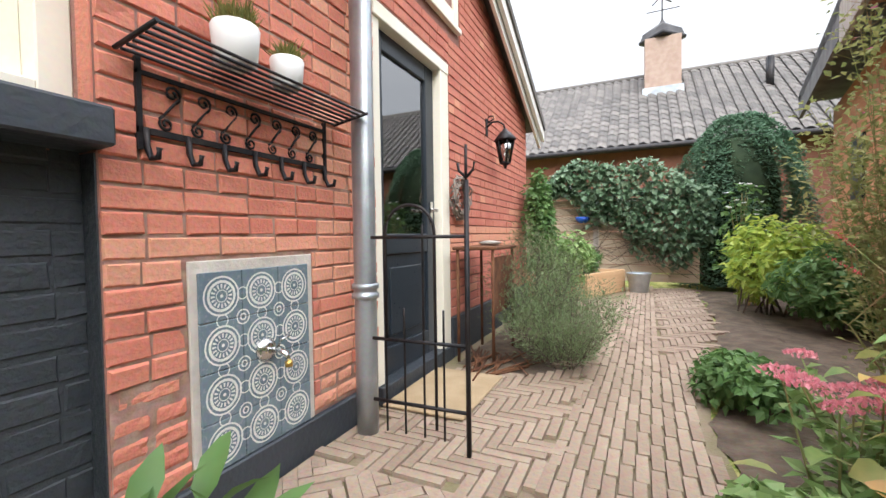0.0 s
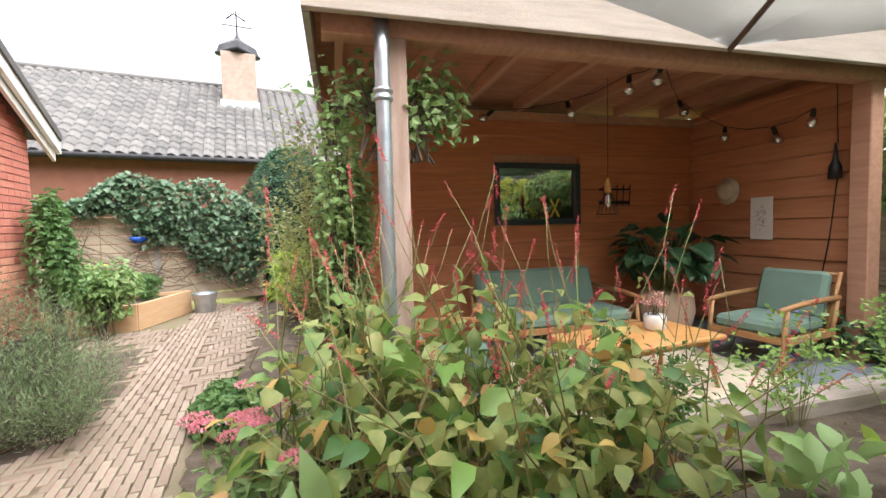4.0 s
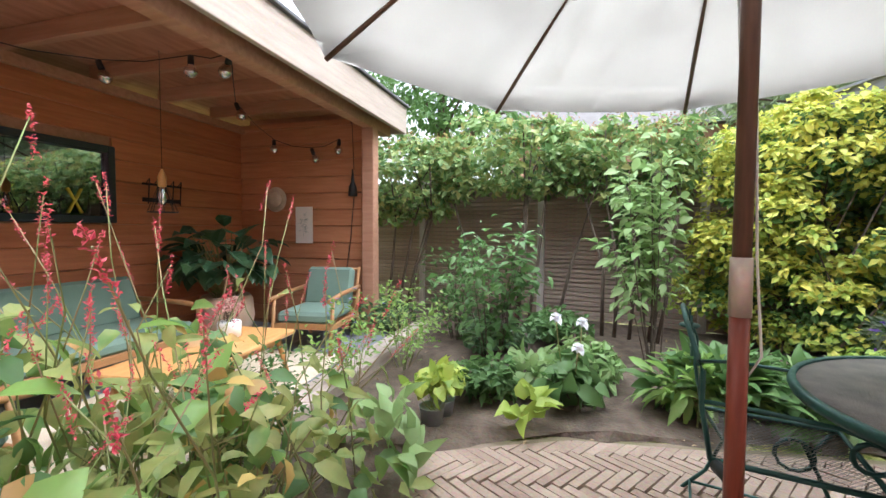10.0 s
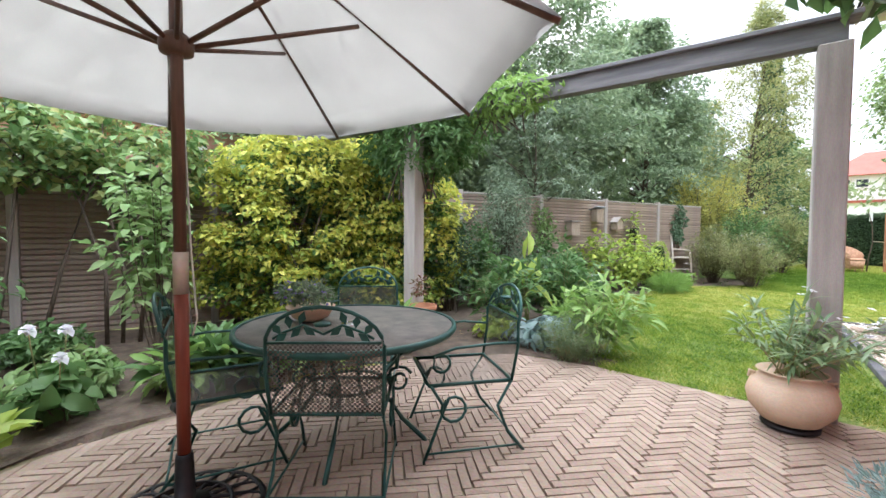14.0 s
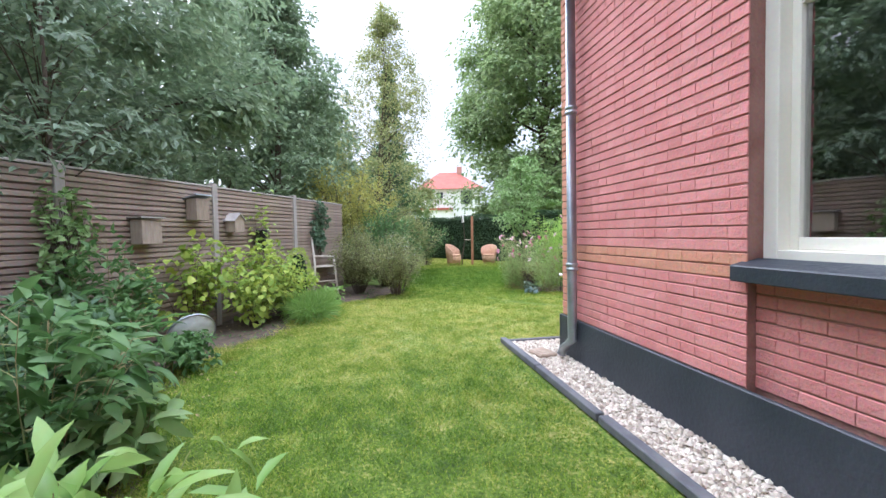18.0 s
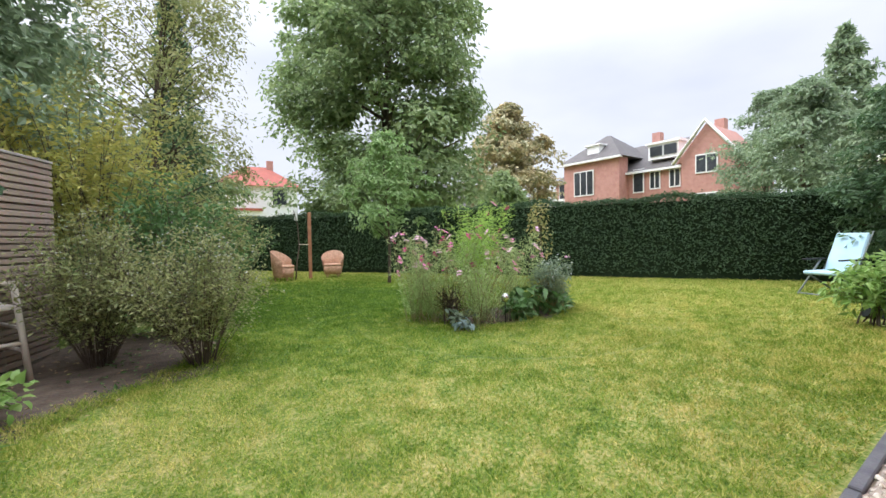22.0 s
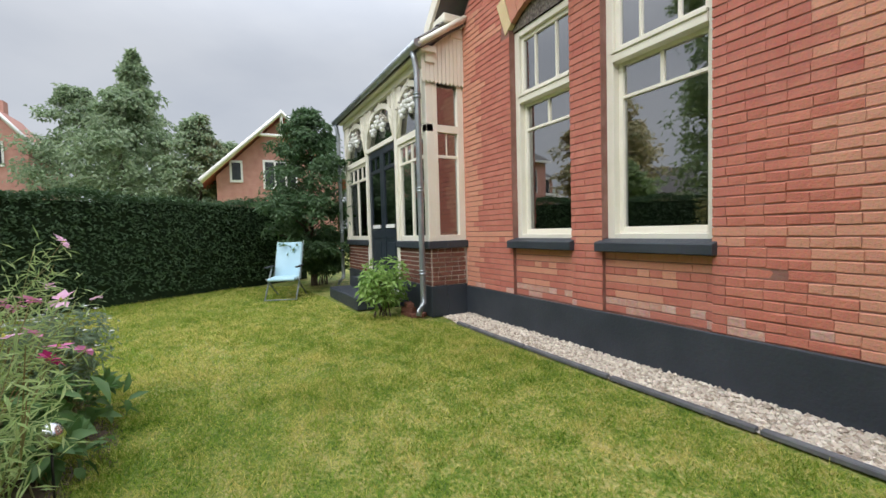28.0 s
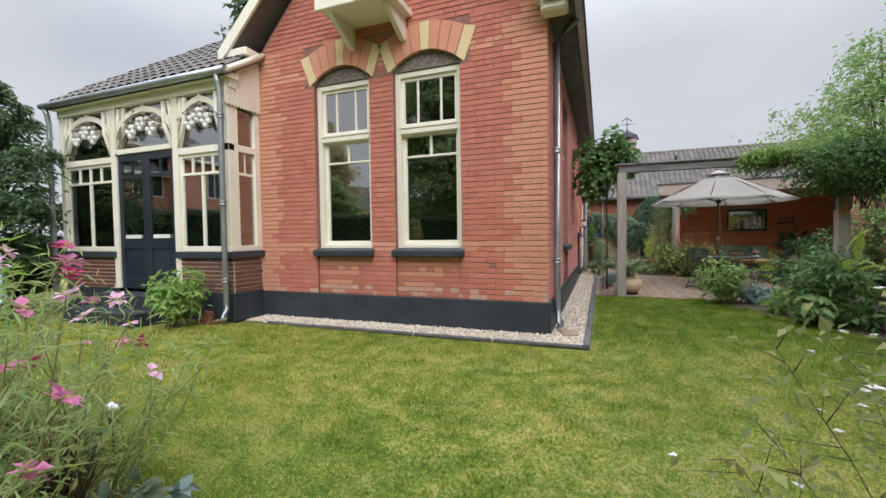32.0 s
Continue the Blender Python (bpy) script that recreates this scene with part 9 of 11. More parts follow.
ln = thing("wall_lamp", "black metal lamp hanging beside the post", "lamp", at=VER @ pose(P1 - 0.07, 9.62, 1.55))
part("shade", lathe([(0.05, 0.0), (0.045, 0.1), (0.02, 0.16), (0.008, 0.3)], 12), BLACK, ln)
part("cable", bar([(0.03, 0.0, 0.3), (0.03, 0.02, 0.8), (0.03, 0.05, 0.86)], 0.004, 4), BLACK, ln)
part("cable", bar([(0.03, 0, 0.0), (0.035, 0.05, -0.5), (0.03, 0.14, -1.1)], 0.005, 4), BLACK, ln)
cg = thing("pendant_lamp", "wire cage pendant with a wooden cap", "lamp", at=VER @ pose(3.0, 10.3, 1.30))
part("cap", lathe([(0.02, 0.19), (0.03, 0.20), (0.03, 0.27), (0.015, 0.31), (0.005, 0.33)], 12), OAK, cg)
for k in range(8):
    a = k * math.pi / 4
    part("cage_wire", bar([(0.03 * math.cos(a), 0.03 * math.sin(a), 0.19), (0.10 * math.cos(a), 0.10 * math.sin(a), 0.0)], 0.003, 4), BLACK, cg)
bm = bmesh.new()
tube(bm, [(0.10 * math.cos(k * 0.3927), 0.10 * math.sin(k * 0.3927), 0.0) for k in range(17)], 0.003, 4)
part("cage_ring", bm, BLACK, cg)
part("bulb", lathe([(0.0, 0.06), (0.025, 0.08), (0.03, 0.11), (0.015, 0.17), (0.012, 0.19)], 12), BULB, cg)
part("cord", bar([(0, 0, 0.33), (0, 0, 1.22)], 0.003, 4), BLACK, cg)
hk = thing("coat_rack", "dark wooden peg rack on the cedar wall", "rack", at=VER @ pose(3.72, Q1 - 0.035, 1.45))
part("rail", boxes((-0.2, 0.2, -0.012, 0.012, -0.02, 0.02), (-0.2, 0.2, -0.012, 0.012, 0.14, 0.16), bevel=0.003), IRON, hk)
for k in range(5):
    part("hook", bar([(-0.17 + 0.085 * k, -0.012, 0.16), (-0.17 + 0.085 * k, -0.05, 0.2), (-0.17 + 0.085 * k, -0.03, -0.04)], 0.006, 5), IRON, hk)
tagged(mesh_ob("wall_block", boxes((0.0, 0.05, -0.06, -0.028, 1.25, 1.45), bevel=0.004), OAK), "small pale wooden block on the planks", "bracket").matrix_world = VER @ pose(0.95, Q1, 0)
# string of bulbs under the rafters
sl_ = thing("string_lights", "black cable with clear bulbs under the rafters", "string lights", at=VER)
BP = [(1.46, 10.57, 2.31), (2.18, 11.0, 2.31), (2.77, 10.6, 2.31), (2.91, 9.9, 2.32), (2.96, 9.6, 2.32), (3.87, 10.4, 2.31), (4.62, 10.56, 2.12), (4.70, 10.12, 2.02), (4.66, 9.74, 2.09)]
pts = []
for k, (a, b, c) in enumerate(BP):
    pts.append((a, b, c + 0.085))
    if k + 1 < len(BP):
        q = BP[k + 1]
        pts.append(((a + q[0]) / 2, (b + q[1]) / 2, (c + q[2]) / 2 + 0.055))
part("cable", bar(pts, 0.004, 4), BLACK, sl_)
g = rng(219)
for a, b, c in BP:
    tilt = Matrix.Translation((a, b, c + 0.08)) @ Euler((g.normal(0, 0.3), g.normal(0, 0.3), 0)).to_matrix().to_4x4()
    so = part("socket", lathe([(0.019, -0.075), (0.022, -0.065), (0.021, -0.01), (0.009, 0.005)], 12), BLACK, sl_)
    bu = part("bulb", lathe([(0.0, -0.178), (0.028, -0.170), (0.044, -0.146), (0.044, -0.122), (0.026, -0.088), (0.018, -0.075)], 14), BULB, sl_)
    fi = part("filament", bar([(-0.008, 0, -0.08), (-0.012, 0, -0.13), (0.0, 0, -0.115), (0.012, 0, -0.13), (0.008, 0, -0.08)], 0.0015, 4), TAN, bu)
    so.matrix_local = bu.matrix_local = tilt

# ---- by the back door ----
rk = thing("wall_rack", "black wrought-iron rack with hooks on the brick wall", "rack", at=SIDE @ pose(7.77, 0, 0))
for k in range(7):
    y = -0.03 - 0.16 * k / 6
    part("shelf_rod", bar([(-0.06, y, 1.40 + 0.005 * k), (0.78, y, 1.40 + 0.005 * k)], 0.0055, 5), IRON, rk)
for x in (-0.07, 0.79):
    part("shelf_end", bar([(x, -0.02, 1.40), (x, -0.2, 1.43)], 0.007, 5), IRON, rk)
bm = bmesh.new()
box(bm, -0.02, 0.74, -0.018, -0.006, 1.355, 1.367), box(bm, -0.02, 0.74, -0.018, -0.006, 1.195, 1.213)
box(bm, -0.02, -0.006, -0.018, -0.004, 1.15, 1.40), box(bm, 0.726, 0.74, -0.018, -0.004, 1.15, 1.40)
part("frame", bm, IRON, rk)
for k in range(7):
    x = 0.08 + 0.097 * k
    bm = bar(scroll(x, 1.325, 0.026, 1.4, -1.2, -0.012, 14), 0.0042, 5)
    tube(bm, [(x + 0.02, -0.012, 1.315), (x - 0.005, -0.012, 1.285), (x - 0.028, -0.012, 1.255)], 0.0042, 5)
    tube(bm, scroll(x - 0.02, 1.235, 0.022, 1.4, 1.9, -0.012, 14), 0.0042, 5)
    part("scroll", bm, IRON, rk)
for k in range(7):
    x = 0.0 + 0.12 * k
    part("hook", bar([(x, -0.02, 1.21), (x, -0.022, 1.16), (x, -0.04, 1.125), (x, -0.07, 1.125), (x, -0.078, 1.15)], 0.0085, 6), IRON, rk)
for x, s, sd in ((0.22, 1.0, 211), (0.43, 0.82, 212)):
    pt = thing("potted_grass", "small white pot with tufted green grass", "plant", "pots on the wall rack", "", SIDE @ pose(7.77 + x, -0.11, 1.432))
    part("pot", lathe([(0.045 * s, 0), (0.062 * s, 0.012 * s), (0.072 * s, 0.12 * s), (0.068 * s, 0.128 * s), (0.06 * s, 0.12 * s)], 24), WHITEPLASTIC, pt)
    g = rng(sd)
    n = 260
    p = np.c_[g.normal(0, 0.022 * s, (n, 2)), np.full(n, 0.115 * s)]
    v, f = leaves(p, unit(np.c_[g.normal(0, 0.45, (n, 2)), np.ones(n)]), 0.085 * s, 0.006, sd, -0.2, spread=0.3)
    np_mesh("grass", v, f, leaf_mat("leaf_tuft", (0.12, 0.15, 0.03), (0.28, 0.22, 0.05)), pt)

# patterned tiles round the tap: rings laid on glazed squares
TP = SIDE @ pose(7.905, 0, 0)
tl = thing("tile_panel", "blue and white patterned wall tiles in three columns", "tiles", at=TP)
TBASE = mat("tile_blue_glaze", (0.115, 0.155, 0.185), (0.165, 0.21, 0.24), 9, 0.25, 0.03, fine=60, stain=0.35)
TWHITE = mat("tile_white_glaze", (0.66, 0.66, 0.62), (0.55, 0.56, 0.54), 12, 0.25, 0.03, stain=0.3)
part("grout_bed", boxes((-0.025, 0.505, -0.010, 0.0, 0.135, 0.835), bevel=0.003), MORTAR_L, tl, "rough mortar border")
tw, th = 0.158, 0.162


def ring(bm, cx, cz, r0, r1, y, n=20):
    a = [bm.verts.new((cx + r0 * math.cos(2 * math.pi * k / n), y, cz + r0 * math.sin(2 * math.pi * k / n))) for k in range(n)]
    b = [bm.verts.new((cx + r1 * math.cos(2 * math.pi * k / n), y, cz + r1 * math.sin(2 * math.pi * k / n))) for k in range(n)]
    for k in range(n):
        bm.faces.new((a[k], b[k], b[(k + 1) % n], a[(k + 1) % n]))


for i in range(3):
    for j in range(4):
        x0, z0 = 0.002 + i * tw, 0.152 + j * th
        tile = part("tile", boxes((x0, x0 + tw - 0.003, -0.018, -0.006, z0, z0 + th - 0.003), bevel=0.002), TBASE, tl)
        cx, cz, y = x0 + tw / 2 - 0.0015, z0 + th / 2 - 0.0015, -0.0188
        bm = bmesh.new()
        ring(bm, cx, cz, 0.060, 0.066, y), ring(bm, cx, cz, 0.043, 0.052, y), ring(bm, cx, cz, 0.018, 0.021, y), ring(bm, cx, cz, 0.0, 0.006, y, 8)
        for k in range(16):
            a = k * math.pi / 8
            c, s = math.cos(a), math.sin(a)
            q = [(0.025, -0.0022), (0.039, -0.0035), (0.039, 0.0035), (0.025, 0.0022)]
            bm.faces.new([bm.verts.new((cx + u * c - w * s, y, cz + u * s + w * c)) for u, w in q])
        part("white_pattern", bm, TWHITE, tile)
for i in range(4):
    for j in range(5):
        bm = bmesh.new()
        cx, cz = 0.0005 + i * tw, 0.1505 + j * th
        if 0 < i < 3 and 0 < j < 4:
            ring(bm, cx, cz, 0.022, 0.027, -0.0188, 16), ring(bm, cx, cz, 0.008, 0.013, -0.0188, 12)
            part("corner_ring", bm, TWHITE, tl)
        else:
            bm.free()
for i in range(3):
    for j in range(4):
        for dx, dz in ((0.5, 0.0), (0.0, 0.5)):
            cx, cz = 0.0005 + (i + dx) * tw, 0.1505 + (j + dz) * th
            if (dx and j) or (dz and i):
                bm = bmesh.new()
                ring(bm, cx, cz, 0.0185, 0.0225, -0.0190, 14)
                part("link_ring", bm, TWHITE, tl)
tp = thing("tap", "chrome outdoor tap on the tile panel", "tap", at=TP @ pose(0.25, -0.018, 0.50))
part("rose", lathe([(0.045, 0.0), (0.045, 0.004), (0.03, 0.02), (0.012, 0.026)], 20), CHROME, tp).matrix_local = pose(0, 0, 0, 90, 0, 0)
part("spout", bar([(0, -0.02, 0), (0, -0.07, 0.005), (0, -0.10, -0.005), (0, -0.11, -0.035)], 0.011, 8), CHROME, tp)
part("lever", bar([(0, -0.06, 0.01), (0.01, -0.065, 0.04), (0.04, -0.075, 0.05)], 0.006, 6), CHROME, tp)
part("hose_nut", bar([(0, -0.11, -0.03), (0, -0.112, -0.05)], 0.013, 8), mat("brass", (0.6, 0.42, 0.12), (0.5, 0.34, 0.1), 6, 0.35, 0.0, metal=0.9), tp)

# iron garden gate left open beside the door
gt = thing("iron_gate", "small open wrought-iron garden gate on a finial post", "gate", at=pose(0.215, 8.58, 0, 0, 0, 2))
part("post", bar([(0.42, 0, 0), (0.42, 0, 1.12)], 0.0105, 6), IRON, gt)
bm = bar([(0.42, 0, 1.10), (0.42, 0, 1.26)], 0.006, 6)
tube(bm, [(0.42, 0, 1.13), (0.39, 0, 1.16), (0.385, 0, 1.19)], 0.006, 5), tube(bm, [(0.42, 0, 1.13), (0.45, 0, 1.16), (0.455, 0, 1.19)], 0.006, 5)
part("finial", bm, IRON, gt)
for z in (0.19, 0.46, 0.90):
    part("rail", bar([(-0.02, 0, z), (0.42, 0, z)], 0.008, 6), IRON, gt)
for k, top in enumerate((0.90, 0.55, 0.9, 0.55)):
    x = 0.0 + 0.09 * (k + 0.5)
    part("bar", bar([(x, 0, 0.06), (x, 0, top), (x, 0, top + 0.05)], 0.005, 5), IRON, gt)
part("hoop", bar([(0.05, 0, 0.46), (0.05, 0, 0.9)] + arc(0.165, 0.92, 0.115, 180, 0, 10) + [(0.28, 0, 0.9), (0.28, 0, 0.1)], 0.007, 5), IRON, gt)
tagged(mesh_ob("door_mat", boxes((0.05, 0.50, 8.86, 9.52, 0.024, 0.036), bevel=0.004), TAN), "sandy sisal mat before the back door", "doormat")
wr = thing("wreath", "wreath of twisted grey twigs on the wall", "wreath", at=pose(0.05, 9.98, 1.18))
g = rng(215)
bm = bmesh.new()
for k in range(26):
    a0 = g.uniform(0, 6.28)
    r0 = g.uniform(0.10, 0.17)
    tube(bm, [(g.normal(0, 0.018), (r0 + g.normal(0, 0.012)) * math.cos(a0 + 0.35 * i), (r0 + g.normal(0, 0.012)) * math.sin(a0 + 0.35 * i)) for i in range(12)], 0.005, 4)
part("woven_twig", bm, mat("grey_twig", (0.16, 0.13, 0.11), (0.27, 0.23, 0.20), 12, 0.9, 0.3), wr)
lt = thing("wall_lantern", "black antique wall lantern on a curled bracket", "lantern", at=pose(0, 10.72, 1.55))
bm = boxes((0.0, 0.012, -0.03, 0.03, 0.26, 0.42), bevel=0.004)
tube(bm, [(0.01, 0, 0.34), (0.06, 0, 0.38), (0.12, 0, 0.38), (0.17, 0, 0.345), (0.18, 0, 0.30)], 0.009, 6)
tube(bm, [(0.02, 0, 0.38)] + [(0.05 + 0.03 * math.cos(k * 0.5), 0, 0.41 + 0.03 * math.sin(k * 0.5)) for k in range(10)], 0.006, 5)
part("bracket", bm, IRON, lt)
part("roof", lathe([(0.10, 0.20), (0.105, 0.21), (0.05, 0.275), (0.03, 0.285), (0.015, 0.31)], 6, at=(0.18, 0, 0)), IRON, lt)
part("glass", lathe([(0.045, 0.0), (0.082, 0.2)], 6, at=(0.18, 0, 0)), GLASS, lt)
bm = bmesh.new()
for k in range(6):
    a = k * math.pi / 3
    tube(bm, [(0.18 + 0.047 * math.cos(a), 0.047 * math.sin(a), 0.0), (0.18 + 0.086 * math.cos(a), 0.086 * math.sin(a), 0.2)], 0.005, 4)
lathe([(0.0, -0.05), (0.012, -0.045), (0.02, -0.02), (0.05, -0.005), (0.05, 0.005)], 6, bm, (0.18, 0, 0))
part("cage", bm, IRON, lt)
rt = thing("iron_stand", "rusty iron side table with a shell on it", "table", at=pose(0.22, 10.05, 0))
part("top", boxes((-0.16, 0.16, -0.28, 0.28, 0.80, 0.825), bevel=0.006), RUST, rt)
for sx in (-0.13, 0.13):
    for sy in (-0.25, 0.25):
        part("leg", bar([(sx, sy, 0), (sx, sy, 0.8)], 0.012, 5), RUST, rt)
part("panel", boxes((0.125, 0.135, -0.24, 0.24, 0.35, 0.75)), RUST, rt)
sh_ = thing("shell", "grey oyster shells lying on the iron stand", "shell", at=pose(0.24, 10.08, 0.826))
part("shells", lathe([(0.0, 0.0), (0.07, 0.006), (0.09, 0.025), (0.05, 0.035), (0.0, 0.04)], 9), GREYWOOD, sh_)
bw = thing("brushwood", "low pile of rusty iron rods by the wall", "pile", at=pose(0.35, 9.75, 0.01))
g = rng(217)
bm = bmesh.new()
for k in range(30):
    a = g.uniform(-0.6, 0.6)
    c = Vector((g.normal(0, 0.1), g.normal(0.05, 0.12), 0.012 + 0.004 * (k % 8)))
    d = Vector((math.sin(a), math.cos(a), 0)) * g.uniform(0.1, 0.3)
    part("rod", bar([c - d, c + d], 0.006, 4), RUST, bw)
bk = thing("bucket", "galvanised bucket by the back fence", "bucket", at=pose(1.30, 14.02, 0))
part("body", lathe([(0.115, 0.0), (0.125, 0.01), (0.165, 0.29), (0.172, 0.30), (0.162, 0.30), (0.12, 0.02)], 24), GALV, bk)
part("rim", lathe([(0.163, 0.285), (0.178, 0.29), (0.178, 0.305), (0.163, 0.305)], 24), GALV, bk)
part("handle", bar(arc(0, 0.30, 0.17, 200, 340, 10, -0.02), 0.005, 5), IRON, bk)
tagged(mesh_ob("blue_bowl", lathe([(0.0, 0), (0.06, 0.01), (0.11, 0.06), (0.12, 0.11), (0.11, 0.11)], 18, at=(0.45, 14.38, 1.08)), mat("cobalt_glaze", (0.02, 0.08, 0.45), (0.03, 0.12, 0.5), 5, 0.25, 0.0)), "cobalt blue bowl hanging on the fence", "bowl")
bush("hellebore", "hellebore with palmate leaves at the wall foot", "plant", 0.50, 7.50, 0, (0.30, 0.22, 0.46), L_BOX, 60, (0.17, 0.06), 221, 8, rich=True, stem_mat=STEM, droop=-0.01)

# ---- terrace pots ----
op = thing("oleander_pot", "oleander with white flowers in a round terracotta pot", "plant", at=pose(1.12, 3.82, 0) @ Matrix.Scale(0.86, 4))
part("pot", lathe([(0.10, 0.06), (0.17, 0.08), (0.245, 0.17), (0.262, 0.25), (0.235, 0.345), (0.18, 0.385), (0.19, 0.41), (0.205, 0.42), (0.19, 0.425), (0.165, 0.39)], 32), PALETERRA, op)
for s in (-1, 1):
    part("ear", bar([(s * 0.20, 0, 0.37), (s * 0.235, 0, 0.38), (s * 0.24, 0, 0.34), (s * 0.225, 0, 0.32)], 0.014, 6), PALETERRA, op)
part("stand", lathe([(0.13, 0.03), (0.17, 0.035), (0.17, 0.055), (0.1, 0.06)], 16), IRON, op)
for k in range(3):
    part("castor", lathe([(0.0, -0.02), (0.02, 0), (0.0, 0.02)], 8, at=(0.13 * math.cos(k * 2.09), 0.13 * math.sin(k * 2.09), 0.022)), BLACK, op)
g = rng(222)
k = 26
a = g.uniform(0, 6.283, k)
r = 0.52 * np.sqrt(g.uniform(0.05, 1, k))
tip = np.c_[r * np.cos(a), r * np.sin(a), 0.98 - 0.75 * r ** 2 - g.uniform(0, 0.2, k)]
foot = np.c_[g.normal(0, 0.05, (k, 2)), np.full(k, 0.39)]
v, f = sticks(foot, tip, 0.006)
tagged(np_mesh("twig_mass", v, f, STEM, op), kind="stuff")
q = np.repeat(np.arange(k), 20)
w = g.uniform(0.25, 1.0, len(q))[:, None]
p = foot[q] * (1 - w) + tip[q] * w
out = unit(np.c_[g.normal(0, 1, (len(q), 2)), g.uniform(-0.2, 0.9, len(q))] + 0.5 * unit(tip - foot)[q])
v, f = leaves(p, out, 0.15, 0.024, 223, 0.1, spread=0.3, rich=True)
np_mesh("foliage", v, f, L_OLEA, op, smooth=True)
k = np.argsort(-tip[:, 0] * 0.0 + tip[:, 1] * 0.5 + tip[:, 0] - tip[:, 2] * 0.6)[:9]
for i in k:
    c = tip[i] + g.normal(0, 0.035, (4, 3)) + [0, 0, 0.03]
    c = np.repeat(c, 5, 0)
    ang = np.tile(np.arange(5) * 1.257, 4)
    v, f = leaves(c, np.c_[np.cos(ang), np.sin(ang), np.full(len(ang), 0.3)], 0.03, 0.024, 225 + int(i), 0, spread=0.25)
    np_mesh("flower_head", v, f, P_WHITE, op)
gp = thing("glazed_pot", "sage green glazed pot with strappy leaves", "plant", at=pose(4.07, 4.10, 0))
part("pot", lathe([(0.0, 0.0), (0.11, 0.0), (0.15, 0.06), (0.175, 0.20), (0.185, 0.30), (0.195, 0.305), (0.195, 0.325), (0.178, 0.325), (0.165, 0.28), (0.0, 0.28)], 28), mat("sage_glaze", (0.17, 0.22, 0.18), (0.24, 0.29, 0.24), 8, 0.35, 0.05, stain=0.3), gp)
g = rng(226)
p = np.c_[g.normal(0, 0.05, (46, 2)), np.full(46, 0.28)]
v, f = leaves(p, unit(np.c_[g.normal(0, 0.8, (46, 2)), np.ones(46)]), 0.26, 0.045, 227, 0.0, spread=0.4, rich=True)
np_mesh("foliage", v, f, L_LIME2, gp, smooth=True)
tpot = thing("terracotta_pot", "terracotta pot with red-leaved plant by the pergola post", "plant", at=pose(4.08, 3.76, 0))
part("pot", lathe([(0.0, 0.0), (0.095, 0.0), (0.125, 0.12), (0.138, 0.27), (0.145, 0.38), (0.158, 0.385), (0.16, 0.43), (0.142, 0.43), (0.13, 0.36), (0.0, 0.36)], 28), TERRA, tpot)
p, o = blob_points(90, 226, (0.13, 0.13, 0.2), shell=0.1)
p[:, 2] += 0.56
v, f = leaves(p, o, 0.06, 0.03, 227)
np_mesh("foliage", v, f, leaf_mat("leaf_red", (0.20, 0.06, 0.04), (0.12, 0.13, 0.04)), tpot)
bb = thing("table_bowl", "clay bowl with violet flowers on the garden table", "plant", at=pose(3.35, 5.62, 0.678))
part("bowl", lathe([(0.06, 0), (0.10, 0.02), (0.135, 0.07), (0.14, 0.08), (0.125, 0.075)], 20), PALETERRA, bb)
p, o = blob_points(700, 228, (0.2, 0.2, 0.11), base=-0.08)
p[:, 2] += 0.15
v, f = leaves(p, o, 0.032, 0.018, 229)
np_mesh("foliage", v, f, L_GREY, bb)
k = rng(230).integers(0, 700, 26)
c = np.repeat(p[k] + o[k] * 0.02, 5, 0)
ang = np.tile(np.arange(5) * 1.257, 26)
v, f = leaves(c, np.c_[np.cos(ang), np.sin(ang), np.full(len(ang), 0.3)], 0.017, 0.014, 231, 0)
np_mesh("blossom", v, f, P_PURP, bb)
tagged(mesh_ob("nursery_pot", lathe([(0.055, 0), (0.075, 0.12), (0.08, 0.13), (0.07, 0.12)], 16, at=(4.45, 7.33, 0)), GALV), "small grey plant pot on the soil", "pot")
bush("geranium", "lime geranium growing in the grey pot", "plant", 4.45, 7.33, 0.11, (0.2, 0.18, 0.3), L_LIME, 240, (0.06, 0.05), 232, 6, stem_mat=STEM)
wr2 = thing("wren_shelf", "small orange wooden bird shelf on the pergola post", "bird feeder", at=pose(4.22, 3.58, 1.5))
part("shelf", boxes((-0.05, 0.1, -0.12, -0.02, 0.0, 0.015), (-0.05, 0.1, -0.13, -0.02, 0.14, 0.155), (0.085, 0.1, -0.12, -0.02, 0.015, 0.14), bevel=0.002), OAK, wr2)

# ---- along the fence ----
BOXWOOD = mat("weathered_box_wood", (0.26, 0.20, 0.155), (0.40, 0.33, 0.265), 4, 0.9, 0.4, vary=0.5, fine=30, stain=0.5, stretch=(9, 9, 1.5))


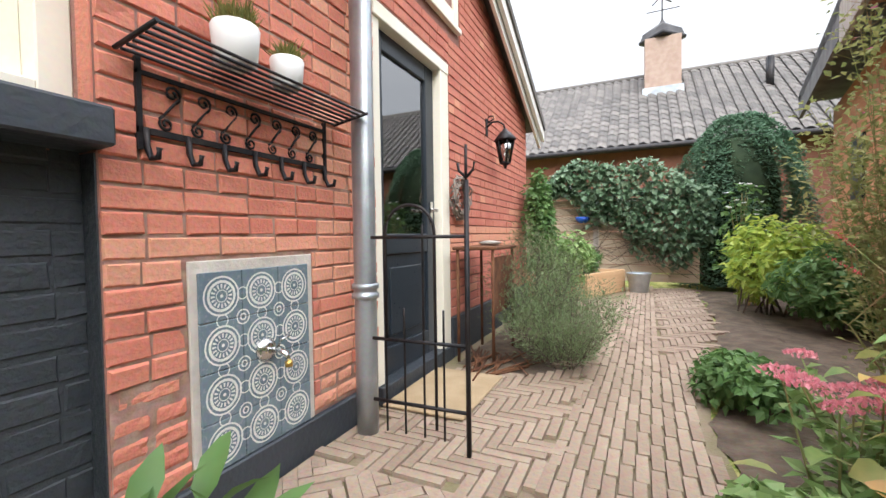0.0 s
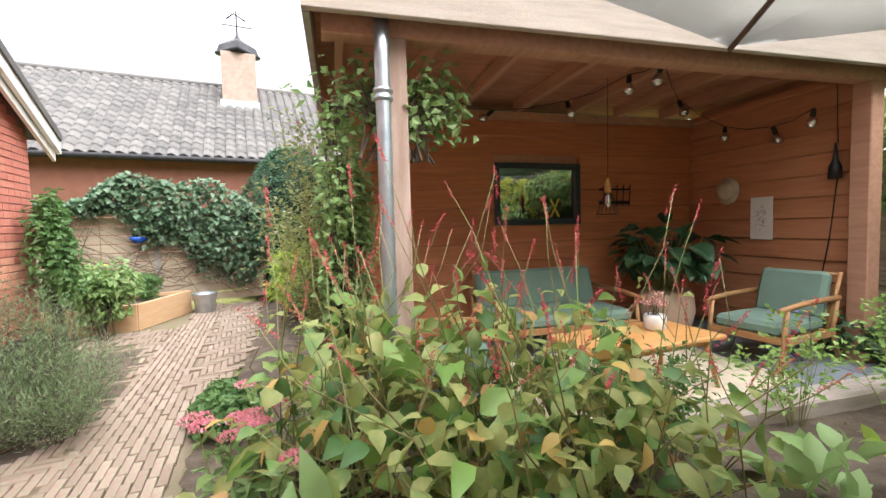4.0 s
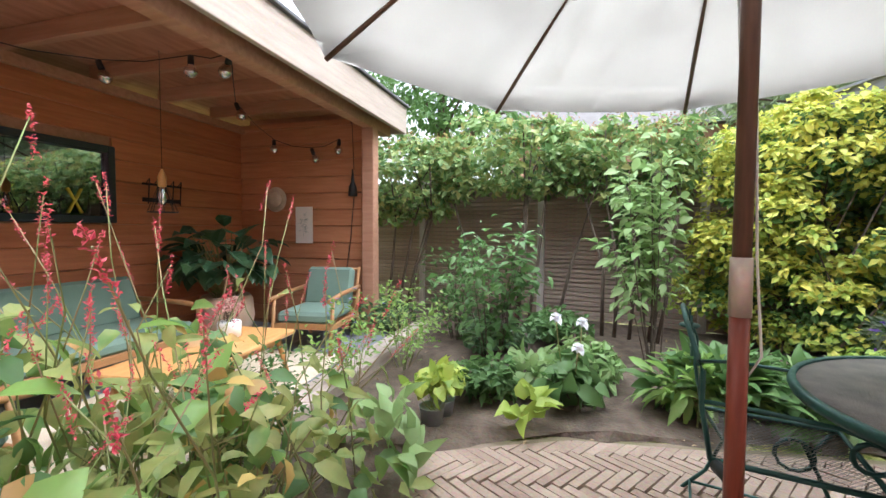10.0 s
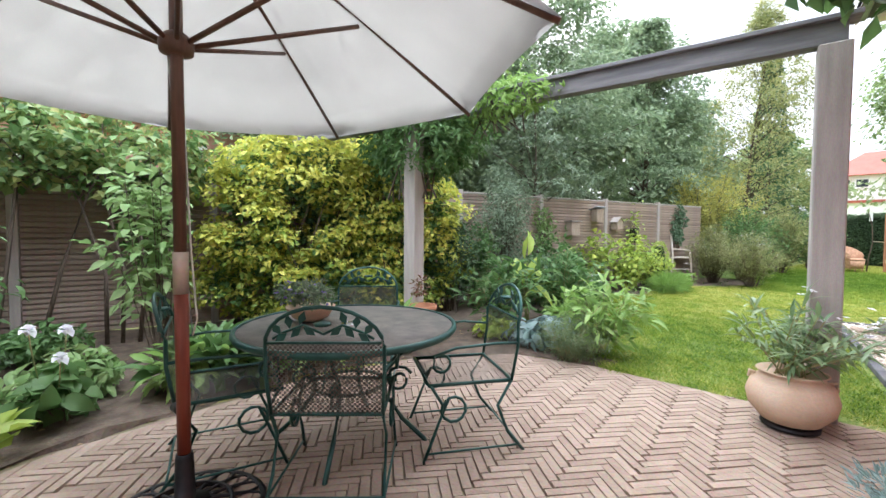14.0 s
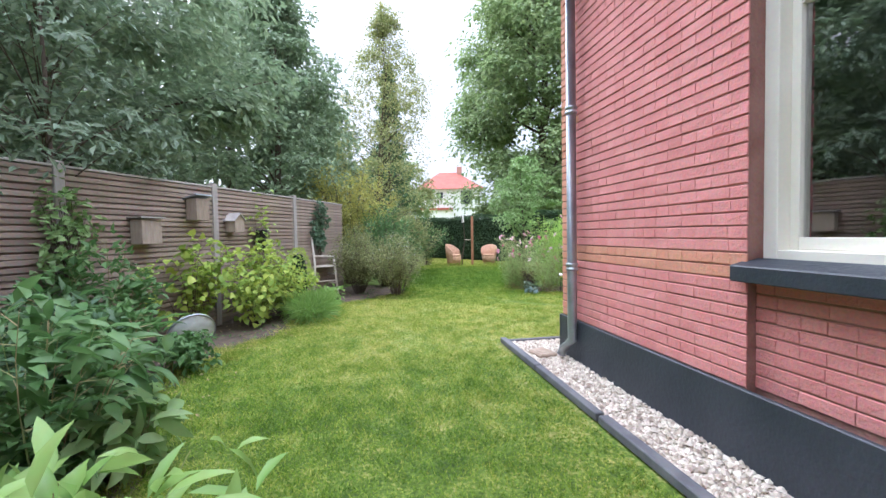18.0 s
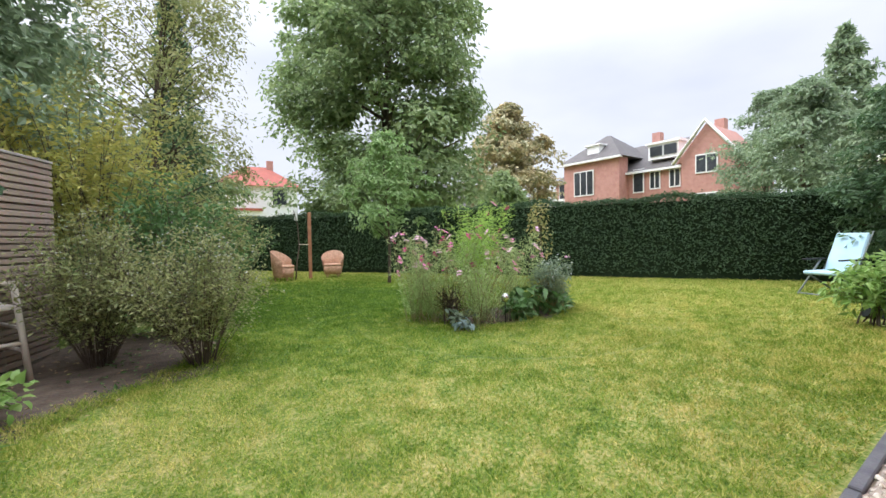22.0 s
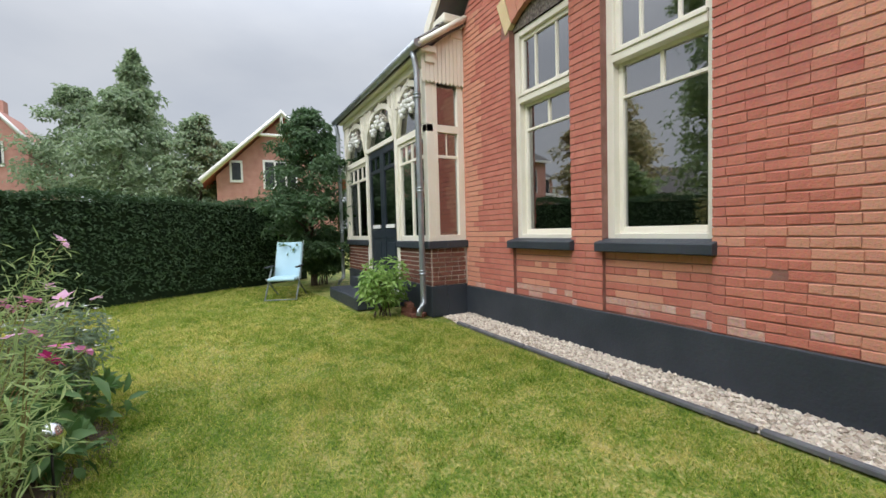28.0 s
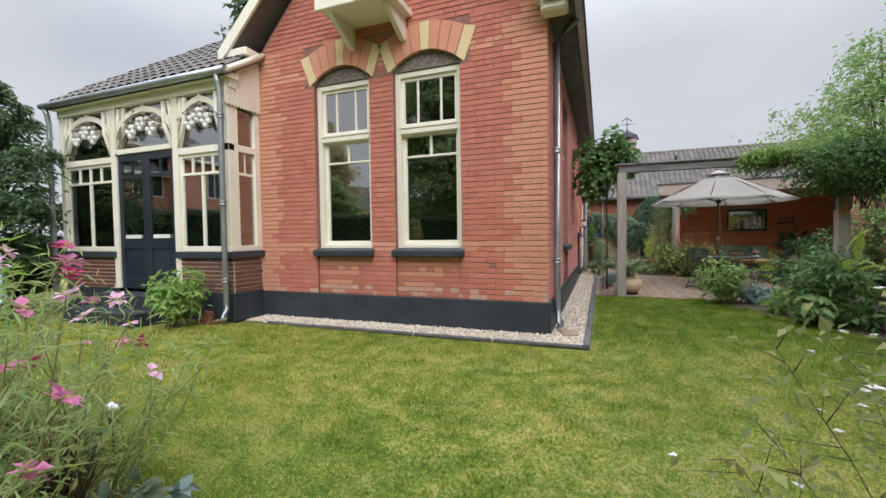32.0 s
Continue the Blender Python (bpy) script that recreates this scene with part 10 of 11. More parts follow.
def bird_box(u, z, w, h, roof, label):
    x, y = on_fence(u, 0.12)
    t = thing("bird_box", label, "bird box", "bird boxes on the fence", "", pose(x, y, z, 0, 0, FANG + 180))
    part("body", boxes((-w / 2, w / 2, -0.08, 0.08, 0, h), bevel=0.004), BOXWOOD, t)
    if roof == 90:
        bm = bmesh.new()
        ends = [[bm.verts.new((x, y, z)) for x, z in ((-w / 2, h), (w / 2, h), (0, h + 0.085))] for y in (-0.08, 0.08)]
        bm.faces.new(ends[0]), bm.faces.new(ends[1][::-1])
        part("gable", bm, BOXWOOD, t)
        for s in (-1, 1):
            bm = boxes((-0.01, w / 2 + 0.075, -0.13, 0.10, -0.006, 0.008), bevel=0.002)
            bmesh.ops.rotate(bm, verts=bm.verts[:], cent=(0, 0, 0), matrix=Matrix.Rotation(radians(43), 3, "Y"))
            if s < 0:
                bmesh.ops.scale(bm, verts=bm.verts[:], vec=(-1, 1, 1))
                bmesh.ops.reverse_faces(bm, faces=bm.faces[:])
            bmesh.ops.translate(bm, verts=bm.verts[:], vec=(0, 0, h + 0.095))
            part("roof", bm, GREYWOOD, t)
    else:
        bm = boxes((-w / 2 - 0.03, w / 2 + 0.03, -0.13, 0.11, -0.01, 0.01), bevel=0.003)
        bmesh.ops.rotate(bm, verts=bm.verts[:], cent=(0, 0, 0), matrix=Matrix.Rotation(radians(roof), 3, "X"))
        bmesh.ops.translate(bm, verts=bm.verts[:], vec=(0, 0, h + 0.02))
        part("roof", bm, ZINC if roof else GREYWOOD, t)
    part("hole", lathe([(0.0, 0), (0.018, 0.0), (0.018, 0.004), (0, 0.004)], 12), BLACK, t).matrix_local = pose(0.03, -0.078, h * 0.62, 90, 0, 0)
    return t


bird_box(10.08, 1.14, 0.24, 0.27, 0, "flat-roofed weathered bird box on the fence")
bird_box(10.79, 1.42, 0.20, 0.27, 14, "tall bird box with a sloping metal roof")
bird_box(11.43, 1.27, 0.18, 0.17, 90, "small gabled bird box on the fence")
x, y = on_fence(12.0, 0.12)
tagged(mesh_ob("fence_lantern", boxes((x - 0.07, x + 0.07, y - 0.09, y + 0.09, 0.98, 1.31), bevel=0.015), BLACK), "black box hanging on the fence", "box")
ds = thing("glass_disc", "round mosaic mirror disc leaning in the border", "mirror", at=pose(3.69, -0.79, 0.215, 66, 0, 40))
part("disc", lathe([(0.0, 0.0), (0.225, 0.0), (0.225, 0.010), (0.0, 0.010)], 36), mat("disc_cement", (0.42, 0.44, 0.40), (0.52, 0.54, 0.50), 14, 0.8, 0.3), ds)
SHARD = mat("mirror_shard", (0.78, 0.82, 0.79), (0.70, 0.76, 0.72), 9, 0.12, 0.0, metal=0.9, stain=0.1)
g = rng(247)
for q in range(5):
    r0, r1 = 0.02 + q * 0.04, 0.055 + q * 0.04
    k = 5 + 5 * q
    for i in range(k):
        a0, a1 = 2 * math.pi * (i + 0.06) / k, 2 * math.pi * (i + 0.94) / k
        bm = bmesh.new()
        h = 0.012 + g.normal(0, 0.0015, 4)
        bm.faces.new([bm.verts.new((r * math.cos(a), r * math.sin(a), z)) for (r, a), z in zip(((r0, a0), (r1, a0), (r1, a1), (r0, a1)), h)])
        part("shard", bm, SHARD, ds)
part("rim", lathe([(0.22, -0.004), (0.23, -0.004), (0.23, 0.02), (0.22, 0.02)], 36), ZINC, ds)
BLEACH = mat("bleached_wood", (0.52, 0.46, 0.40), (0.66, 0.59, 0.52), 3, 0.85, 0.3, stain=0.3, stretch=(8, 8, 1.5))
sc = thing("step_chair", "weathered wooden high chair against the fence", "chair", at=pose(2.88, -4.76, 0, 0, 0, -62) @ Matrix.Scale(1.27, 4))
for sx in (-0.17, 0.17):
    part("front_leg", bar([(sx * 1.15, -0.20, 0), (sx, -0.15, 0.62)], 0.018, 6), BLEACH, sc)
    part("back_leg", bar([(sx * 1.15, 0.2, 0), (sx, 0.15, 0.5), (sx, 0.19, 0.92)], 0.018, 6), BLEACH, sc)
    part("armrest", bar([(sx, -0.17, 0.62), (sx, 0.17, 0.64)], 0.016, 6), BLEACH, sc)
    part("side_rung", bar([(sx * 1.08, -0.17, 0.25), (sx * 1.08, 0.17, 0.25)], 0.012, 5), BLEACH, sc)
part("seat", boxes((-0.18, 0.18, -0.17, 0.17, 0.46, 0.485), bevel=0.006), BLEACH, sc)
for z in (0.2, 0.34):
    part("rung", bar([(-0.19, -0.18, z), (0.19, -0.18, z)], 0.012, 5), BLEACH, sc)
for z in (0.70, 0.86):
    part("back_slat", boxes((-0.17, 0.17, 0.165, 0.185, z - 0.04, z + 0.03), bevel=0.004), BLEACH, sc)


# ---- on the lawn ----
def wicker_chair(m):
    t = thing("wicker_chair", "rounded wicker tub chair on the lawn", "chair", "wicker chairs on the lawn", "", m)
    bm = bmesh.new()
    rows = []
    for i in range(15):
        a = radians(-20 + 220 * i / 14)
        top = 0.56 + 0.30 * math.sin(radians(180 * i / 14)) ** 0.8
        rows.append([bm.verts.new((r * math.cos(a) * 1.0, r * math.sin(a) * 0.95, z)) for r, z in ((0.27, 0.10), (0.33, 0.40), (0.36, top), (0.33, top + 0.01), (0.30, 0.42))])
    for u, v in zip(rows, rows[1:]):
        for k in range(4):
            bm.faces.new((u[k], v[k], v[k + 1], u[k + 1])).smooth = True
    part("shell", bm, WICKER, t)
    part("seat", lathe([(0.0, 0.36), (0.30, 0.37), (0.31, 0.41), (0.27, 0.44), (0.0, 0.45)], 24), WICKER, t)
    part("apron", lathe([(0.27, 0.10), (0.30, 0.36), (0.29, 0.36), (0.26, 0.10)], 24), WICKER, t)
    for k in range(4):
        a = k * math.pi / 2 + 0.785
        part("leg", bar([(0.24 * math.cos(a), 0.24 * math.sin(a), 0.0), (0.25 * math.cos(a), 0.25 * math.sin(a), 0.2)], 0.02, 6), WICKER, t)
    return t


wc = wicker_chair(pose(-1.2, -11.75, 0, 0, 0, 232) @ Matrix.Scale(0.94, 4))
copy_thing(wc, pose(-2.6, -11.8, 0, 0, 0, 152) @ Matrix.Scale(0.94, 4))
sk = thing("garden_stake", "tall wooden stake with a leaning sapling tied on", "stake", at=pose(-1.93, -11.75, 0))
part("stake", boxes((-0.04, 0.04, -0.04, 0.04, 0, 1.85), bevel=0.005), TERRA, sk)
part("sapling", bar([(0.42, 0.05, 0), (0.38, 0.05, 0.5), (0.30, 0.03, 0.9), (0.33, 0.02, 1.5), (0.42, 0, 1.9)], 0.022, 6, 0.012), BARK, sk)
part("rope", bar([(0.0, 0, 0.95), (0.3, 0.03, 0.97)], 0.012, 5), RUG, sk)
part("tag", boxes((0.32, 0.40, -0.01, 0.01, 1.62, 1.9)), WHITE, sk, "white plastic tag")
bc = thing("folding_chair", "folding garden chair with a pale blue cushion", "chair", at=pose(-7.62, -2.0, 0, 0, 0, 68))
bm = boxes((-0.24, 0.24, -0.04, 0.04, 0, 0.72), bevel=0.02)
bmesh.ops.rotate(bm, verts=bm.verts[:], cent=(0, 0, 0), matrix=Matrix.Rotation(radians(-24), 3, "X"))
bmesh.ops.translate(bm, verts=bm.verts[:], vec=(0, 0.16, 0.36))
part("back_cushion", bm, BLUECLOTH, bc)
part("seat_cushion", boxes((-0.24, 0.24, -0.34, 0.18, 0.34, 0.40), bevel=0.02), BLUECLOTH, bc)
GREYPAINT = mat("grey_green_tube", (0.20, 0.23, 0.22), (0.28, 0.31, 0.30), 5, 0.5, 0.05, metal=0.3)
for s in (-0.27, 0.27):
    part("leg", bar([(s, -0.40, 0), (s, 0.12, 0.58)], 0.015, 6), GREYPAINT, bc)
    part("leg", bar([(s, 0.45, 0), (s, -0.25, 0.38)], 0.015, 6), GREYPAINT, bc)
    part("back_tube", bar([(s * 0.9, 0.12, 0.34), (s * 0.9, 0.50, 1.05)], 0.013, 6), GREYPAINT, bc)
    part("armrest", boxes((s - 0.03, s + 0.03, -0.28, 0.2, 0.575, 0.60), bevel=0.008), BLACK, bc)
part("foot_bar", bar([(-0.27, -0.40, 0.02), (0.27, -0.40, 0.02)], 0.013, 6), GREYPAINT, bc)
bp = thing("brick_pile", "small stack of loose bricks by the porch", "bricks", at=pose(-4.72, -0.80, 0))
for k, (x, y, z, r) in enumerate(((0, 0, 0, 8), (0.12, 0.02, 0, -5), (0.03, 0.01, 0.062, 25), (0.16, 0.1, 0, 40), (0.02, 0.02, 0.124, -12))):
    b = part("brick", boxes((-0.1, 0.1, -0.05, 0.05, 0, 0.06), bevel=0.006), BRICK_D, bp)
    b.matrix_local = pose(x, y, z, 0, 0, r)
pb_ = thing("planter_trough", "white wire trough with small plants by the steps", "planter", at=pose(-5.1, -0.82, 0.2))
part("trough", boxes((-0.2, 0.2, -0.07, 0.07, 0, 0.1), bevel=0.01), WHITE, pb_)
gs = thing("glass_ball_stake", "silver filigree ball on a garden stake", "ornament", at=pose(-1.75, -3.75, 0))
part("rod", bar([(0, 0, 0), (0, 0, 0.30)], 0.005, 5), IRON, gs)
part("ball", lathe([(0.0, 0.28), (0.035, 0.295), (0.055, 0.34), (0.035, 0.385), (0.0, 0.40)], 12), CHROME, gs)
ss = thing("stone_spout", "flat stone splash block under the downpipe", "stone", at=pose(0.24, 0.05, 0.008, 0, 0, 12) @ Matrix.Scale(0.72, 4))
bm = boxes((-0.13, 0.13, -0.16, 0.16, 0, 0.06), bevel=0.02)
for v in bm.verts:
    v.co += Vector((noise.noise(v.co * 9), noise.noise(v.co * 9 + Vector((4, 0, 0))), 0)) * 0.012
part("block", bm, mat("brown_stone", (0.30, 0.22, 0.16), (0.38, 0.29, 0.22), 9, 0.9, 0.5, stain=0.4), ss)
part("basin", lathe([(0.0, 0.06), (0.07, 0.062), (0.085, 0.07), (0.095, 0.062), (0.1, 0.05)], 14), bpy.data.materials["brown_stone"], ss)

pp = thing("potted_plant", "lime-leaved plant in a small grey bucket on the soil", "plant", at=pose(4.32, 7.38, 0))
part("pot", lathe([(0.0, 0), (0.058, 0), (0.075, 0.13), (0.08, 0.135), (0.072, 0.13), (0.066, 0.11), (0.0, 0.11)], 18), GALV, pp, "small grey metal bucket")
v, f = blob_points(46, 377, (0.17, 0.15, 0.10))
v[:, 2] += 0.25
v, f = leaves(v, f, 0.1, 0.075, 378, 0.3, rich=True)
np_mesh("foliage", v, f, L_LIME, pp, smooth=True)
v, f = sticks(np.tile([0, 0, 0.1], (12, 1)) + rng(379).normal(0, 0.015, (12, 3)), rng(380).normal(0, 0.09, (12, 3)) * [1, 1, 0.4] + [0, 0, 0.26], 0.003)
tagged(np_mesh("twig_mass", v, f, STEM, pp), kind="stuff")
# ---- bricks ----
def wall_rows(parent, place, length, height, seed, keep, tone, near=None, z_from=Z_PL, depth=0.007, joint=0.0085, upright=0.16, spall=None):
    """Bricks of a wall: those in the near stretch as parts, the rest joined; tone picks the material pair."""
    rows = course_bricks(length[1] - length[0], height, COURSE, BRK, seed, lambda a, b, z0, z1: keep(a + length[0], b + length[0], z0, z1), joint, z_from, upright)
    groups, singles = {}, 0
    g = rng(seed)
    for u, z, w, h in rows:
        u += length[0]
        one, many = tone(u + w / 2, z + h / 2, g)
        if near and near(u, z) and singles < 300 and w > 0.05:
            broken = spall and spall(u + w / 2, z + h / 2)
            ob = new("brick", spalled_brick(w, h, depth, one, singles) if broken else brick_mesh(round(w, 3), h, depth, one, 0.0026, singles % 3))
            ob.parent = parent
            ob.location = (u, g.uniform(-0.003, 0.002), z)
            ob.rotation_euler = (g.normal(0, 0.016), g.normal(0, 0.008), g.normal(0, 0.012))
            singles += 1
        else:
            groups.setdefault(many.name, (many, []))[1].append((u, z, w, h))
    for many, rr in groups.values():
        joined_bricks("brick_courses", rr, place, many, parent, depth, seed)


def flat(u, d, z):
    return (u, -d, z)


def clear(u0, u1, z0, z1, spans):
    return all(u1 <= a + 0.008 or u0 >= b - 0.008 or z1 <= c + 0.02 or z0 >= d - 0.02 for a, b, c, d in spans)


F_OPEN = [(W1[0], W1[1], 0.0, 3.62), (W2[0], W2[1], 0.0, 3.62), (W1[0] - 0.14, W1[1] + 0.14, 3.42, 4.0), (W2[0] - 0.14, W2[1] + 0.14, 3.42, 4.0)]


def front_tone(u, z, g):
    k = int((z - Z_PL) / COURSE)
    if k == 0 and g.uniform() < 0.4 or k == 1 and g.uniform() < 0.15 or k < 4 and u > -0.7 and g.uniform() < 0.12:
        return BRICK_W, BRICK_W
    q = 0.39 + (0.11 if (k // 5) % 2 else 0.0) + g.uniform(-0.05, 0.05)
    if u > -q or u < -4.4 + q * 0.85 or k in (9, 10) and g.uniform() < 0.85 or 46 <= k <= 47 and g.uniform() < 0.8:
        return BRICK_Y, BRICK_YR
    return BRICK, BRICK_R


wall_rows(front, flat, (-4.4, 0.0), 4.0, 301, lambda a, b, z0, z1: clear(a, b, z0, z1, F_OPEN), front_tone, near=lambda u, z: u > -1.0 and z < 1.9)
rows_g = []
g = rng(302)
z = 4.0
while z < 6.3:
    half = max(0.0, (6.38 - z - COURSE) / 1.091)
    u = -2.2 - half
    while u < -2.2 + half - 0.05:
        w = min(BRK, -2.2 + half - u)
        rows_g.append((u + 0.005, z + 0.005, w - 0.011, COURSE - 0.011))
        u += BRK
    z += COURSE
joined_bricks("brick_courses", rows_g, flat, BRICK_R, front, 0.009, 303)
for a, b in (W1, W2):
    wall_rows(front, lambda u, d, z: (u, 0.05 - d, z), (a, b), 0.93, 304, lambda *k: True, lambda u, z, g: (BRICK_W, BRICK_W) if z < 0.50 and g.uniform() < 0.4 else (BRICK_Y, BRICK_YR) if z > 0.8 or g.uniform() < 0.15 else (BRICK, BRICK_R))


def side_tone(u, z, g):
    k = int((z - Z_PL) / COURSE)
    if u < 0.14 + (0.11 if (k // 5) % 2 else 0) or (u < 6.5 and k in (8, 9)) or (8.45 < u < 8.9 and g.uniform() < 0.7) or (u > 7.6 and u < 8.9 and k in (6, 7)) or (u > 9.86 and k in (6, 7, 8)) or (u > 6.6 and g.uniform() < 0.05):
        return BRICK_Y, BRICK_YR
    return BRICK, BRICK_R if u > 6.6 else BRICK_S


S_OPEN = [(B1[0], B1[1], 0.0, 3.5), (B2[0], B2[1], 0.0, 3.5), (7.87, 8.42, 0.12, 0.85)]
wall_rows(side, flat, (0.0, 6.55), 3.9, 311, lambda a, b, z0, z1: clear(a, b, z0, z1, S_OPEN), side_tone)
wall_rows(side, flat, (7.66, 8.9), 3.9, 312, lambda a, b, z0, z1: clear(a, b, z0, z1, S_OPEN), side_tone, near=lambda u, z: z < 2.2, z_from=0.16, depth=0.0085, joint=0.0085, upright=0.75,
          spall=lambda u, z: (u < 7.9 and 0.24 < z < 0.47) or (u > 8.4 and z < 0.30) or (8.0 < u < 8.2 and z > 1.9))
part("worn_bed", boxes((7.666, 8.9, -0.002, 0.02, 0.155, 2.25)), MORTAR_N, side)
wall_rows(side, lambda u, d, z: (u, 0.06 - d, z), (B1[0], B1[1]), 0.92, 313, lambda *k: True, side_tone)
wall_rows(annex, flat, (9.87, 12.24), 3.2, 314, lambda a, b, z0, z1: z1 < 3.82 - (b - 8.9) * 0.455 - 0.04 and clear(a, b, z0, z1, [(9.15, 10.1, 2.4, 3.4)]), side_tone, z_from=0.3)
wall_rows(annex, flat, (8.9, 9.87), 3.8, 315, lambda a, b, z0, z1: z1 < 3.82 - (b - 8.9) * 0.455 - 0.04 and clear(a, b, z0, z1, [(9.15, 10.1, 2.4, 3.4)]), side_tone, z_from=2.16)
# black painted courses under the back window
part("reveal", boxes((7.655, 7.6595, 0.001, 0.069, 0.0, 1.125)), BRICK_B, side, "black painted reveal")
part("reveal", boxes((7.655, 7.6595, 0.001, 0.062, 1.245, 3.49)), BRICK, side)
part("painted_backing", boxes((B2[0] + 0.002, B2[1] - 0.002, 0.0635, 0.075, 0, 1.125)), BRICK_B, side)
rows_b = course_bricks(B2[1] - B2[0], 1.12, 0.078, 0.235, 316, lambda *k: True, z_from=0.0)
for u, z, w, h in rows_b:
    if w < 0.05:
        continue
    ob = new("brick", brick_mesh(round(w, 2), h, 0.010, BRICK_B, 0.003))
    ob.parent = side
    ob.location = (B2[0] + u, 0.07, z)
    ob.rotation_euler = (rng(int(u * 1e3 + z * 1e5)).normal(0, 0.015), 0, 0)
# porch base in brown brick with pale joints
for x0, x1 in ((PX0 + 0.02, -6.98), (-5.47, PX1 + 0.012)):
    joined_bricks("brick_courses", [(u + x0, z, w, h) for u, z, w, h in course_bricks(x1 - x0, 0.93, 0.0637, 0.21, 317, lambda *k: True, 0.013, 0.42, 0.9)], lambda u, d, z: (u, PY + 0.014 - d, z), BRICK_D, porch, 0.01)
joined_bricks("brick_courses", [(u, z, w, h) for u, z, w, h in course_bricks(0.53, 0.93, 0.0637, 0.21, 318, lambda *k: True, 0.013, 0.42, 0.9)], lambda u, d, z: (PX1 + 0.012 + d, PY + 0.02 + u, z), BRICK_D, porch, 0.01)

# ---- clay pavers ----
pav = bpy.data.objects["pavement"]
TERR = [(0.49, 3.58), (1.4, 3.48), (2.4, 3.38), (3.15, 3.48), (3.78, 4.1), (4.12, 5.0), (4.22, 6.6), (4.0, 7.42), (2.6, 7.38), (1.65, 8.0), (1.6, 8.35), (0.05, 8.35), (0.05, 8.0), (0.49, 7.9)]


def inside(x, y, poly):
    c = False
    for (x0, y0), (x1, y1) in zip(poly, poly[1:] + poly[:1]):
        if (y0 > y) != (y1 > y) and x < (x1 - x0) * (y - y0) / (y1 - y0) + x0:
            c = not c
    return c


def paver_mesh(l, w, h=0.018):
    c = 0.0022
    v = [(0, 0, 0), (l, 0, 0), (l, w, 0), (0, w, 0), (c, c, h), (l - c, c, h), (l - c, w - c, h), (c, w - c, h)]
    f = [(4, 5, 6, 7), (0, 1, 5, 4), (1, 2, 6, 5), (2, 3, 7, 6), (3, 0, 4, 7)]
    return v, f


PL, PW, PJ = 0.207, 0.069, 0.0045
SORTS = []
for w in (PW, PL / 4):
    pv, pf = paver_mesh(PL - PJ, w - PJ)
    pm = bpy.data.meshes.new("paver")
    pm.from_pydata(pv, [], pf)
    pm.shade_flat()
    pm.materials.append(PAVER)
    SORTS.append((pm, pv, pf))
jv, jf, cut_v, cut_f, count = [], [], [], [], 0
g = rng(331)


def lay(x, y, ang, near, sort=0):
    """One paver with its corner at x, y: broad ones on the path, slim ones on the terrace."""
    global count
    pm, pv, pf = SORTS[sort]
    z = g.normal(0, 0.0014)
    tl_, tw_ = g.normal(0, 0.006), g.normal(0, 0.006)
    if near and count < 300:
        ob = new("paver", pm)
        ob.parent = pav
        ob.location, ob.rotation_euler = (x, y, z), (tl_, tw_, ang + g.normal(0, 0.008))
        count += 1
        return
    m = Matrix.Translation((x, y, z)) @ Euler((tl_, tw_, ang + g.normal(0, 0.008))).to_matrix().to_4x4()
    b = len(jv)
    jv.extend([tuple(m @ Vector(p)) for p in pv])
    jf.extend([tuple(b + k for k in q) for q in pf])


def lay_cut(corners, poly):
    """A paver cut to the edge of the paving: its rectangle clipped by the edges near it."""
    turn = sum(x0 * y1 - x1 * y0 for (x0, y0), (x1, y1) in zip(poly, poly[1:] + poly[:1]))
    cx, cy = sum(p[0] for p in corners) / 4, sum(p[1] for p in corners) / 4
    for (x0, y0), (x1, y1) in zip(poly, poly[1:] + poly[:1]):
        ex, ey = x1 - x0, y1 - y0
        ln = math.hypot(ex, ey)
        k = max(0.0, min(1.0, ((cx - x0) * ex + (cy - y0) * ey) / ln ** 2))
        if math.hypot(cx - x0 - k * ex, cy - y0 - k * ey) > 0.13:
            continue
        sgn = 1 if turn > 0 else -1
        dist = [sgn * (ex * (py - y0) - ey * (px_ - x0)) / ln for px_, py in corners]
        cut = []
        for a in range(len(corners)):
            b = (a + 1) % len(corners)
            if dist[a] >= 0:
                cut.append(corners[a])
            if dist[a] * dist[b] < 0:
                w = dist[a] / (dist[a] - dist[b])
                cut.append(tuple(corners[a][q] + w * (corners[b][q] - corners[a][q]) for q in (0, 1)))
        corners = cut
        if len(corners) < 3:
            return
    b, n, z = len(cut_v), len(corners), g.normal(0, 0.0012)
    cut_v.extend([(x, y, z) for x, y in corners] + [(x, y, z + 0.018) for x, y in corners])
    cut_f.extend([(b + n, b + n + k, b + n + k + 1) for k in range(1, n - 1)])
    for k in range(n):
        q = (k + 1) % n
        cut_f.extend([(b + k, b + q, b + n + q), (b + k, b + n + q, b + n + k)])


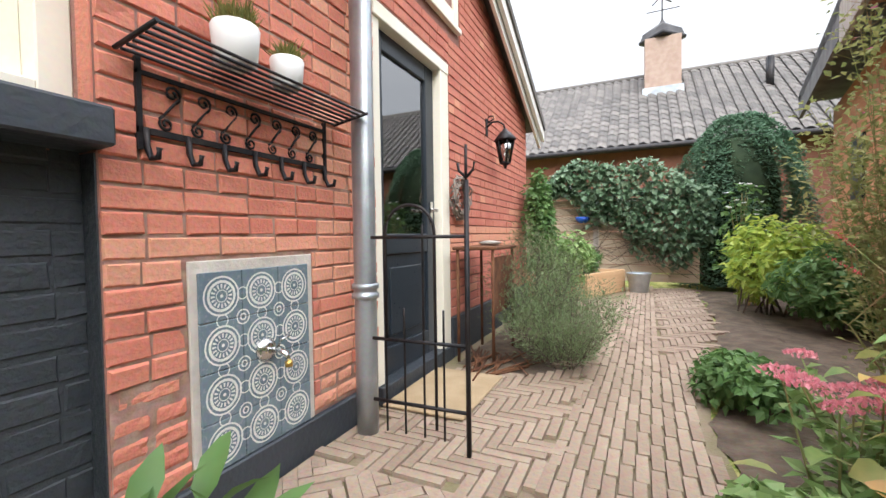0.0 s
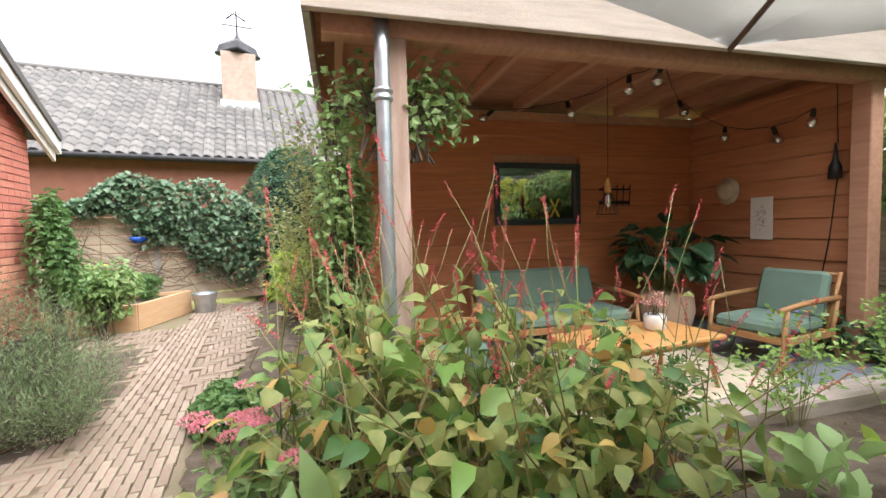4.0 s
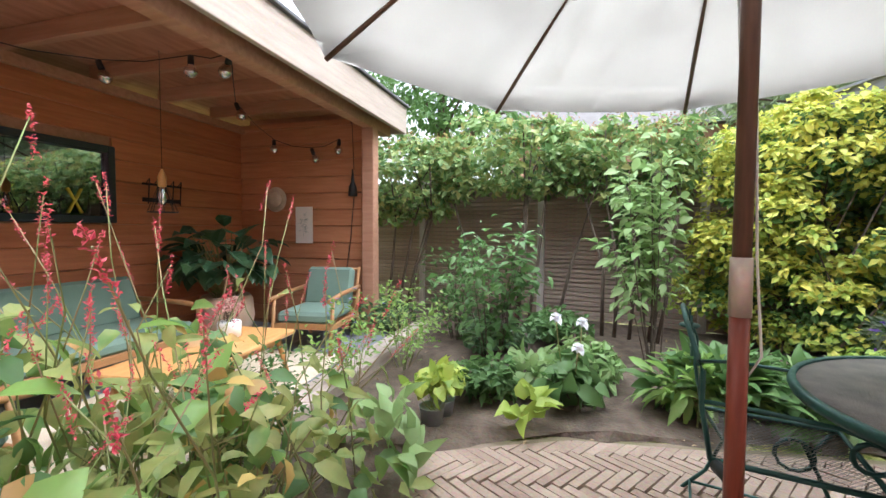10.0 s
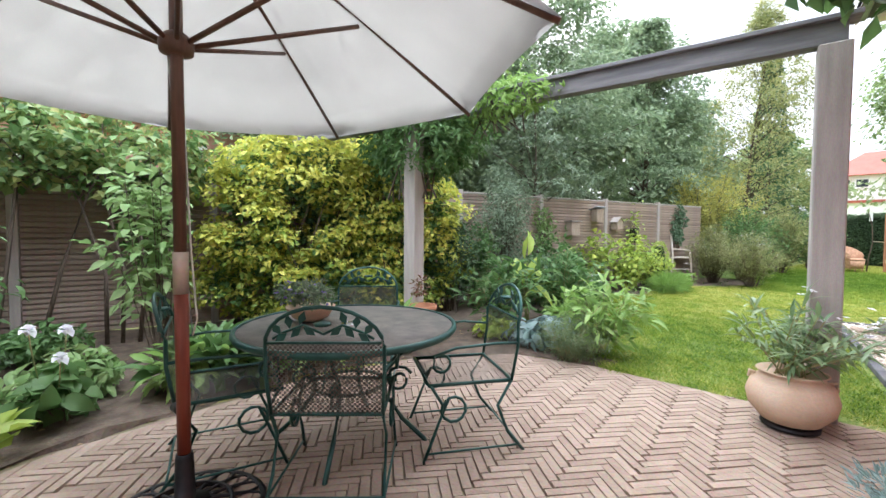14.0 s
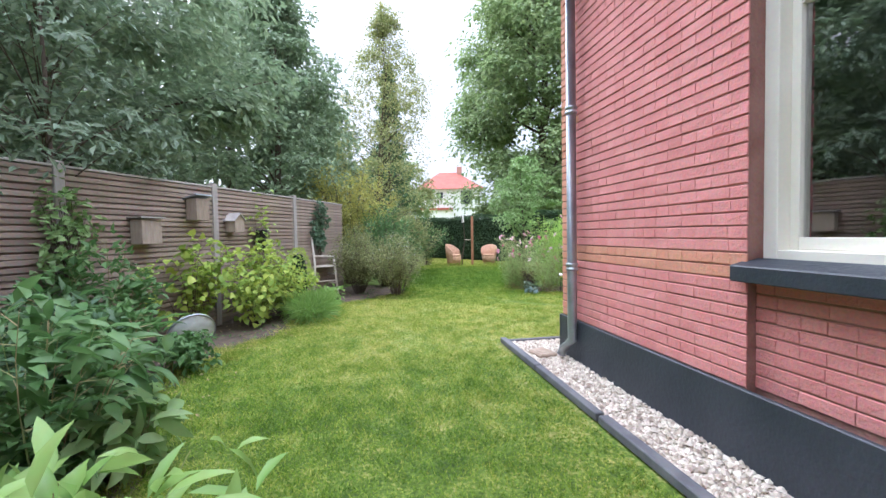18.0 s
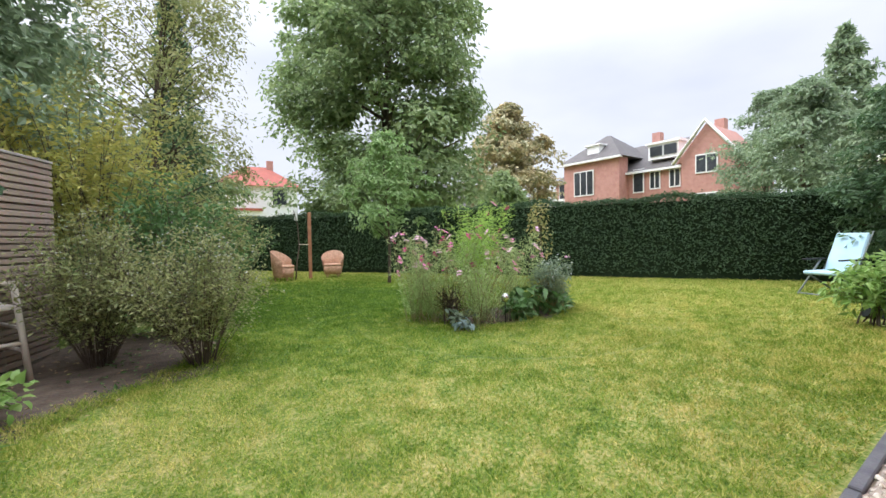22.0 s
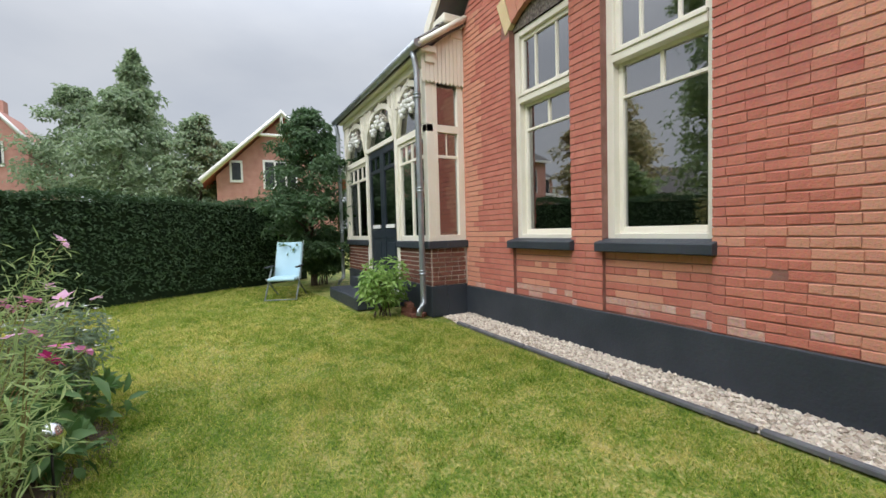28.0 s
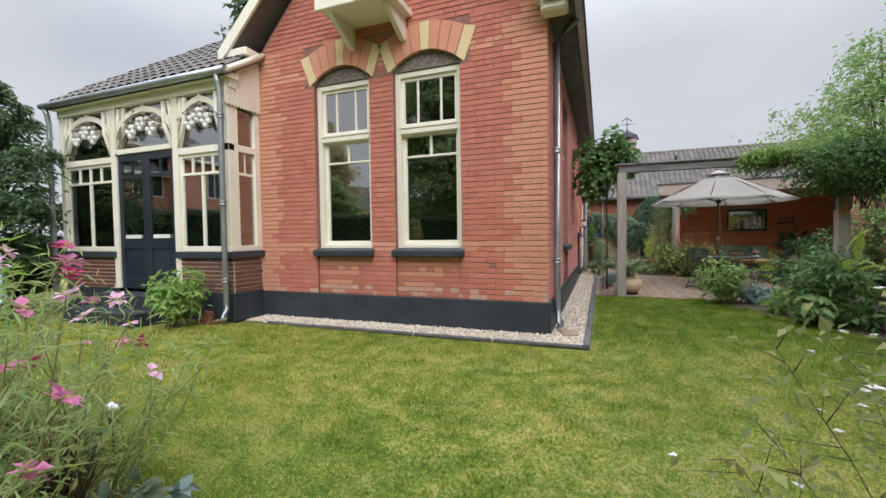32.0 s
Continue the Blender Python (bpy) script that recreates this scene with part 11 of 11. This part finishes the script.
c45, s45 = math.cos(radians(45)), math.sin(radians(45))
PS = PL / 4
for i in range(-100, 180):
    for j in range(-30, 30):
        for hor in (True, False):
            gx, gy = (i + 8 * j, i) if hor else (i + 4 + 8 * j, i - 3)
            cx, cy = (gx + 2, gy + 0.5) if hor else (gx + 0.5, gy + 2)
            X, Y = 2.2 + (cx * c45 - cy * s45) * PS, 5.6 + (cx * s45 + cy * c45) * PS
            if not (0 < X < 4.4 and 3.2 < Y < 8.5):
                continue
            ends = [(gx + a * (4 if hor else 1), gy + b * (1 if hor else 4)) for a, b in ((0.02, 0.02), (0.98, 0.02), (0.98, 0.98), (0.02, 0.98))]
            ends = [(2.2 + (a * c45 - b * s45) * PS, 5.6 + (a * s45 + b * c45) * PS) for a, b in ends]
            within = sum(inside(a, b, TERR) for a, b in ends)
            if within == 0:
                continue
            if within < 4:
                lay_cut(ends, TERR)
                continue
            if hor:
                x, y = 2.2 + (gx * c45 - gy * s45) * PS, 5.6 + (gx * s45 + gy * c45) * PS
                lay(x, y, radians(45), Y > 7.55, 1)
            else:
                x, y = 2.2 + ((gx + 1) * c45 - gy * s45) * PS, 5.6 + ((gx + 1) * s45 + gy * c45) * PS
                lay(x, y, radians(135), Y > 7.55, 1)
def path_edges(y):
    right = float(np.interp(y, [8.0, 9.3, 10.4, 11.5, 14.7], [1.6, 1.54, 1.68, 1.92, 2.08]))
    left = float(np.interp(y, [8.0, 9.55, 9.75, 10.5, 12.0, 12.4, 12.45, 14.6], [0.05, 0.05, 0.72, 0.95, 0.85, 0.6, 0.1, 0.1]))
    seam = float(np.interp(y, [8.0, 10.2, 14.6], [0.90, 0.98, 1.1]))
    return left, right, seam


for i in range(-60, 130):
    for j in range(-20, 20):
        for hor in (True, False):
            gx, gy = (i + 8 * j, i) if hor else (i + 4 + 8 * j, i - 3)
            X, Y = 0.2 + (gx + (2 if hor else 0.5)) * PS, 9.0 + (gy + (0.5 if hor else 2)) * PS
            if not (8.36 < Y < 14.6 and 0.0 < X < 2.1):
                continue
            left, right, seam = path_edges(Y)
            if not (left + 0.02 < X < min(seam, right) or (Y > 10.3 and seam + 0.42 < X < right)) or (Y > 13.0 and X < 1.12):
                continue
            if hor:
                lay(0.2 + gx * PS, 9.0 + gy * PS, 0.0, Y < 9.7, 1)
            else:
                lay(0.2 + (gx + 1) * PS, 9.0 + gy * PS, radians(90), Y < 9.7, 1)
k, x = 0, 0.0
while x < 1.3:
    y = 8.36 + (PL / 2 if k % 2 else 0) - 0.1
    while y < 14.6:
        left, right, seam = path_edges(y + PL / 2)
        X = seam + x
        if 8.3 < y and X + PS < (right if y < 10.3 else min(right, seam + 0.44)) and not (y > 13.0 and X < 1.12):
            lay(X + PS - PJ / 2, y, radians(90), y < 10.0, 1)
        y += PL
    x += PS
    k += 1
tagged(np_mesh("pavers", jv, jf, PAVER_R, pav), kind="stuff")
tagged(np_mesh("cut_pavers", cut_v, cut_f, PAVER_R, pav), kind="stuff")

# ---- gravel, lawn blades, fallen leaves ----
g = rng(341)
n = 13000
u = g.uniform(0, 1, n)
a = u < 0.66
gx = np.where(a, g.uniform(0.035, 0.415, n), g.uniform(-4.3, 0.4, n))
gy = np.where(a, g.uniform(-0.45, 7.85, n) , g.uniform(-0.46, -0.035, n))
sz = g.uniform(0.009, 0.025, n)
oc = np.array([(1, 0, 0), (-1, 0, 0), (0, 1, 0), (0, -1, 0), (0, 0, 0.7), (0, 0, -0.7)], float)
rot = g.uniform(0, 6.28, n)
base = oc[None] * sz[:, None, None] * g.uniform(0.6, 1.3, (n, 1, 3))
cr, sr = np.cos(rot)[:, None], np.sin(rot)[:, None]
vv = np.stack([base[..., 0] * cr - base[..., 1] * sr, base[..., 0] * sr + base[..., 1] * cr, base[..., 2]], -1) + np.stack([gx, gy, 0.006 + g.uniform(0, 0.014, n)], -1)[:, None]
ff = (np.arange(n)[:, None, None] * 6 + np.array([(0, 2, 4), (2, 1, 4), (1, 3, 4), (3, 0, 4), (2, 0, 5), (1, 2, 5), (3, 1, 5), (0, 3, 5)])[None]).reshape(-1, 3)
tagged(np_mesh("pebbles", vv.reshape(-1, 3), ff, GRAVEL), "loose pale gravel stones", "gravel", kind="stuff")

LAWN_POLY = [(0.52, 3.42), (1.3, 3.42), (2.0, 3.46), (2.3, 3.2), (2.6, 2.5), (2.95, 1.7), (3.4, 0.9), (3.5, -0.2), (2.98, -1.7), (2.62, -3.0), (2.1, -3.75), (1.45, -4.05), (1.1, -4.6), (1.2, -7), (0.6, -12), (-1.0, -17.6), (-3.6, -13.9), (-7.3, -7.9), (-10.0, -3.4), (-9.4, -1.6),
             (-7.3, -1.4), (-5.3, -1.35), (-4.6, -0.8), (-4.0, -0.56), (0.52, -0.56)]
ISLAND = [(-1.25, -3.85), (-2.1, -3.72), (-3.35, -3.8), (-3.5, -4.2), (-2.6, -4.9), (-1.4, -4.85), (-1.08, -4.3)]


def soft_noise(pts, cell, seed):
    """Smooth random values from 0 to 1 over the ground, in cells of the given size."""
    t = rng(seed).uniform(0, 1, (64, 64))
    q = pts / cell + 40
    a = np.floor(q).astype(int)
    w = q - a
    w = w * w * (3 - 2 * w)
    i, j = a[:, 0] % 64, a[:, 1] % 64
    i1, j1 = (i + 1) % 64, (j + 1) % 64
    return (t[i, j] * (1 - w[:, 0]) + t[i1, j] * w[:, 0]) * (1 - w[:, 1]) + (t[i, j1] * (1 - w[:, 0]) + t[i1, j1] * w[:, 0]) * w[:, 1]


def in_poly(pts, poly):
    c = np.zeros(len(pts), bool)
    for (x0, y0), (x1, y1) in zip(poly, poly[1:] + poly[:1]):
        if y0 == y1:
            continue
        hit = ((y0 > pts[:, 1]) != (y1 > pts[:, 1])) & (pts[:, 0] < (x1 - x0) * (pts[:, 1] - y0) / (y1 - y0) + x0)
        c ^= hit
    return c


SPOTS = ((1.7, 2.5), (1.7, 0), (1.2, -2), (0.5, -3.5), (0.4, -2.0))
cand = np.c_[g.uniform(-10, 3.6, 2600000), g.uniform(-17, 3.5, 2600000)]
dist = np.minimum.reduce([np.hypot(cand[:, 0] - x, cand[:, 1] - y) for x, y in SPOTS])
cand = cand[g.uniform(0, 1, len(cand)) < np.clip(1.0 / (0.35 + 0.22 * dist) ** 1.6, 0.03, 1.0)]
stray = np.c_[soft_noise(cand, 0.35, 61) - 0.5, soft_noise(cand, 0.35, 62) - 0.5] * 0.6 + g.normal(0, 0.11, cand.shape)
side_strip = cand[:, 0] > 0.75
stray *= np.where(side_strip | (np.hypot(cand[:, 0] + 2.2, cand[:, 1] + 4.2) < 2.2), 1.0, 0.0)[:, None]
stray[:, 1] *= np.where(cand[:, 1] > 2.6, 0.15, 1.0)
cand = cand[in_poly(cand + stray, LAWN_POLY) & ~in_poly(cand + stray * 0.5, ISLAND)]
thin = 0.55 + 0.45 * soft_noise(cand, 0.22, 63)
cand = cand[g.uniform(0, 1, len(cand)) < thin][:560000]
n = len(cand)
far = np.clip(np.minimum.reduce([np.hypot(cand[:, 0] - x, cand[:, 1] - y) for x, y in SPOTS[:4]]) / 5, 0.35, 1.6)
tuft = soft_noise(cand, 0.13, 64) + 0.7 * soft_noise(cand, 0.5, 65)
hgt = g.uniform(0.012, 0.040, n) * (0.7 + 0.3 * far) * (0.45 + 0.75 * tuft)
an = g.uniform(0, 6.28, n)
wd = 0.0026 * (0.6 + far * 1.25)
b0 = np.c_[cand, np.where((cand[:, 0] > 0.75) | (np.hypot(cand[:, 0] + 2.2, cand[:, 1] + 4.2) < 2.0), 0.006, -0.012)]
sd_ = np.c_[np.cos(an), np.sin(an), np.zeros(n)] * wd[:, None]
lean_ = np.c_[g.normal(0, 0.75, (n, 2)), np.ones(n)] * hgt[:, None]
vv = np.stack([b0 - sd_, b0 + sd_, b0 + lean_], 1).reshape(-1, 3)
tagged(np_mesh("grass", vv, np.arange(3 * n).reshape(-1, 3), GRASS), "short mown grass with dry straw patches", "grass", kind="stuff")
bits = []
for outline in (LAWN_POLY[2:14], ISLAND + ISLAND[:1]):
    for (x0, y0), (x1, y1) in zip(outline, outline[1:]):
        k = int(2600 * math.hypot(x1 - x0, y1 - y0))
        w = g.uniform(0, 1, (k, 1))
        bits.append(np.array([[x0, y0]]) * (1 - w) + np.array([[x1, y1]]) * w)
q = np.concatenate(bits)
q += np.c_[soft_noise(q, 0.25, 66) - 0.5, soft_noise(q, 0.25, 67) - 0.5] * 0.45 + g.normal(0, 0.07, q.shape)
n = len(q)
hgt = g.uniform(0.018, 0.06, n) * (0.4 + soft_noise(q, 0.12, 68))
an = g.uniform(0, 6.28, n)
b0 = np.c_[q, np.full(n, 0.002)]
sd_ = np.c_[np.cos(an), np.sin(an), np.zeros(n)] * 0.0026
lean_ = np.c_[g.normal(0, 0.7, (n, 2)), np.ones(n)] * hgt[:, None]
vv = np.stack([b0 - sd_, b0 + sd_, b0 + lean_], 1).reshape(-1, 3)
tagged(np_mesh("edge_grass", vv, np.arange(3 * n).reshape(-1, 3), GRASS), "ragged longer grass along the beds", "grass", kind="stuff")
n = 2600
q = np.c_[g.uniform(1.0, 4.2, n), g.uniform(-6.0, 3.0, n)]
q = q[(soft_noise(q, 0.4, 69) > 0.52) & ~in_poly(q, LAWN_POLY) & (q[:, 0] < 8.35 + (q[:, 1] - 8.0) * 0.427 - 0.15)]
v, f = leaves(np.c_[q, np.full(len(q), 0.015)], np.c_[g.normal(0, 1, (len(q), 2)), g.uniform(0.1, 0.6, len(q))], 0.05, 0.026, 352, 0, spread=0.4)
tagged(np_mesh("weeds", v, f, L_BOX), "small green weeds on the bare soil", "weeds", kind="stuff")
n = 60
q = np.c_[g.uniform(-6, 2.5, n), g.uniform(-8, 3, n), np.full(n, 0.012)]
v, f = leaves(q, np.c_[g.normal(0, 1, (n, 2)), np.zeros(n)], 0.06, 0.025, 351, 0, spread=0.3)
tagged(np_mesh("fallen_leaves", v, f, L_AUT), "a few dry fallen leaves on the lawn", "leaves", kind="stuff")
